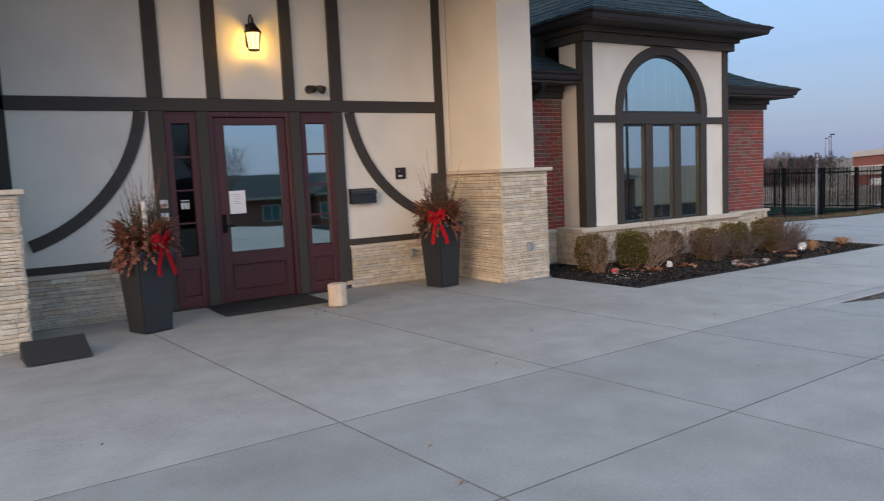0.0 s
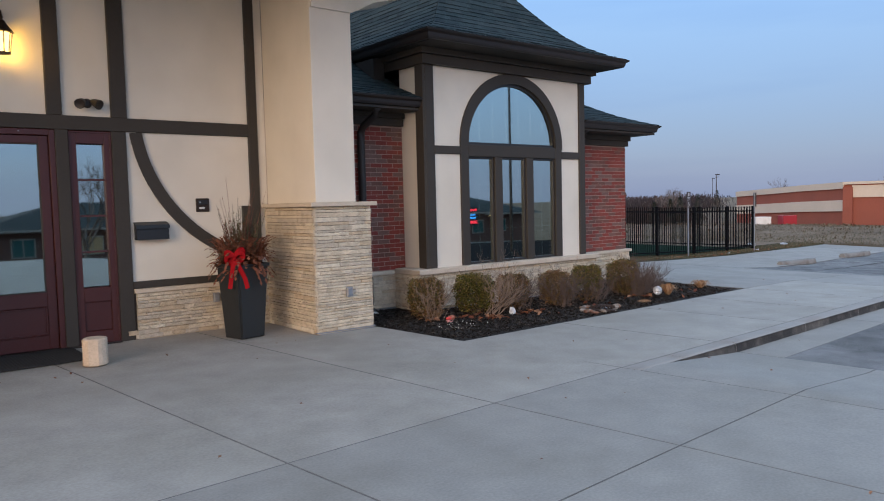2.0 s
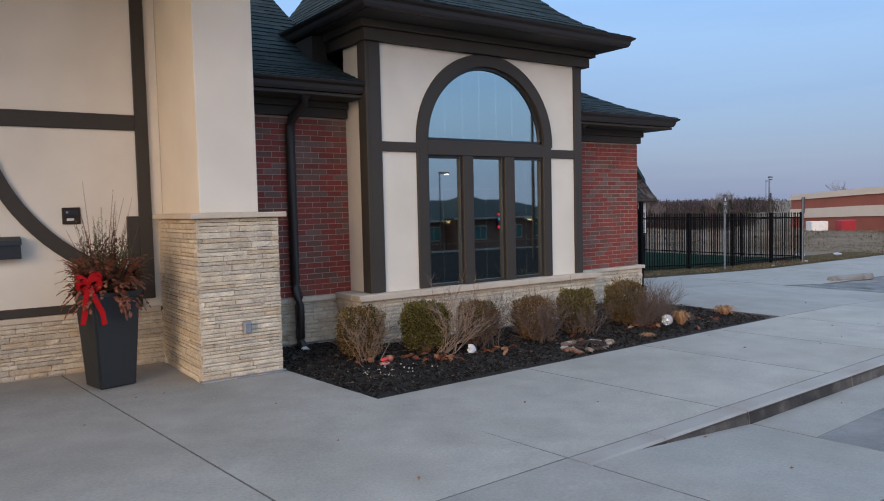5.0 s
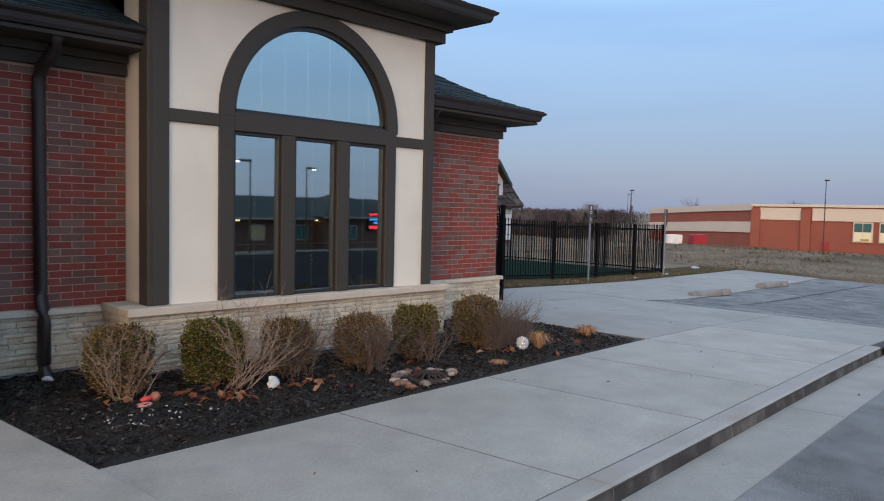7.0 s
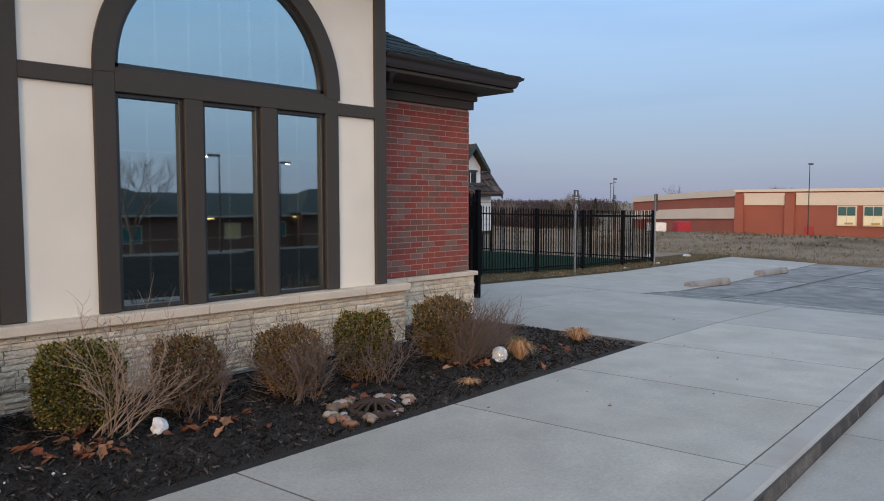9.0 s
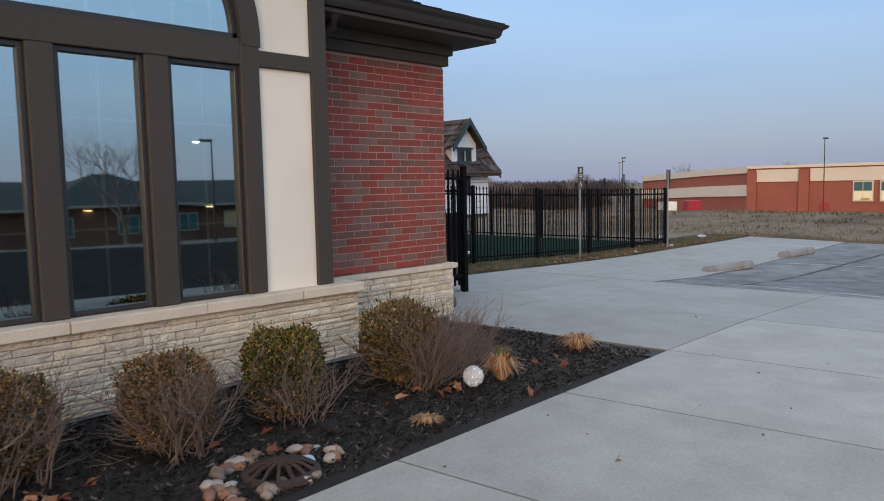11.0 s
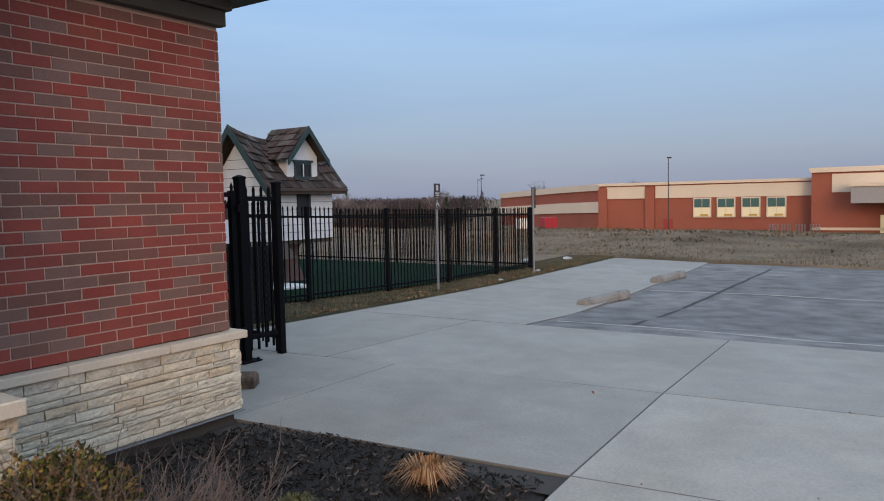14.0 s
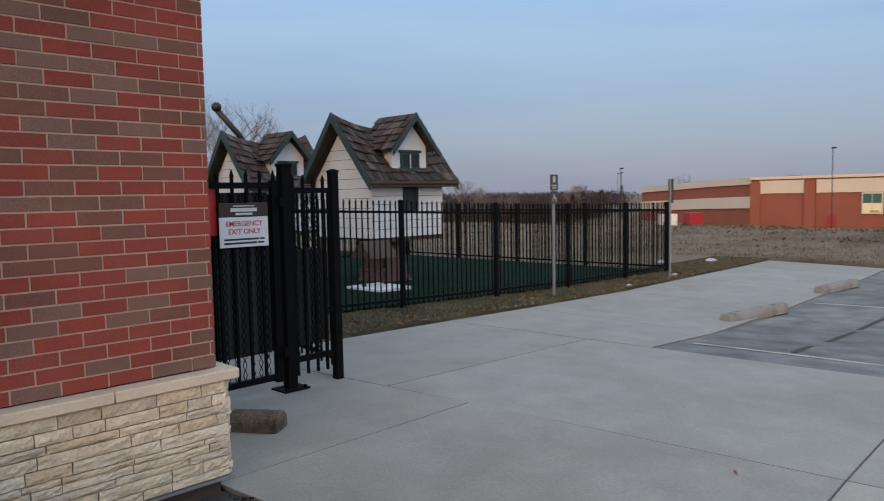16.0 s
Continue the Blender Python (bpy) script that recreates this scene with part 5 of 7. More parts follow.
def branchy(bm, rng, base, direction, length, radius, depth):
    """A crooked twig with side twigs."""
    p, d = Vector(base), Vector(direction).normalized()
    pts = [p.copy()]
    n = 4
    for i in range(n):
        d = (d + Vector((rng.uniform(-0.25, 0.25), rng.uniform(-0.25, 0.25), rng.uniform(-0.1, 0.16)))).normalized()
        p = p + d * length / n
        pts.append(p.copy())
        if depth > 0 and i > 0:
            for k in range(rng.choice((1, 2))):
                side = (d + Vector((rng.uniform(-0.9, 0.9), rng.uniform(-0.9, 0.9), rng.uniform(-0.2, 0.6)))).normalized()
                branchy(bm, rng, p, side, length * rng.uniform(0.3, 0.55), radius * 0.6, depth - 1)
    tube(bm, pts, radius, 3 if depth < 2 else 4, False, radius * 0.45)


def shrub(x, y, half, top, seed, label, green, leaf_top, straw=0, bare=0, bare_dir=(0, -1), bare_mat=TWIG, bare_len=0.42, leaves=2600, veil=0):
    """A clipped shrub: woody stems, a rounded block of small leaves, and twigs bared below and in front."""
    rng = random.Random(seed)
    z0 = bed_z(x, y)
    s = thing("shrub", label, "shrub", (x, y, z0), rng.uniform(0, 360), "clipped shrubs in the bed")
    turn = Matrix.Rotation(-s.rotation_euler.z, 3, "Z")
    h = top - z0
    bm = bmesh.new()
    for k in range(9):
        a = rng.uniform(0, 2 * math.pi)
        branchy(bm, rng, (rng.uniform(-0.05, 0.05), rng.uniform(-0.05, 0.05), -0.02), (math.cos(a) * 0.55, math.sin(a) * 0.55, 1), h * 0.62, 0.008, 2)
    part("wood", bm, TWIG, s, kind="stuff")
    for mat, name, count, lo, hi in ((GREEN_LEAF, "green_leaves", int(leaves * green * 4.6), leaf_top, 1.0), (BRONZE_LEAF, "bronzed_leaves", int(leaves * (1 - green) * 4.6), max(0.0, leaf_top - 0.35), 1.0)):
        bm = bmesh.new()
        made = 0
        while made < count:
            d = Vector((rng.gauss(0, 1), rng.gauss(0, 1), rng.gauss(0, 1))).normalized()
            d = d / (abs(d.x) ** 3.2 + abs(d.y) ** 3.2 + abs(d.z) ** 4.5) ** (1 / 3.6)
            f = 0.53 + 0.47 * d.z
            if f < lo + rng.uniform(-0.12, 0.12):
                made += 0.25
                continue
            made += 1
            lump = 1 + 0.22 * noise.noise(d * 2.6 + Vector((seed * 5, 0, 0))) + 0.11 * noise.noise(d * 7 + Vector((0, seed * 5, 0)))
            k = lump * (rng.uniform(0.86, 1.03) if rng.random() < 0.75 else rng.uniform(0.35, 0.9))
            taper = 0.78 + 0.22 * min(1, max(0, f) / 0.6)
            p = Vector((d.x * k * half * taper, d.y * k * half * taper, h * (0.53 + 0.46 * d.z * k)))
            out = d.normalized() + Vector((rng.uniform(-0.8, 0.8), rng.uniform(-0.8, 0.8), rng.uniform(-0.3, 0.9)))
            leaf_quad(bm, p, out.normalized() * rng.uniform(0.012, 0.028), rng.uniform(0.0045, 0.009), Vector((rng.uniform(-1, 1), rng.uniform(-1, 1), rng.uniform(0.2, 1))))
        if count:
            part(name, bm, mat, s, kind="stuff")
    bm = bmesh.new()
    for k in range(46):
        a, r = rng.uniform(0, 2 * math.pi), half * math.sqrt(rng.random()) * 0.95
        foot = Vector((r * math.cos(a), r * math.sin(a), h * rng.uniform(0.6, 0.9)))
        lean = Vector((0.7 * math.cos(a) * r / half + rng.uniform(-0.3, 0.3), 0.7 * math.sin(a) * r / half + rng.uniform(-0.3, 0.3), 1.0)).normalized()
        tip = foot + lean * rng.uniform(0.10, 0.19)
        tube(bm, [foot, foot.lerp(tip, 0.55) + Vector((rng.uniform(-0.01, 0.01), rng.uniform(-0.01, 0.01), 0)), tip], 0.0022, 3, False, 0.001)
        for i in range(rng.choice((0, 2, 4))):
            leaf_quad(bm, foot.lerp(tip, rng.uniform(0.5, 1.0)), Vector((rng.uniform(-1, 1), rng.uniform(-1, 1), rng.uniform(0, 1))).normalized() * 0.018, 0.005)
    part("sprigs", bm, TWIG, s, "stray thin sprigs above the clipped top", kind="stuff")
    if veil:
        bm = bmesh.new()
        for k in range(veil):
            a = rng.uniform(0, 2 * math.pi)
            d = Vector((math.cos(a), math.sin(a), rng.uniform(-0.1, 0.9)))
            branchy(bm, rng, (0.55 * half * math.cos(a), 0.55 * half * math.sin(a), h * rng.uniform(0.0, 0.5)), d, half * rng.uniform(0.7, 1.15), 0.0032, 1)
        part("twig_veil", bm, TWIG, s, "thin bare twigs poking through the leaves", kind="stuff")
    if straw:
        bm = bmesh.new()
        for k in range(straw):
            a = rng.uniform(-2.5, -0.4)
            p = turn @ Vector((half * 0.95 * math.cos(a) * rng.uniform(0.4, 1.1), half * 1.0 * math.sin(a) * rng.uniform(0.7, 1.15), h * rng.uniform(0.05, 0.55)))
            leaf_quad(bm, p, Vector((rng.uniform(-1, 1), rng.uniform(-1, 1), rng.uniform(-0.6, 0.8))).normalized() * rng.uniform(0.02, 0.04), rng.uniform(0.006, 0.012))
        part("straw_leaves", bm, STRAW_LEAF, s, "dead straw-coloured leaves low in front", kind="stuff")
    if bare:
        bm = bmesh.new()
        for k in range(bare):
            b = turn @ Vector((bare_dir[0] * half * 0.5 + rng.uniform(-0.12, 0.12), bare_dir[1] * half * 0.8 + rng.uniform(-0.1, 0.1), -0.01))
            d = turn @ Vector((bare_dir[0] * 0.45 + rng.uniform(-0.5, 0.5), bare_dir[1] * 0.25 + rng.uniform(-0.4, 0.3), rng.uniform(0.55, 1.1)))
            branchy(bm, rng, b, d, bare_len * rng.uniform(0.7, 1.3), 0.0045, 2)
        part("bare_tangle", bm, bare_mat, s, "tangle of bare winter twigs", kind="stuff")
    return s


shrub(8.17, 8.03, 0.24, 0.50, 1, "half-bronzed boxwood with straw-coloured dead leaves in front", 0.30, 0.30, straw=800, bare=18, bare_mat=TWIG_PALE, bare_len=0.34, veil=20)
shrub(8.93, 7.88, 0.255, 0.50, 2, "dense rounded green boxwood with sprawling bare twigs", 0.88, 0.18, bare=22, bare_dir=(0.55, -1.3), bare_mat=TWIG_PALE, bare_len=0.5, leaves=4200, veil=14)
shrub(9.62, 7.79, 0.215, 0.46, 3, "thin brownish clipped shrub with many bare twigs", 0.12, 0.45, bare=24, bare_dir=(0.1, -0.8), bare_len=0.38, leaves=2000, veil=90)
shrub(10.40, 7.66, 0.225, 0.45, 4, "brown twiggy clipped shrub with few leaves", 0.10, 0.45, bare=30, bare_dir=(0, -0.8), bare_len=0.40, leaves=2000, veil=120)
shrub(11.14, 7.66, 0.225, 0.48, 5, "green-topped boxwood with bare stems below", 0.70, 0.42, bare=20, bare_dir=(0.1, -0.9), bare_len=0.32, leaves=2900, veil=30)
shrub(12.22, 7.76, 0.245, 0.51, 6, "bronzed green clipped shrub beside a spreading bare one", 0.40, 0.22, bare=48, bare_dir=(0.05, -1.15), bare_len=0.44, leaves=3000, veil=60)

bare = thing("bare_shrub", "low spreading leafless shrub of grey-brown twigs", "shrub", (12.55, 7.62, bed_z(12.55, 7.62)))
rng = random.Random(71)
bm = bmesh.new()
for k in range(64):
    a = rng.uniform(-1.5, 1.6)
    branchy(bm, rng, (rng.uniform(-0.25, 0.15), rng.uniform(-0.15, 0.15), -0.01), (math.cos(a) * rng.uniform(0.5, 1.5), math.sin(a) * rng.uniform(0.4, 1.0), rng.uniform(0.35, 0.9)), rng.uniform(0.26, 0.48), 0.004, 2)
part("twig_tangle", bm, TWIG, bare, kind="stuff")


def tuft(x, y, r, h, seed, mat, label):
    rng = random.Random(seed)
    t = thing("grass_tuft", label, "grass", (x, y, bed_z(x, y)), 0, "dry ornamental grasses")
    bm = bmesh.new()
    for k in range(260):
        a, s = rng.uniform(0, 2 * math.pi), rng.uniform(0.2, 1.0)
        d = Vector((math.cos(a), math.sin(a), 0))
        side = Vector((-d.y, d.x, 0)) * 0.0035
        p0, p1, p2 = d * r * 0.12, d * r * 0.55 * s + Vector((0, 0, h * rng.uniform(0.6, 1.0))), d * r * s + Vector((0, 0, h * rng.uniform(0.1, 0.7)))
        v = [bm.verts.new(q) for q in (p0 - side, p0 + side, p1 + side, p1 - side, p2)]
        bm.faces.new(v[:4])
        bm.faces.new((v[3], v[2], v[4]))
    part("straw", bm, mat, t, kind="stuff")


DRY_GRASS = choice_material("dry_grass", [(0.30, 0.17, 0.085), (0.36, 0.22, 0.12), (0.24, 0.12, 0.06), (0.40, 0.27, 0.16)], 0.8, bump=0.1, island=True)
OLIVE_GRASS = choice_material("olive_grass", [(0.12, 0.12, 0.05), (0.17, 0.15, 0.07)], 0.8, bump=0.1, island=True)
tuft(14.02, 7.42, 0.26, 0.15, 1, DRY_GRASS, "flattened tuft of rust-brown dry grass")
tuft(12.80, 7.28, 0.25, 0.19, 2, DRY_GRASS, "tuft of straw-brown dry grass by the globe")
tuft(13.35, 7.75, 0.16, 0.10, 3, OLIVE_GRASS, "small olive tuft of grass in the bed")
tuft(11.72, 6.98, 0.14, 0.05, 4, DRY_GRASS, "few flattened straw blades on the mulch")

# solar globe, drain, stones, litter
CRACKLE = material("crackle_glass", (0.90, 0.93, 0.95), 0.25, var=0.1, scale=30, bump=0.4)
CRACKLE.node_tree.nodes["Principled BSDF"].inputs["Transmission Weight"].default_value = 0.7
globe = thing("garden_globe", "faceted clear glass garden globe light on a stake", "garden light", (12.42, 7.22, bed_z(12.42, 7.22)))
bm = bmesh.new()
bmesh.ops.create_icosphere(bm, subdivisions=2, radius=0.078, matrix=Matrix.Translation((0, 0, 0.115)))
ob = part("glass_ball", bm, CRACKLE, globe)
bm = bmesh.new()
tube(bm, [(0, 0, -0.05), (0, 0, 0.05)], 0.012, 6)
lathe(bm, [(0.03, 0.025), (0.035, 0.04), (0.02, 0.05)], 10)
part("stake", bm, PLASTIC_BLACK, globe)

IRON = material("rusty_iron", (0.045, 0.028, 0.022), 0.8, metal=0.3, var=0.3)
drain = thing("drain_grate", "domed rusty iron storm drain grate among stones", "drain", (10.64, 6.94, bed_z(10.64, 6.94) - 0.005))
bm = bmesh.new()
lathe(bm, [(0.20, -0.02), (0.21, 0.0), (0.20, 0.018), (0.165, 0.03), (0.16, 0.0)], 24)
part("rim", bm, IRON, drain)
bm = bmesh.new()
lathe(bm, [(0.06, 0.055), (0.05, 0.075), (0.02, 0.08)], 16)
part("hub", bm, IRON, drain)
for k in range(14):
    a = 2 * math.pi * k / 14
    bm = bmesh.new()
    tube(bm, [(0.05 * math.cos(a), 0.05 * math.sin(a), 0.066), (0.11 * math.cos(a), 0.11 * math.sin(a), 0.058), (0.18 * math.cos(a), 0.18 * math.sin(a), 0.018)], 0.011, 5)
    part("bar", bm, IRON, drain)
# black plate in place of the shaded hollow under the grate
solid("drain_shadow_pan", PLASTIC_BLACK, [(-0.14, 0.14, -0.14, 0.14, -0.01, 0.003)], drain)
RIVER = choice_material("river_stone", [(0.19, 0.13, 0.085), (0.24, 0.185, 0.14), (0.20, 0.105, 0.07), (0.32, 0.28, 0.245), (0.14, 0.11, 0.09)], 0.8, var=0.15, scale=12, fine=60, bump=0.3)
rng = random.Random(81)
for k in range(44):
    a = rng.uniform(0, 2 * math.pi)
    r = rng.uniform(0.235, 0.36)
    x, y = 10.64 + 1.15 * r * math.cos(a), 6.97 + 0.85 * r * math.sin(a)
    if y < 6.47 + 0.058 * (x - 7.4) + 0.10:
        y = 6.47 + 0.058 * (x - 7.4) + 0.10 + rng.uniform(0, 0.1)
    bm = bmesh.new()
    bmesh.ops.create_icosphere(bm, subdivisions=2, radius=1)
    sx, sy, sz = rng.uniform(0.03, 0.065), rng.uniform(0.025, 0.045), rng.uniform(0.02, 0.034)
    for v in bm.verts:
        n = 1 + 0.4 * noise.noise(v.co * 1.6 + Vector((k * 3.1, 0, 0)))
        v.co = Vector((v.co.x * sx * n, v.co.y * sy * n, v.co.z * sz * n))
    st = part("stone", bm, RIVER, None, "rounded tan river stone beside the drain", True)
    tagged(st, category="stone", group="river stones round the drain")
    st.matrix_basis = pose(x, y, bed_z(x, y) + sz * 0.3, rng.uniform(-15, 15), rng.uniform(-15, 15), rng.uniform(0, 360))


def crumple(name, label, category, at, size, mat, seed):
    rng = random.Random(seed)
    bm = bmesh.new()
    bmesh.ops.create_icosphere(bm, subdivisions=2, radius=1)
    for v in bm.verts:
        k = 1 + rng.uniform(-0.28, 0.18)
        v.co = Vector((v.co.x * size[0] * k, v.co.y * size[1] * k, v.co.z * size[2] * k))
    ob = tagged(part(name, bm, mat, None, label), category=category)
    ob.location = (at[0], at[1], bed_z(at[0], at[1]) + size[2] * 0.7)
    return ob


CLOTH_WHITE = material("white_plastic_bag", (0.62, 0.62, 0.62), 0.4, var=0.15, scale=20)
crumple("plastic_bag", "crumpled white plastic bag caught under twigs", "litter", (9.25, 7.44), (0.055, 0.045, 0.065), CLOTH_WHITE, 1)
crumple("paper_scrap", "pale blue-white paper scrap on the drain", "litter", (10.78, 6.97), (0.09, 0.05, 0.02), material("blue_paper", (0.45, 0.52, 0.62), 0.6, var=0.1), 2)
toy = thing("garden_toy", "red and pink painted garden ornament lying on mulch", "ornament", (8.22, 7.58, bed_z(8.22, 7.58)), 20)
for x, y, z, sx, sy, sz, c in ((-0.07, -0.03, 0.02, 0.075, 0.05, 0.016, (0.62, 0.26, 0.22)), (0.0, 0.02, 0.045, 0.06, 0.03, 0.022, (0.60, 0.06, 0.05)), (0.085, 0.02, 0.04, 0.045, 0.04, 0.04, (0.36, 0.13, 0.08))):
    bm = bmesh.new()
    bmesh.ops.create_icosphere(bm, subdivisions=2, radius=1)
    bmesh.ops.transform(bm, verts=bm.verts, matrix=Matrix.LocRotScale((x, y, z), None, (sx, sy, sz)))
    part("toy_piece", bm, material("toy_paint", c, 0.5, var=0.1), toy, smooth=True)


def oak_leaf(bm, rng, x, y, z, size):
    """A curled lobed leaf."""
    a = rng.uniform(0, 2 * math.pi)
    tilt = Euler((rng.uniform(-0.7, 0.7), rng.uniform(-0.7, 0.7), a)).to_matrix()
    pts = []
    for i in range(10):
        t = 2 * math.pi * i / 10
        r = size * (1.0 if i % 2 == 0 else 0.68) * (1.3 if i in (0, 5) else 0.85)
        pts.append(Vector((x, y, z)) + tilt @ Vector((r * math.cos(t), r * 0.8 * math.sin(t), size * 0.35 * abs(math.sin(t)))))
    c = bm.verts.new(Vector((x, y, z)))
    vs = [bm.verts.new(p) for p in pts]
    for i in range(10):
        bm.faces.new((c, vs[i], vs[(i + 1) % 10]))


OAK = choice_material("fallen_oak_leaf", [(0.187, 0.072, 0.038), (0.211, 0.103, 0.055), (0.133, 0.049, 0.030), (0.265, 0.144, 0.085)], 0.8, bump=0.2, island=True)
bm = bmesh.new()
rng = random.Random(91)
for cx, cy, sx, sy, n in ((8.80, 7.34, 0.13, 0.06, 24), (9.45, 7.38, 0.12, 0.08, 8), (9.75, 7.42, 0.12, 0.08, 8), (8.6, 7.66, 0.12, 0.06, 10), (11.95, 7.42, 0.16, 0.06, 8), (12.3, 7.36, 0.12, 0.05, 5), (8.2, 7.75, 0.14, 0.08, 8), (10.5, 7.3, 0.6, 0.15, 10), (13.2, 7.5, 0.5, 0.3, 8)):
    for k in range(n):
        x, y = rng.gauss(cx, sx), rng.gauss(cy, sy)
        oak_leaf(bm, rng, x, y, bed_z(x, y) + rng.uniform(0.01, 0.035), rng.uniform(0.028, 0.055))
tagged(part("fallen_leaves", bm, OAK, None, "curled brown oak leaves lying in the bed", kind="stuff"), category="leaves")
bm = bmesh.new()
for k in range(70):
    u, v = rng.uniform(-8, 10), rng.uniform(-3, 4.0)
    x, y = pv(u, v)
    if v < 2.0 or u < -0.5 or u > 7.3:
        z = (ground_z if v > 0.1 else lane_z)(x, y)
        oak_leaf(bm, rng, x, y, z + 0.006, rng.uniform(0.008, 0.02))
tagged(part("leaf_crumbs", bm, OAK, None, "few dry leaf crumbs on the concrete", kind="stuff"), category="leaves")

# ---- gate, fence and playground ----
def picket_mesh(height, w=0.016):
    bm = bmesh.new()
    lathe(bm, [(w / 2, 0.0), (w / 2, height - 0.05), (w / 2 + 0.004, height - 0.05), (0.002, height)], square=True)
    return mesh_of("picket", bm, BLACK_METAL)


def post_mesh(height, w=0.06):
    bm = bmesh.new()
    lathe(bm, [(w / 2, 0.0), (w / 2, height - 0.02), (w / 2 + 0.006, height - 0.02), (w / 2 + 0.006, height - 0.008), (0.008, height + 0.008)], square=True)
    return mesh_of("post", bm, BLACK_METAL)


def bar(name, a, b, w, h, parent, mat=BLACK_METAL):
    a, b = Vector(a), Vector(b)
    d = (b - a)
    side = Vector((-d.y, d.x, 0)).normalized() * w / 2
    bm = bmesh.new()
    lo = [a - side, b - side, b + side, a + side]
    hexa(bm, [(*v.xy, v.z) for v in lo] + [(*v.xy, v.z + h) for v in lo])
    return part(name, bm, mat, parent)


def fence_run(label, posts, height=1.62, spacing=0.105):
    f = thing("fence", label, "fence", (*posts[0], ground_z(*posts[0])), 0, "black picket fences")
    o = f.matrix_basis.translation
    pk, po = picket_mesh(height - 0.10), post_mesh(height)
    loc = [(x - o.x, y - o.y, ground_z(x, y) - o.z) for x, y in posts]
    for x, y, z in loc:
        place("post", po, f, x, y, z - 0.03)
    for (x0, y0, z0), (x1, y1, z1) in zip(loc, loc[1:]):
        for up in (0.13, height - 0.22):
            bar("rail", (x0, y0, z0 + up), (x1, y1, z1 + up), 0.03, 0.035, f)
        n = round(math.hypot(x1 - x0, y1 - y0) / spacing)
        for k in range(1, n):
            t = k / n
            place("picket", pk, f, x0 + (x1 - x0) * t, y0 + (y1 - y0) * t, z0 + (z1 - z0) * t + 0.07)
    return f


fence_run("black steel picket fence along the grass strip", [(17.47, 13.6), (19.55, 13.6), (21.65, 13.6), (23.72, 13.6), (25.77, 13.6), (27.6, 13.6)])
fence_run("black steel picket fence closing the playground side", [(27.6, 13.65), (27.6, 15.8), (27.6, 17.9), (27.6, 20.0), (27.6, 22.1)])
fence_run("black steel picket fence at the far playground side", [(17.4, 22.2), (19.5, 22.2), (21.6, 22.2), (23.7, 22.2), (25.7, 22.2), (27.55, 22.2)])
fence_run("black steel picket fence beside the gate walk", [(16.25, 10.85), (16.5, 12.2), (17.42, 13.58)])

gate = thing("gate", "black steel picket gate with mesh screen, closed", "gate", (15.68, 10.72, ground_z(15.68, 10.72)))
gh = 1.80
bm = bmesh.new()
lathe(bm, [(0.041, 0.0), (0.041, gh - 0.03), (0.047, gh - 0.03), (0.047, gh - 0.01), (0.01, gh + 0.01)], square=True)
part("hinge_post", bm, BLACK_METAL, gate)
bm = bmesh.new()
box(bm, -0.12, 0.12, -0.10, 0.10, 0.0, 0.014, 0.003)
for sx in (-0.09, 0.09):
    lathe(bm, [(0.014, 0.014), (0.014, 0.03), (0.005, 0.035)], 6, (sx, -0.07))
part("base_plate", bm, BLACK_METAL, gate)
gpk = picket_mesh(1.62, 0.02)
for up in (0.10, 1.60):
    solid("gate_rail", BLACK_METAL, [(-1.30, -0.07, -0.02, 0.02, up, up + 0.045)], gate)
for k in range(11):
    place("picket", gpk, gate, -1.28 + k * 0.118, 0, 0.12)
solid("gate_stile", BLACK_METAL, [(-0.13, -0.075, -0.025, 0.025, 0.08, 1.66)], gate)
for hz in (0.28, 1.46):
    solid("hinge", BLACK_METAL, [(-0.09, -0.02, -0.07, -0.045, hz, hz + 0.07)], gate)
solid("screen_panel", material("dark_screen", (0.006, 0.006, 0.007), 0.6), [(-1.29, -0.14, 0.03, 0.036, 0.32, 1.57)], gate, "dark privacy screen")
solid("latch_box", BLACK_METAL, [(0.041, 0.075, -0.04, 0.0, 0.95, 1.15)], gate, bevel=0.004)


def mesh_screen(x0, x1, z0, z1, y, parent):
    """Expanded metal: crossing zigzag wires."""
    bm = bmesh.new()
    step = 0.035
    n, m = int((x1 - x0) / step), int((z1 - z0) / (step * 1.1))
    for i in range(n + 1):
        prev = None
        for j in range(m + 1):
            x = x0 + i * step + (step * 0.5 if j % 2 else 0) * (1 if i % 2 else -1) * 0.9
            z = z0 + j * step * 1.1
            cur = [bm.verts.new((x - 0.004, y, z)), bm.verts.new((x + 0.004, y, z))]
            if prev:
                bm.faces.new((prev[0], prev[1], cur[1], cur[0]))
            prev = cur
    return part("wire_mesh", bm, BLACK_METAL, parent, "black diamond wire mesh", kind="stuff")


mesh_screen(-1.28, -0.14, 0.10, 1.60, 0.025, gate)
side = thing("fence", "short black picket panel beside the gate", "fence", (16.17, 10.74, ground_z(16.17, 10.74)), 0, "black picket fences")
bm = bmesh.new()
lathe(bm, [(0.033, 0.0), (0.033, gh - 0.06), (0.038, gh - 0.06), (0.038, gh - 0.045), (0.01, gh - 0.03)], square=True)
part("post", bm, BLACK_METAL, side)
for up in (0.21, 1.57):
    solid("rail", BLACK_METAL, [(-0.43, -0.06, -0.02, 0.02, up, up + 0.045)], side)
for k in range(4):
    place("picket", gpk, side, -0.40 + k * 0.098, 0, 0.10)
mesh_screen(-0.42, -0.07, 0.24, 1.56, 0.022, side)
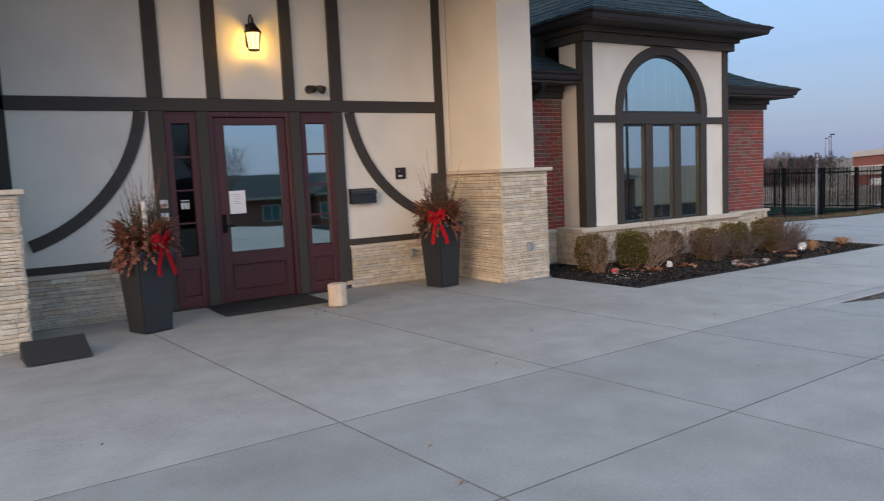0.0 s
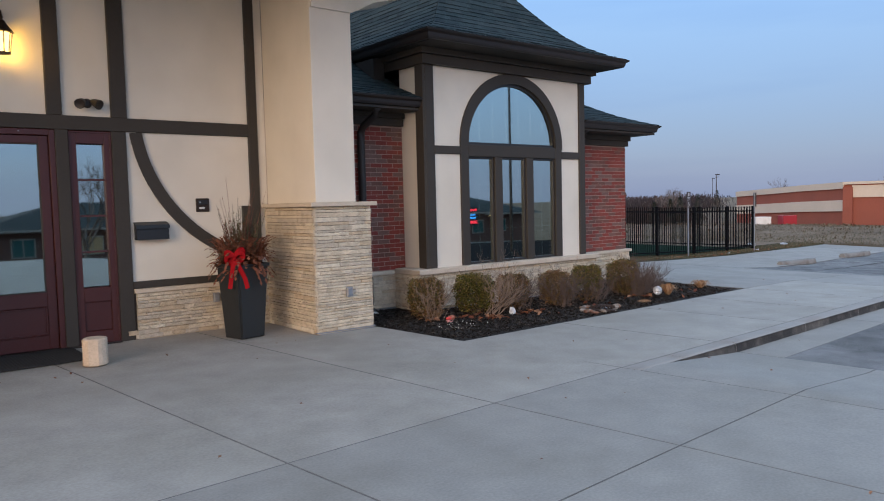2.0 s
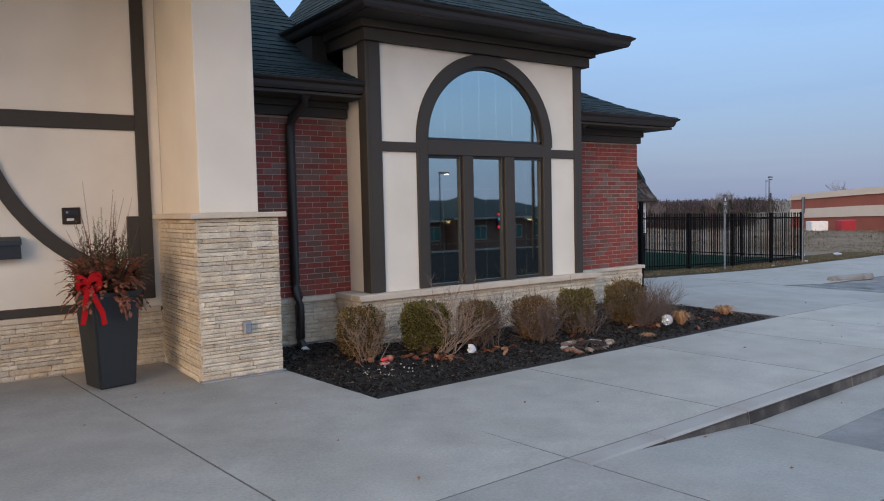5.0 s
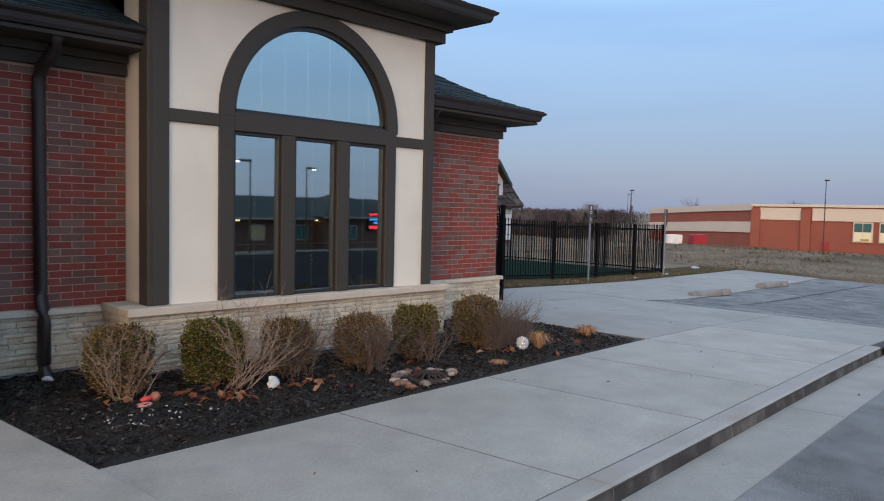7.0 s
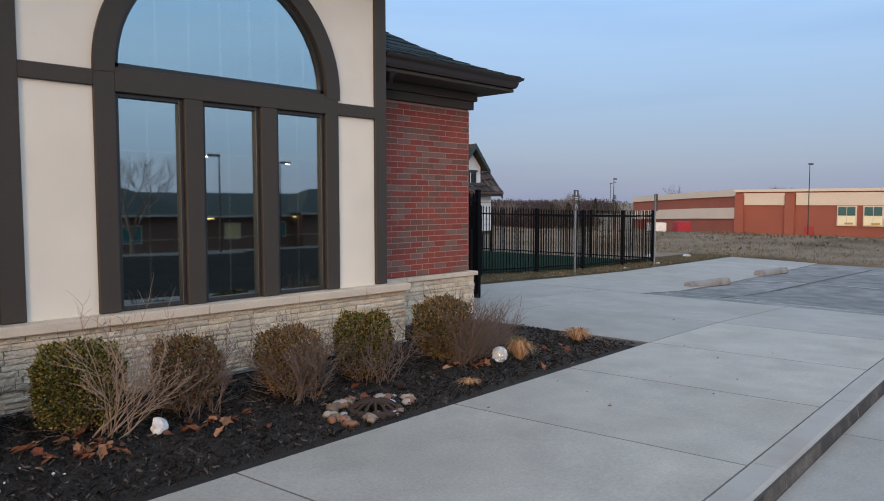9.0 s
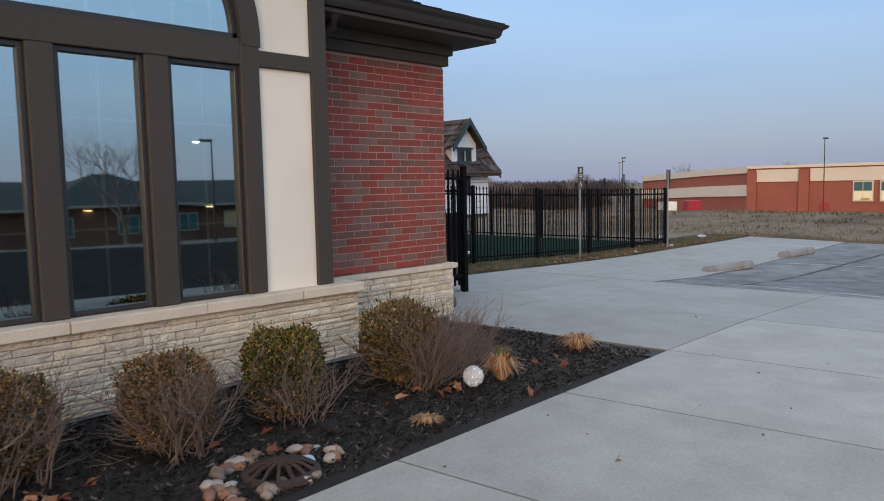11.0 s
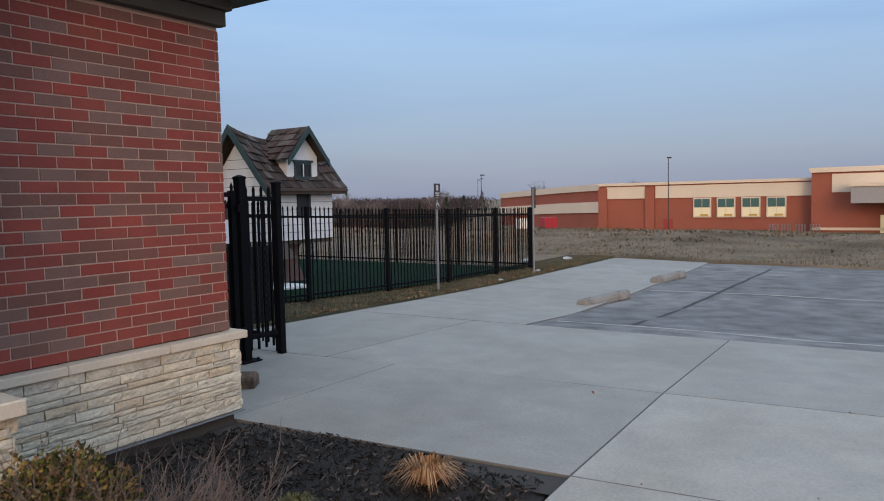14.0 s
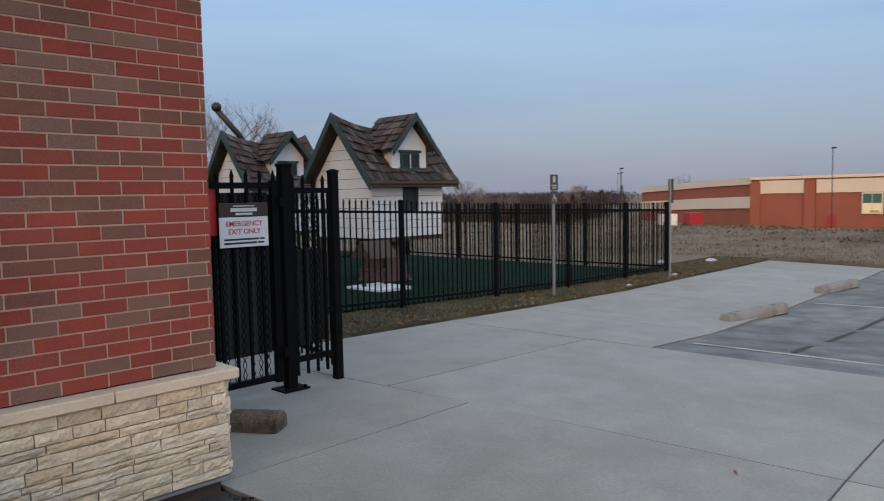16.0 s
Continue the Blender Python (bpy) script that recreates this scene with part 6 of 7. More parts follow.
solid("screen_panel", material("dark_side_screen", (0.007, 0.007, 0.008), 0.6), [(-0.42, -0.07, 0.03, 0.036, 0.35, 1.12)], side, "dark privacy screen")

# gate sign
sign = thing("gate_sign", "white exit sign with brown header bolted to gate", "sign", (15.30, 10.695, 1.045))
bm = bmesh.new()
box(bm, -0.205, 0.205, -0.006, 0.0, 0.0, 0.225, 0.003)
part("white_plate", bm, material("sign_white", (0.72, 0.72, 0.72), 0.4, var=0.03), sign)
bm = bmesh.new()
box(bm, -0.205, 0.205, -0.0065, 0.0, 0.227, 0.33, 0.003)
part("header_plate", bm, material("sign_brown", (0.045, 0.022, 0.016), 0.4, var=0.05), sign, "dark brown header")
SIGN_RED = material("sign_red", (0.55, 0.02, 0.03), 0.5, var=0.03)
SIGN_INK = material("sign_ink", (0.03, 0.03, 0.035), 0.5)


def lettering(body, x, z, size, mat, parent, y=-0.0075):
    cu = bpy.data.curves.new("words", "FONT")
    cu.body, cu.size, cu.align_x, cu.extrude, cu.offset = body, size, "CENTER", 0.0006, size * 0.012
    ob = new("words", cu)
    ob.parent = parent
    ob.matrix_basis = pose(x, y, z, 90, 0, 0)
    dg = bpy.context.evaluated_depsgraph_get()
    me = bpy.data.meshes.new_from_object(ob.evaluated_get(dg))
    bpy.data.objects.remove(ob)
    me.materials.clear()
    me.materials.append(mat)
    t = new("lettering", me)
    t.parent = parent
    t.matrix_basis = pose(x, y, z, 90, 0, 0)
    return t


lettering("EMERGENCY", 0, 0.158, 0.054, SIGN_RED, sign)
lettering("EXIT ONLY", 0, 0.100, 0.054, SIGN_RED, sign)
solid("small_print", SIGN_INK, [(-0.17, 0.12, -0.0075, -0.0062, 0.052, 0.066), (0.13, 0.17, -0.0075, -0.0062, 0.052, 0.066), (-0.17, 0.10, -0.0075, -0.0062, 0.024, 0.038), (0.11, 0.165, -0.0075, -0.0062, 0.024, 0.038)], sign)
solid("header_print", STICKER, [(-0.11, 0.11, -0.008, -0.0067, 0.265, 0.292), (-0.07, 0.07, -0.008, -0.0067, 0.24, 0.256), (-0.09, 0.09, -0.008, -0.0067, 0.303, 0.311)], sign)
red_bin = thing("red_panel", "red plastic panel behind the gate pickets", "panel", (15.07, 10.728, ground_z(15.07, 10.73)))
solid("panel", material("red_plastic", (0.45, 0.015, 0.02), 0.5), [(-0.07, 0.035, 0, 0.016, 1.24, 1.62)], red_bin, bevel=0.003)
solid("panel_post", BLACK_METAL, [(-0.01, 0.01, 0.0, 0.014, -0.05, 1.24)], red_bin)

half_log = thing("half_log", "split half log lying as a gate stop", "log", (14.93, 9.99, ground_z(14.93, 9.99)), -54)
bm = bmesh.new()
n = 10
rings = []
for x in (-0.17, -0.16, 0.16, 0.17):
    k = 0.9 if abs(x) > 0.165 else 1.0
    rings.append([bm.verts.new((x, 0.10 * k * math.cos(math.pi * i / n), 0.085 * k * math.sin(math.pi * i / n) + 0.035)) for i in range(n + 1)] + [bm.verts.new((x, -0.10 * k, 0.0)), bm.verts.new((x, 0.10 * k, 0.0))])
for a, b in zip(rings, rings[1:]):
    for i in range(len(a)):
        j = (i + 1) % len(a)
        bm.faces.new((a[i], a[j], b[j], b[i]))
bm.faces.new(rings[0])
bm.faces.new(rings[-1][::-1])
part("log", bm, material("brown_log", (0.15, 0.105, 0.075), 0.9, var=0.45, scale=22, fine=70, bump=1.0, dist=0.01, tint=(0.055, 0.036, 0.026), tint_scale=9, tint_amount=0.9), half_log)

# parking signs
SIGN_BLUE = material("sign_symbol_pale", (0.5, 0.5, 0.5), 0.5)
for x, y, label in ((22.43, 13.0, "disabled parking sign on a galvanised post in grass"), (26.5, 13.0, "disabled parking sign on a galvanised post near the fence end")):
    s = thing("parking_sign", label, "sign", (x, y, ground_z(x, y)), 6 if x < 24 else 50, "parking signs on posts")
    bm = bmesh.new()
    box(bm, -0.028, 0.028, -0.012, 0.012, -0.2, 2.05)
    part("post", bm, GALV, s)
    solid("upper_plate", SIGN_BACK, [(-0.13, 0.13, -0.018, -0.013, 1.80, 2.06)], s, bevel=0.003)
    lo = solid("lower_plate", SIGN_BACK, [(-0.13, 0.13, -0.018, -0.013, 1.57, 1.785)], s, bevel=0.003)
    bm = bmesh.new()
    ring = [(0.045 * math.cos(t), 1.645 + 0.045 * math.sin(t)) for t in [2 * math.pi * k / 14 for k in range(11)]]
    for (ax, az), (bx, bz) in zip(ring, ring[1:]):
        tube(bm, [(ax, -0.02, az), (bx, -0.02, bz)], 0.007, 4)
    tube(bm, [(-0.02, -0.02, 1.74), (-0.01, -0.02, 1.68), (0.04, -0.02, 1.675), (0.06, -0.02, 1.62)], 0.009, 4)
    part("wheelchair_symbol", bm, SIGN_BLUE, lo)
    solid("print_bar", SIGN_BLUE, [(-0.07, 0.07, -0.0205, -0.018, 1.83, 1.85), (-0.09, 0.09, -0.0205, -0.018, 1.87, 1.89), (-0.04, 0.04, -0.0205, -0.018, 1.93, 2.03)], s)

# wheel stops
STOP = material("worn_wheel_stop", (0.23, 0.222, 0.208), 0.9, var=0.2, scale=5, tint=(0.15, 0.125, 0.105), tint_scale=4, tint_amount=0.8, bump=0.5)
for x, y, a, label in ((23.2, 9.97, -8, "worn concrete wheel stop at the lot edge"), (27.5, 10.10, -6, "worn concrete wheel stop with a broken end")):
    w = thing("wheel_stop", label, "wheel stop", (x, y, ground_z(x, y) - 0.01), a, "wheel stops")
    bm = bmesh.new()
    prism(bm, [(-0.10, 0.0), (0.10, 0.0), (0.095, 0.08), (0.06, 0.15), (-0.06, 0.15), (-0.095, 0.08)], -0.80, 0.80, "x")
    bmesh.ops.bevel(bm, geom=list(bm.edges), offset=0.012, segments=1, affect="EDGES")
    part("stop_body", bm, STOP, w)
    for sx in (-0.5, 0.5):
        bm = bmesh.new()
        lathe(bm, [(0.012, 0.145), (0.012, 0.154)], 8, (sx, 0))
        part("pin", bm, IRON, w)

# playhouses on posts
LIMB = material("dark_post_wood", (0.075, 0.052, 0.040), 0.9, var=0.3, scale=8, bump=0.5)


SKIRT = material("red_brown_planks", (0.115, 0.062, 0.052), 0.9, var=0.35, scale=10, fine=40, bump=0.5)


def playhouse():
    """Local origin under the south-west corner; the ridge runs along x, a dormer faces south."""
    h = thing("playhouse", "white raised playhouse with weathered shake roof and dormer", "playhouse", (21.41, 16.45, -0.30), 0, "playhouses on posts")
    L, D, zf, ze, zr = 1.92, 1.75, 0.92, 2.06, 3.20
    b = bmesh.new()
    prism(b, [(0, zf), (D, zf), (D, ze), (D / 2, zr - 0.16), (0, ze)], 0.0, L, "x")
    part("wall", b, WHITE_PAINT, h)
    for k in range(1, 9):
        solid("siding_joint", JOINT, [(0.0, L, -0.004, -0.001, zf + 0.16 * k, zf + 0.16 * k + 0.008)] if k < 7 else [(0.0, 0.0 + 0.02, -0.004, -0.001, ze - 0.01, ze)], h)
    for k in range(1, 10):
        z = zf + 0.19 * k
        wgap = 0 if z < ze else (z - ze) / (zr - 0.12 - ze) * D / 2
        if D - 2 * wgap > 0.2:
            solid("siding_joint", JOINT, [(-0.004, -0.001, wgap + 0.03, D - wgap - 0.03, z, z + 0.008)], h)

    o = 0.22
    eave_z = ze - o * (zr - ze) / (D / 2) * 0.2

    def warp(p):
        """The ridge sweeps up towards both gables and sags between them."""
        f = max(0.0, (p[2] - eave_z) / (zr - eave_z))
        t = (p[0] - L / 2) / (L / 2 + o)
        return Vector((p[0], p[1], p[2] + f * (0.24 * t * t - 0.10)))

    def shakes(p0, p1, q0, q1, rng, target, rows=7):
        p0, p1, q0, q1 = Vector(p0), Vector(p1), Vector(q0), Vector(q1)
        up = (p1 - p0).cross(q0 - p0).normalized()
        up = up if up.z > 0 else -up
        for r in range(rows):
            f0, f1 = r / rows, min(1.0, (r + 1.25) / rows)
            a, bb = p0.lerp(q0, f0), p1.lerp(q1, f0)
            c, d = p1.lerp(q1, f1), p0.lerp(q0, f1)
            length = (bb - a).length
            t = 0.0
            while t < length - 0.02:
                w = rng.uniform(0.09, 0.2)
                g0, g1 = t / length, min(1, (t + w - 0.006) / length)
                drop = rng.uniform(-0.12, 0.03)
                lift = rng.uniform(0.025, 0.062)
                v = [a.lerp(bb, g0), a.lerp(bb, g1), d.lerp(c, g1), d.lerp(c, g0)]
                v[0], v[1] = v[0] + (v[0] - v[3]) * -drop * 0.6, v[1] + (v[1] - v[2]) * -drop * 0.6
                top = [v[0] + up * lift, v[1] + up * (lift + rng.uniform(-0.008, 0.008)), v[2] + up * 0.01, v[3] + up * 0.01]
                lo = [v[0] + up * (lift - 0.016), v[1] + up * (lift - 0.016)]
                piece = bmesh.new()
                vs = [piece.verts.new(warp(x) if rows > 5 else x) for x in top + lo]
                piece.faces.new(vs[:4])
                piece.faces.new((vs[4], vs[5], vs[1], vs[0]))
                piece.faces.new((vs[0], vs[3], vs[4]))
                piece.faces.new((vs[1], vs[5], vs[2]))
                part("shake", piece, SHAKE, target)
                t += w
    rng = random.Random(7)
    deck = bmesh.new()
    for y0, y1 in ((-o, D / 2), (D + o, D / 2)):
        for i in range(8):
            xa, xb = -o + (L + 2 * o) * i / 8, -o + (L + 2 * o) * (i + 1) / 8
            deck.faces.new([deck.verts.new(warp(v)) for v in ((xa, y0, eave_z), (xb, y0, eave_z), (xb, y1, zr), (xa, y1, zr))])
    roof = part("roof", deck, LIMB, h)
    shakes((-o, -o, eave_z), (L + o, -o, eave_z), (-o, D / 2, zr), (L + o, D / 2, zr), rng, roof)
    shakes((L + o, D + o, eave_z), (-o, D + o, eave_z), (L + o, D / 2, zr), (-o, D / 2, zr), rng, roof)
    for x0 in (-o - 0.03, L + o - 0.01):
        for y0 in (-o - 0.02, D + o + 0.02):
            b = bmesh.new()
            hexa(b, [(x0, y0, eave_z - 0.17), (x0 + 0.04, y0, eave_z - 0.17), (x0 + 0.04, D / 2, zr - 0.03), (x0, D / 2, zr - 0.03), (x0, y0, eave_z), (x0 + 0.04, y0, eave_z), (x0 + 0.04, D / 2, zr + 0.16), (x0, D / 2, zr + 0.16)])
            part("barge_board", b, GREEN_TRIM, roof, "dark green barge board")
    solid("eave_board", LIMB, [(-o, L + o, -o - 0.035, -o, eave_z - 0.11, eave_z + 0.015), (-o, L + o, -o - 0.075, -o - 0.036, eave_z - 0.05, eave_z + 0.005)], roof, bevel=0.004)
    # dormer
    dx0, dx1, dzb, dze, dzr = 0.54, 1.46, ze - 0.02, ze + 0.65, zr + 0.12
    dc = (dx0 + dx1) / 2
    b = bmesh.new()
    prism(b, [(dx0, dzb), (dx1, dzb), (dx1, dze), (dc, dzr - 0.12), (dx0, dze)], 0.0, D / 2)
    dormer = part("dormer", b, WHITE_PAINT, h)
    b = bmesh.new()
    e = 0.16
    ez = dze - 0.10
    for s in (-1, 1):
        xe = dc + s * ((dx1 - dx0) / 2 + e)
        pts = ((xe, -0.20, ez), (xe, D / 2, ez), (dc, -0.20, dzr), (dc, D / 2, dzr))
        shakes(pts[0], pts[1], pts[2], pts[3], rng, dormer, 5)
        b.faces.new([b.verts.new(v) for v in (pts[0], pts[1], pts[3], pts[2])])
        bb = bmesh.new()
        hexa(bb, [(xe, -0.24, ez - 0.12), (xe, -0.20, ez - 0.12), (dc, -0.20, dzr - 0.13), (dc, -0.24, dzr - 0.13), (xe, -0.24, ez + 0.01), (xe, -0.20, ez + 0.01), (dc, -0.20, dzr + 0.02), (dc, -0.24, dzr + 0.02)])
        part("barge_board", bb, GREEN_TRIM, dormer, "dark green barge board")
    part("dormer_deck", b, LIMB, dormer)
    wz = dzb + 0.20
    solid("window_trim", GREEN_TRIM, framed(dc - 0.25, dc + 0.25, wz, wz + 0.33, 0.045, -0.03, -0.002) + [(dc - 0.03, dc + 0.03, -0.03, -0.002, wz + 0.045, wz + 0.285)], dormer)
    solid("window_head", GREEN_TRIM, [(dc - 0.29, dc + 0.29, -0.05, -0.002, wz + 0.332, wz + 0.38)], dormer)
    solid("window_ledge", GREEN_TRIM, [(dc - 0.28, dc + 0.28, -0.06, -0.002, wz - 0.045, wz - 0.002)], dormer)
    # no hole in the dormer: a black plate stands for the dark inside
    solid("opening_black_plate", PLASTIC_BLACK, [(dc - 0.205, dc + 0.205, -0.012, -0.003, wz + 0.045, wz + 0.285)], dormer)
    solid("window_mullion", WHITE_PAINT, [(dc - 0.012, dc + 0.012, -0.036, -0.031, wz + 0.03, wz + 0.30)], dormer)
    # lower front window, pedestal and posts
    # again a black plate on the solid wall for the unlit inside
    solid("opening_black_plate", PLASTIC_BLACK, [(0.88, 1.12, -0.012, -0.003, zf + 0.50, zf + 1.05)], h)
    for sx in (0.80, 1.12):
        solid("shutter", PLASTIC_BLACK, [(sx, sx + 0.08, -0.03, -0.003, zf + 0.47, zf + 1.08)], h)
    b = bmesh.new()
    rings = []
    for r, z in ((0.56, -0.05), (0.47, 0.12), (0.41, 0.4), (0.42, 0.7), (0.50, zf)):
        rings.append([b.verts.new((0.80 + r * (1 + 0.12 * math.sin(5 * t + z)) * math.cos(t), 0.62 + r * (1 + 0.12 * math.sin(5 * t + z)) * math.sin(t), z)) for t in [2 * math.pi * k / 20 for k in range(20)]])
    for r0, r1 in zip(rings, rings[1:]):
        for k in range(20):
            b.faces.new((r0[k], r0[(k + 1) % 20], r1[(k + 1) % 20], r1[k]))
    part("trunk_pedestal", b, SKIRT, h, "fluted red-brown tree trunk pedestal", smooth=True)
    for y in (0.04, D - 0.12):
        solid("floor_beam", LIMB, [(0.0, L, y, y + 0.08, zf - 0.09, zf - 0.005)], h)
    for x in (0.06, L - 0.06):
        for y in (D - 0.30, D - 0.06):
            b = bmesh.new()
            lathe(b, [(0.05, -0.05), (0.045, zf)], 8, (x, y))
            part("post", b, LIMB, h)
    return h


ph = playhouse()
copy_thing(ph, pose(21.55, 20.9, -0.30))
base = thing("play_platform", "low white-edged platform under the playhouse", "platform", (21.1, 15.6, ground_z(21.1, 15.6) + 0.055))
solid("deck", WHITE_PAINT, [(-0.62, 0.12, -0.4, 0.5, 0.0, 0.07)], base, bevel=0.01)
bench = thing("play_easel", "small brown wooden play stand with slanted roof", "play stand", (20.85, 15.75, ground_z(21.1, 15.6) + 0.13))
for x in (-0.25, 0.25):
    solid("leg", LIMB, [(x - 0.03, x + 0.03, -0.03, 0.03, 0, 0.62)], bench)
bm = bmesh.new()
prism(bm, [(-0.3, 0.5), (0.3, 0.5), (0.0, 0.8)], -0.32, 0.32, "x")
part("roof", bm, LIMB, bench)
solid("shelf", LIMB, [(-0.25, 0.25, -0.12, 0.12, 0.25, 0.29)], bench)
boom = thing("climbing_pole", "leaning dark wooden pole with a knob at its top", "pole", (24.3, 24.0, ground_z(24.3, 24.0)))
bm = bmesh.new()
tube(bm, [(0.1, 0.0, -0.05), (-0.35, 0.0, 2.2), (-1.2, 0.0, 3.55), (-1.84, 0, 4.2)], 0.11, 8, True, 0.08)
bmesh.ops.create_icosphere(bm, subdivisions=2, radius=0.14, matrix=Matrix.Translation((-1.86, 0, 4.28)))
part("pole", bm, PLASTIC_BLACK, boom, smooth=True)

# ---- the far store ----
FAR_BRICK = material("far_brick", (0.275, 0.086, 0.055), 0.9, var=0.12, scale=0.5, fine=6, bump=0.1, tint=(0.235, 0.078, 0.052), tint_scale=0.2, tint_amount=0.6)
FAR_CREAM = material("far_cream_panel", (0.60, 0.52, 0.42), 0.9, var=0.06, scale=0.4, fine=5, bump=0.1)
FAR_GLASS = material("far_teal_glass", (0.05, 0.12, 0.12), 0.15, var=0.1)
FAR_LIT = glow_material("lit_shop_window", (0.62, 0.55, 0.36), 0.22)
POSTER = material("yellow_poster", (0.45, 0.30, 0.06), 0.7)
store = thing("store_building", "long red brick store with cream parapet bands", "building", (107, 42.9, -3.5))


def far_box(name, mat, x0, x1, y0, y1, z0, z1, parent=store, label=""):
    o = Vector((107, 42.9, -3.5))
    return solid(name, mat, [(x0 - o.x, x1 - o.x, y0 - o.y, y1 - o.y, z0 - o.z, z1 - o.z)], parent, label)


far_box("wall", FAR_BRICK, 107, 150, 16.5, 42.9, -3.6, 2.75)
far_box("parapet_cap", FAR_CREAM, 106.7, 150, 16.4, 43.1, 2.75, 3.1)
for y0, y1 in ((36.6, 41.9), (16.6, 35.2)):
    far_box("cream_band", FAR_CREAM, 106.85, 107, y0, y1, 1.0, 2.6)
for y in (42.4, 35.9):
    far_box("pilaster", FAR_BRICK, 106.6, 107.0, y - 0.6, y + 0.6, -3.5, 2.4)
for y in (20.5, 23.4, 26.3, 29.2):
    w = far_box("window", FAR_CREAM, 106.75, 107.0, y - 1.1, y + 1.1, -1.55, 0.95)
    far_box("transom_pane", FAR_GLASS, 106.7, 106.75, y - 0.95, y - 0.04, -0.25, 0.8, w)
    far_box("transom_pane", FAR_GLASS, 106.7, 106.75, y + 0.04, y + 0.95, -0.25, 0.8, w)
    far_box("lit_pane", FAR_LIT, 106.7, 106.75, y - 0.95, y - 0.04, -1.4, -0.32, w)
    far_box("lit_pane", FAR_LIT, 106.7, 106.75, y + 0.04, y + 0.95, -1.4, -0.32, w)
    far_box("poster", POSTER, 106.66, 106.69, y - 0.75, y + 0.2, -1.35, -1.12, w)
far_box("side_door", material("far_red_door", (0.28, 0.03, 0.025), 0.6), 106.9, 107.0, 33.0, 34.1, -3.5, -1.7)
# entrance tower with canopy
far_box("tower_wall", FAR_BRICK, 105.0, 150, -30, 16.5, -3.6, 3.6)
far_box("tower_cap", FAR_CREAM, 104.7, 150, -30, 16.7, 3.6, 4.15)
far_box("cream_band", FAR_CREAM, 104.85, 105.0, -30, 14.4, 1.3, 3.4)
far_box("canopy", GALV, 101.0, 105.0, -2, 12.2, 0.1, 1.9, label="pale grey metal entrance canopy")
far_box("canopy_cap", FAR_CREAM, 100.8, 105.0, -2.2, 12.4, 1.9, 2.3)
for y in (6.3, -1.5):
    far_box("canopy_pier", FAR_BRICK, 101.2, 102.4, y - 0.6, y + 0.6, -3.5, 0.1)
far_box("lit_entry", FAR_LIT, 104.8, 105.0, 7.2, 9.6, -3.4, -1.3)
far_box("base_band", FAR_CREAM, 104.8, 105.0, 7.0, 16.4, -3.0, -2.7)
# receding wing
bm = bmesh.new()
wing = [((107, 42.9), 2.75), ((113, 51.5), 2.55), ((119, 59.8), 2.25), ((126, 69.0), 1.95)]
for (a, za), (b, zb) in zip(wing, wing[1:]):
    hexa(bm, [(a[0] - 107, a[1] - 42.9, -0.1), (b[0] - 107, b[1] - 42.9, -0.1), (b[0] - 95, b[1] - 42.9, -0.1), (a[0] - 95, a[1] - 42.9, -0.1), (a[0] - 107, a[1] - 42.9, za + 3.5), (b[0] - 107, b[1] - 42.9, zb + 3.5), (b[0] - 95, b[1] - 42.9, zb + 3.5), (a[0] - 95, a[1] - 42.9, za + 3.5)])
part("wing_wall", bm, FAR_BRICK, store)
for lo, hi, name in ((-0.55, 0.35, "parapet_cap"), (-3.6, -2.1, "cream_band")):
    for (a, za), (b, zb) in zip(wing, wing[1:]):
        bm = bmesh.new()
        o = Vector((107.18, 42.78))
        hexa(bm, [(a[0] - o.x, a[1] - o.y, za + lo + 3.5), (b[0] - o.x, b[1] - o.y, zb + lo + 3.5), (b[0] - o.x + 0.4, b[1] - o.y, zb + lo + 3.5), (a[0] - o.x + 0.4, a[1] - o.y, za + lo + 3.5), (a[0] - o.x, a[1] - o.y, za + hi + 3.5), (b[0] - o.x, b[1] - o.y, zb + hi + 3.5), (b[0] - o.x + 0.4, b[1] - o.y, zb + hi + 3.5), (a[0] - o.x + 0.4, a[1] - o.y, za + hi + 3.5)])
        part(name, bm, FAR_CREAM, store)

truck = thing("box_trailer", "red box trailer parked at the store's dock", "trailer", (104.5, 49.5, -3.25), 50)
solid("cargo_box", material("trailer_red", (0.30, 0.014, 0.024), 0.4, var=0.06), [(-0.9, 0.9, -0.95, 0.95, 0.35, 1.9)], truck, bevel=0.03)
for sx in (-0.7, 0.7):
    bm = bmesh.new()
    tube(bm, [(sx - 0.1, 0.9, 0.3), (sx + 0.1, 0.9, 0.3)], 0.3, 12)
    part("wheel", bm, PLASTIC_BLACK, truck)
cont = thing("white_container", "white steel storage container by the store", "container", (103.5, 52.8, -3.25), 50)
solid("container_body", WHITE_PAINT, [(-0.9, 0.9, -1.1, 1.1, 0.0, 1.75)], cont, bevel=0.03)
for k in range(6):
    solid("rib", WHITE_PAINT, [(-0.94, -0.9, -0.95 + k * 0.36, -0.85 + k * 0.36, 0.1, 1.65)], cont)
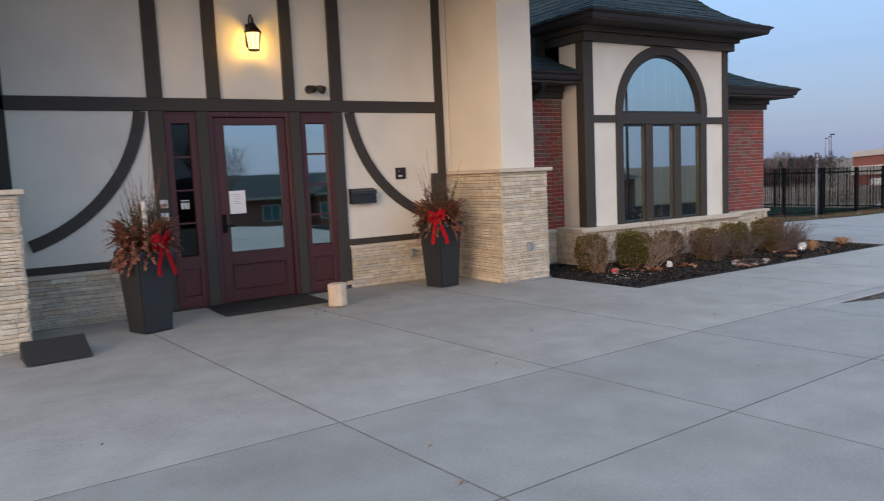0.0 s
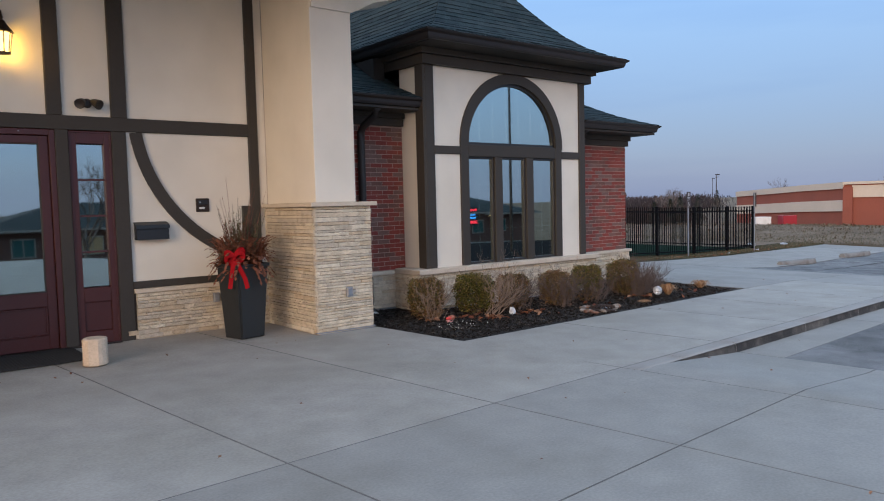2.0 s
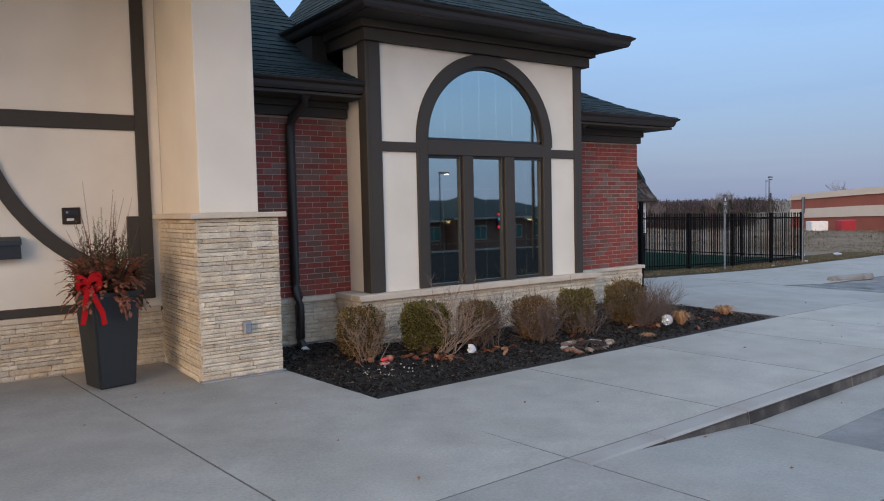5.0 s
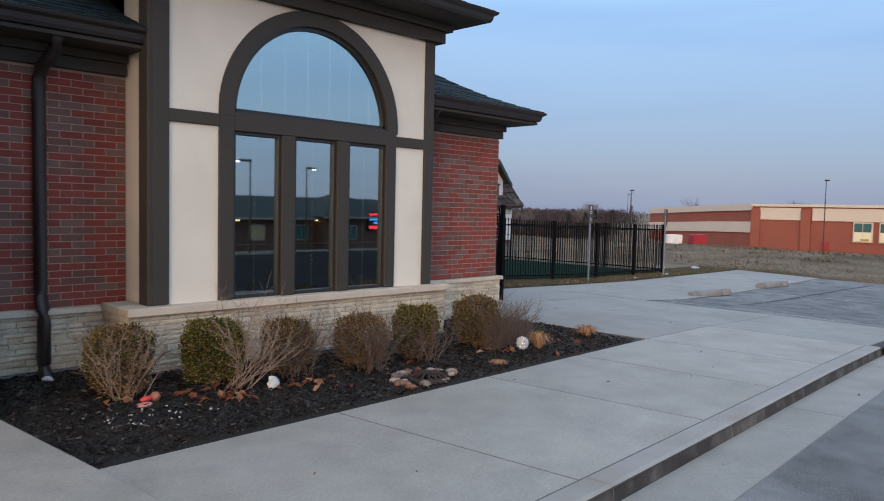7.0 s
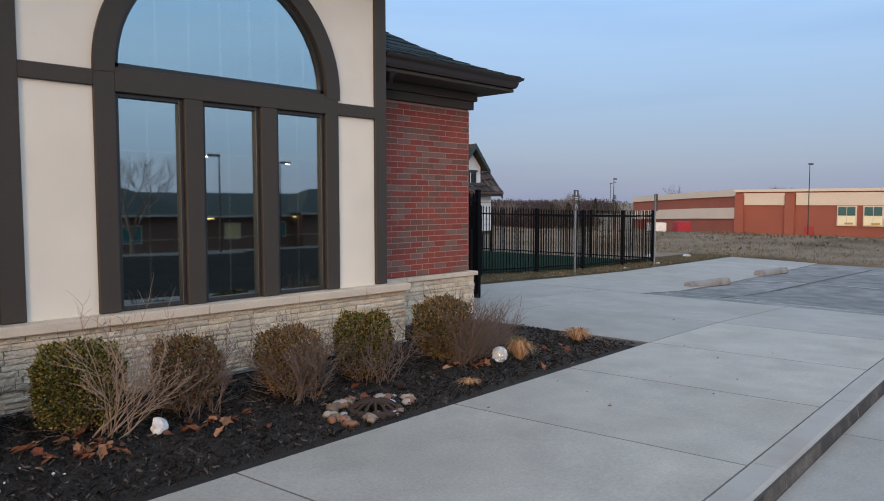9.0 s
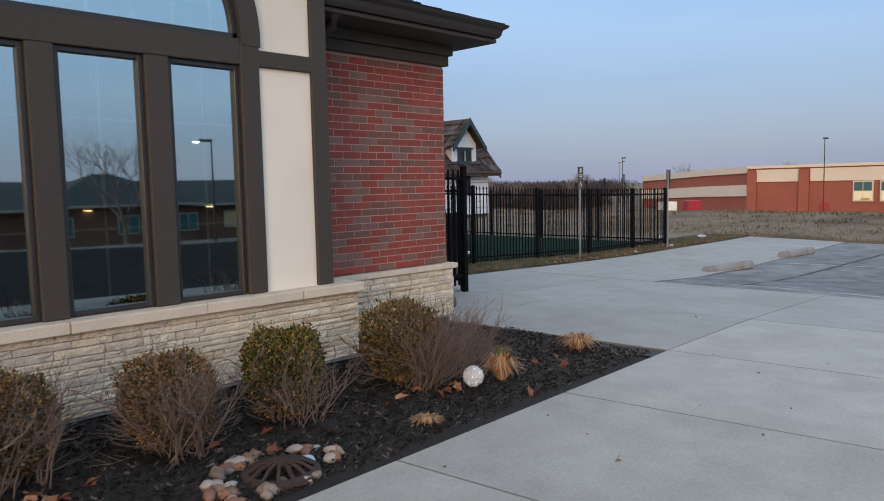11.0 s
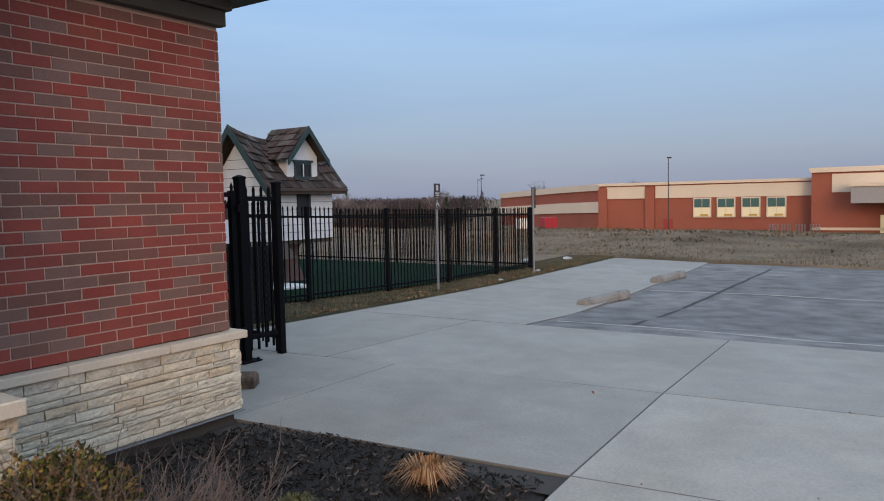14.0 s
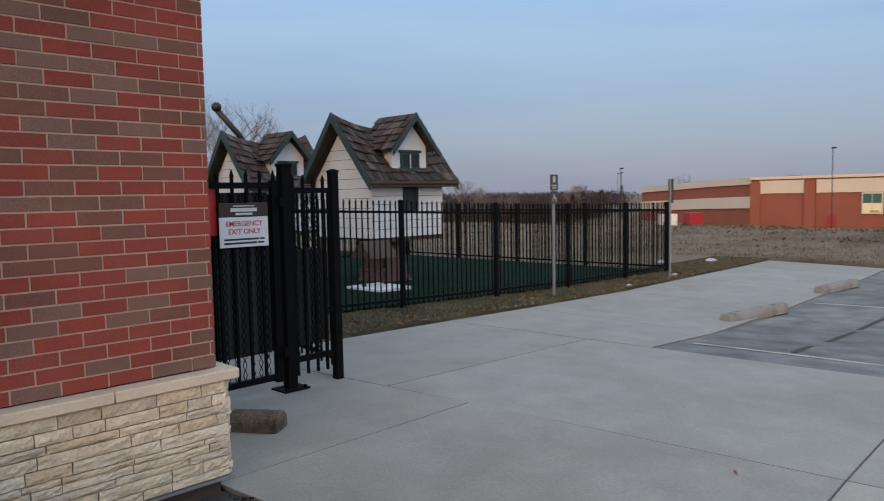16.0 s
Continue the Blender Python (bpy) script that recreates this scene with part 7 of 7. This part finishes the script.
for y in (8.5, 10.0, 11.5, 12.8):
    c = thing("cart_rack", "row of steel shopping carts by the store entrance", "carts", (103.5, y + 7.5, -3.25), 0, "shopping carts")
    bm = bmesh.new()
    for k in range(4):
        for z in (0.3, 0.6, 0.95):
            tube(bm, [(0, -0.5 + 0.3 * k, z), (0.7, -0.5 + 0.3 * k, z)], 0.03, 4)
        tube(bm, [(0, -0.5 + 0.3 * k, 0), (0, -0.5 + 0.3 * k, 1.0)], 0.03, 4)
        tube(bm, [(0.7, -0.5 + 0.3 * k, 0), (0.7, -0.5 + 0.3 * k, 1.0)], 0.03, 4)
    part("frame", bm, GALV, c)


def light_pole(x, y, z0, z1, arm, lit=False):
    p = thing("street_lamp", "tall thin dark parking lot light pole", "street lamp", (x, y, z0), 0, "parking lot light poles")
    h = z1 - z0
    bm = bmesh.new()
    r = 0.07 if not lit else 0.07
    tube(bm, [(0, 0, 0), (0, 0, h)], r, 8, True, r * 0.6)
    part("pole", bm, METAL_DARK, p)
    bm = bmesh.new()
    box(bm, min(0, arm), max(0, arm), -0.18, 0.18, h - 0.02, h + 0.13, 0.02)
    hd = part("lamp_head", bm, METAL_DARK, p)
    if lit:
        solid("lens", glow_material("lamp_lens", (1.0, 0.95, 0.85), 14.0), [(arm - 0.25, arm, -0.12, 0.12, h - 0.05, h - 0.022)], hd, "lit white lamp lens")


for x, y, z1, arm in ((95, 30.0, 5.6, 0.7), (98, 56.5, 4.6, 0.6), (150, 88, 5.5, 0.6), (165, 96, 6.2, 0.8), (120, 78, 2.5, 0.5)):
    light_pole(x, y, -3.3, z1, arm)
light_pole(23.6, -4.7, -0.9, 8.4, 0.7)
for x, y, arm in ((30, -26, -0.8), (37, -30, 0.8), (16, -24, 0.8)):
    light_pole(x, y, -1.6, 4.2, arm, True)

# ---- trees ----
BARK = material("grey_bark", (0.14, 0.115, 0.10), 0.9, var=0.25, scale=3, fine=20, bump=0.5)


def grow(bm, rng, p, d, length, radius, depth):
    pts = [p.copy()]
    for i in range(3):
        d = (d + Vector((rng.uniform(-0.22, 0.22), rng.uniform(-0.22, 0.22), rng.uniform(-0.05, 0.12)))).normalized()
        p = p + d * length / 3
        pts.append(p.copy())
    tube(bm, pts, radius, 5 if depth > 3 else 3, False, radius * 0.6)
    if depth:
        for k in range(rng.choice((2, 3, 3))):
            side = (d + Vector((rng.uniform(-0.85, 0.85), rng.uniform(-0.85, 0.85), rng.uniform(-0.1, 0.55)))).normalized()
            grow(bm, rng, pts[rng.choice((2, 3, 3))], side, length * rng.uniform(0.6, 0.82), radius * 0.6, depth - 1)


def bare_tree(x, y, z, height, seed, label):
    rng = random.Random(seed)
    t = thing("tree", label, "tree", (x, y, z), 0, "bare winter trees")
    bm = bmesh.new()
    tube(bm, [(0, 0, -0.3), (0.05, 0, height * 0.12), (0, 0.05, height * 0.28)], height * 0.022, 8, False, height * 0.016)
    part("trunk", bm, BARK, t)
    bm = bmesh.new()
    for k in range(5):
        a = 2 * math.pi * k / 5 + rng.uniform(-0.4, 0.4)
        grow(bm, rng, Vector((0, 0, height * rng.uniform(0.16, 0.28))), Vector((math.cos(a) * 0.6, math.sin(a) * 0.6, 1)).normalized(), height * 0.25, height * 0.011, 5)
    part("crown", bm, BARK, t, kind="stuff")


bare_tree(47, 66, -1.3, 12.5, 1, "tall bare deciduous tree beyond the playground")
bare_tree(41, 64, -1.0, 10.5, 2, "bare deciduous tree beyond the playground")
for i, (x, y, h) in enumerate(((78, 66, 6.5), (84, 69, 5.2), (90, 70, 4.6), (80, 75, 6.0), (97, 74, 4.4))):
    bare_tree(x, y, -2.6, h, 10 + i, "small bare tree in the far hedgerow")
for i, (x, y, h) in enumerate(((175, 60, 9.5), (180, 64, 9.0), (172, 84, 8.6), (150, 100, 7.0), (165, 108, 8))):
    bare_tree(x, y, -3.3, h, 30 + i, "bare tree behind the store")
bare_tree(28, -34, -2.6, 8.5, 41, "bare tree across the lane")
bare_tree(15, -38, -2.8, 8.6, 42, "bare tree across the lane")

CONIFER = choice_material("dark_conifer", [(0.030, 0.042, 0.026), (0.042, 0.052, 0.030), (0.024, 0.032, 0.022)], 0.9, island=True)
for i, (x, y, h) in enumerate(((95, 62, 4.6), (99, 63, 5.0), (103, 62.5, 5.2), (91, 62, 4.2), (128, 74, 6.0))):
    rng = random.Random(60 + i)
    t = thing("tree", "dark evergreen conifer in the far hedgerow", "tree", (x, y, -3.2), 0, "evergreens in the hedgerow")
    bm = bmesh.new()
    tube(bm, [(0, 0, 0), (0, 0, h * 0.9)], 0.14, 6, False, 0.03)
    part("trunk", bm, BARK, t)
    bm = bmesh.new()
    for k in range(900):
        f = rng.uniform(0.08, 1.0)
        a = rng.uniform(0, 2 * math.pi)
        r = h * 0.26 * (1 - f) * rng.uniform(0.5, 1.1) * (1 + 0.25 * math.sin(f * 40))
        leaf_quad(bm, Vector((r * math.cos(a), r * math.sin(a), h * f)), Vector((math.cos(a), math.sin(a), rng.uniform(-0.6, 0.3))) * rng.uniform(0.2, 0.45), 0.07)
    part("crown", bm, CONIFER, t, kind="stuff")

rng = random.Random(77)
bm = bmesh.new()
for k in range(30000):
    f = rng.random()
    x, y = 60 + 68 * f + rng.uniform(-3, 3), 66 + 14 * f + rng.uniform(-3, 3)
    hump = 1.2 + 0.8 * noise.noise((f * 14, 0, 0)) + 0.5 * noise.noise((f * 45, 1, 0))
    z = -3.1 + rng.random() ** 1.3 * 2.1 * max(0.4, hump) * (0.75 + 0.25 * f)
    leaf_quad(bm, Vector((x, y, z)), Vector((rng.uniform(-0.5, 0.5), rng.uniform(-0.3, 0.3), rng.uniform(0.3, 0.9))), rng.uniform(0.02, 0.06))
BRUSH = choice_material("winter_brush", [(0.056, 0.041, 0.036), (0.081, 0.060, 0.050), (0.044, 0.036, 0.033), (0.094, 0.060, 0.053)], 0.95, island=True)
tagged(part("far_brush", bm, BRUSH, None, "far brown hedgerow of leafless brush", kind="stuff"), category="brush")

rng = random.Random(79)
bm = bmesh.new()
for k in range(42000):
    f = rng.random()
    x, y = 30 + 240 * f + rng.uniform(-8, 8), 150 + 10 * f + rng.uniform(-8, 8)
    hump = 1.0 + 0.32 * noise.noise((f * 26, 7, 0)) + 0.22 * noise.noise((f * 90, 3, 0))
    z = -3.4 + rng.random() ** 1.1 * 4.7 * max(0.6, hump)
    leaf_quad(bm, Vector((x, y, z)), Vector((rng.uniform(-0.5, 0.5), rng.uniform(-0.3, 0.3), rng.uniform(0.5, 1.5))), rng.uniform(0.05, 0.13))
HAZY_WOODS = choice_material("distant_bare_woods", [(0.06, 0.047, 0.048), (0.075, 0.058, 0.06), (0.048, 0.040, 0.042)], 0.95, island=True)
tagged(part("far_woods", bm, HAZY_WOODS, None, "distant line of bare purple-brown woods", kind="stuff"), category="woods")

# dry field grass near the lot and on the verge
rng = random.Random(78)
bm = bmesh.new()
for k in range(30000):
    if k % 2:
        x = rng.uniform(16.4, 32.5)
        y = paving_edge(x) + 0.03 + rng.random() ** 1.4 * 1.3
    else:
        x, y = 32.6 + rng.random() ** 1.5 * 20, rng.uniform(-4, 24)
    z = ground_z(x, y) + 0.03 if k % 2 else terrain_z(x, y)
    s = 1.0 if k % 2 else 2.2
    a = rng.uniform(0, 2 * math.pi)
    leaf_quad(bm, Vector((x, y, z - 0.005)), Vector((math.cos(a) * 0.03 * s, math.sin(a) * 0.03 * s, rng.uniform(0.015, 0.05) * s)), 0.005 * s)
BLADES = choice_material("winter_blades", [(0.12, 0.09, 0.05), (0.085, 0.08, 0.034), (0.18, 0.135, 0.08), (0.065, 0.07, 0.028), (0.20, 0.15, 0.095)], 0.9, bump=0.1, island=True)
tagged(part("grass", bm, BLADES, None, "sparse dry winter grass blades", kind="stuff"), category="grass")
DRY_BLADES = choice_material("dry_tussock_blades", [(0.165, 0.125, 0.086), (0.14, 0.106, 0.072), (0.19, 0.148, 0.104), (0.12, 0.09, 0.06)], 0.95, bump=0.1, island=True)
bm = bmesh.new()
for k in range(16000):
    x, y = rng.gauss(46.5, 4.5), rng.uniform(-30, 45)
    clump = noise.noise((x * 0.5, y * 0.35, 2))
    if clump < -0.05 or x < 35:
        continue
    a = rng.uniform(0, 2 * math.pi)
    leaf_quad(bm, Vector((x, y, terrain_z(x, y) - 0.02)), Vector((math.cos(a) * 0.12, math.sin(a) * 0.12, rng.uniform(0.04, 0.08) + 0.2 * clump)), rng.uniform(0.02, 0.05))
tagged(part("field_tussock", bm, DRY_BLADES, None, "rough dry tussocks on the field bank", kind="stuff"), category="grass")
bm = bmesh.new()
for k in range(110):
    x = rng.uniform(16.5, 30)
    y = paving_edge(x) + rng.random() ** 2 * 0.9
    oak_leaf(bm, rng, x, y, ground_z(x, y) + 0.05, rng.uniform(0.02, 0.05))
tagged(part("verge_leaves", bm, OAK, None, "brown leaves along the grass edge", kind="stuff"), category="leaves")
LITTER = material("grey_litter", (0.40, 0.42, 0.45), 0.7, var=0.2, scale=10)
for x, y, s, label in ((30.7, 14.0, 0.12, "crumpled white litter on the grass"), (26.9, 13.1, 0.06, "small white litter by the pavement"), (29.3, 14.6, 0.14, "flat pale blue litter on the grass"), (24.6, 12.85, 0.05, "small white litter by the pavement")):
    ob = crumple("litter", label, "litter", (x, y), (s * 1.6, s, s * 0.5), LITTER, int(x * 7))
    ob.location.z = ground_z(x, y) + 0.03 + s * 0.35

# ---- across the lane, behind the camera: seen in the window glass ----
south = thing("brick_office", "low brick office building under dark hip roofs", "building", (40, -56, -2.95))
OFFICE_BRICK = material("office_brick", (0.115, 0.062, 0.048), 0.9, var=0.2, scale=0.5, fine=6)
OFFICE_TRIM = material("office_pale_trim", (0.30, 0.27, 0.24), 0.8)


def hip_block(x0, x1, y0, y1, eave, ridge, run):
    """A brick wing of the office with its own hip roof and a pale fascia."""
    wall = solid("wall", OFFICE_BRICK, [(x0, x1, y0, y1, -1.2, eave)], south)
    o = 0.7
    bm = bmesh.new()
    lo = [bm.verts.new(v) for v in ((x0 - o, y1 + o, eave), (x1 + o, y1 + o, eave), (x1 + o, y0 - o, eave), (x0 - o, y0 - o, eave))]
    m = (y0 + y1) / 2
    hi = [bm.verts.new(v) for v in ((x0 + run, m, ridge), (x1 - run, m, ridge))]
    for f in ((lo[0], lo[1], hi[1], hi[0]), (lo[1], lo[2], hi[1]), (lo[2], lo[3], hi[0], hi[1]), (lo[3], lo[0], hi[0]), lo):
        bm.faces.new(f)
    part("roof", bm, SHINGLE_BACK, south)
    solid("fascia", OFFICE_TRIM, [(x0 - o, x1 + o, y1 + o, y1 + o + 0.06, eave - 0.16, eave + 0.02)], south)
    return wall


hip_block(-30, 32, -6, 6, 3.1, 5.4, 7)
hip_block(-12, 0, -2, 7.6, 3.3, 6.0, 5.2)
hip_block(12, 22, -2, 7.6, 3.3, 5.9, 4.4)
DIM_PANE = glow_material("dim_lit_pane", (0.30, 0.22, 0.12), 0.15)
WARM_LAMP = glow_material("warm_soffit_lamp", (1.0, 0.62, 0.26), 5.0)
for k in range(11):
    x = -27 + k * 5.3
    front = 7.6 if -12 < x < 0 or 12 < x < 22 else 6.0
    w = solid("window", OFFICE_TRIM, [(x - 0.9, x + 0.9, front, front + 0.08, 0.8, 2.4)], south)
    solid("pane", DIM_PANE if k in (1, 6) else FAR_GLASS, [(x - 0.8, x - 0.04, front + 0.08, front + 0.1, 0.9, 2.3), (x + 0.04, x + 0.8, front + 0.08, front + 0.1, 0.9, 2.3)], w)
    if k % 2:
        solid("soffit_lamp", WARM_LAMP, [(x + 1.7, x + 2.2, front + 0.2, front + 0.55, 2.86, 2.92)], south, "lit warm lamp under the eaves")
bm = bmesh.new()
prev = None
for i in range(34):
    x = 12 + 1.5 * i
    ring = [bm.verts.new((x, y, road_z(x, y) + z)) for y, z in ((-32.0, -0.15), (-32.0, 0.13), (-32.35, 0.14), (-32.35, -0.15))]
    if prev:
        for k in range(4):
            bm.faces.new((prev[k], prev[(k + 1) % 4], ring[(k + 1) % 4], ring[k]))
    prev = ring
tagged(part("kerb_south", bm, KERB, None, "pale concrete kerb on the lot across the lane", kind="structure"), category="kerb")
led = thing("led_sign", "glowing red and blue light sign on the office", "sign", (59.1, -48.15, -1.0))
LED_RED, LED_BLUE = glow_material("led_red", (1.0, 0.04, 0.06), 1.7), glow_material("led_blue", (0.1, 0.4, 1.0), 1.7)
solid("housing", PLASTIC_BLACK, [(-1.35, 1.35, -0.25, 0.0, -0.1, 1.95)], led)
solid("led_bars", LED_RED, [(-1.25, 1.25, 0.0, 0.04, 1.45, 1.78), (-1.25, 1.25, 0.0, 0.04, 0.05, 0.38)], led)
solid("led_text_bar", LED_BLUE, [(-1.2, 1.0, 0.0, 0.04, 1.0, 1.2), (-0.6, 1.1, 0.0, 0.04, 0.62, 0.82)], led)
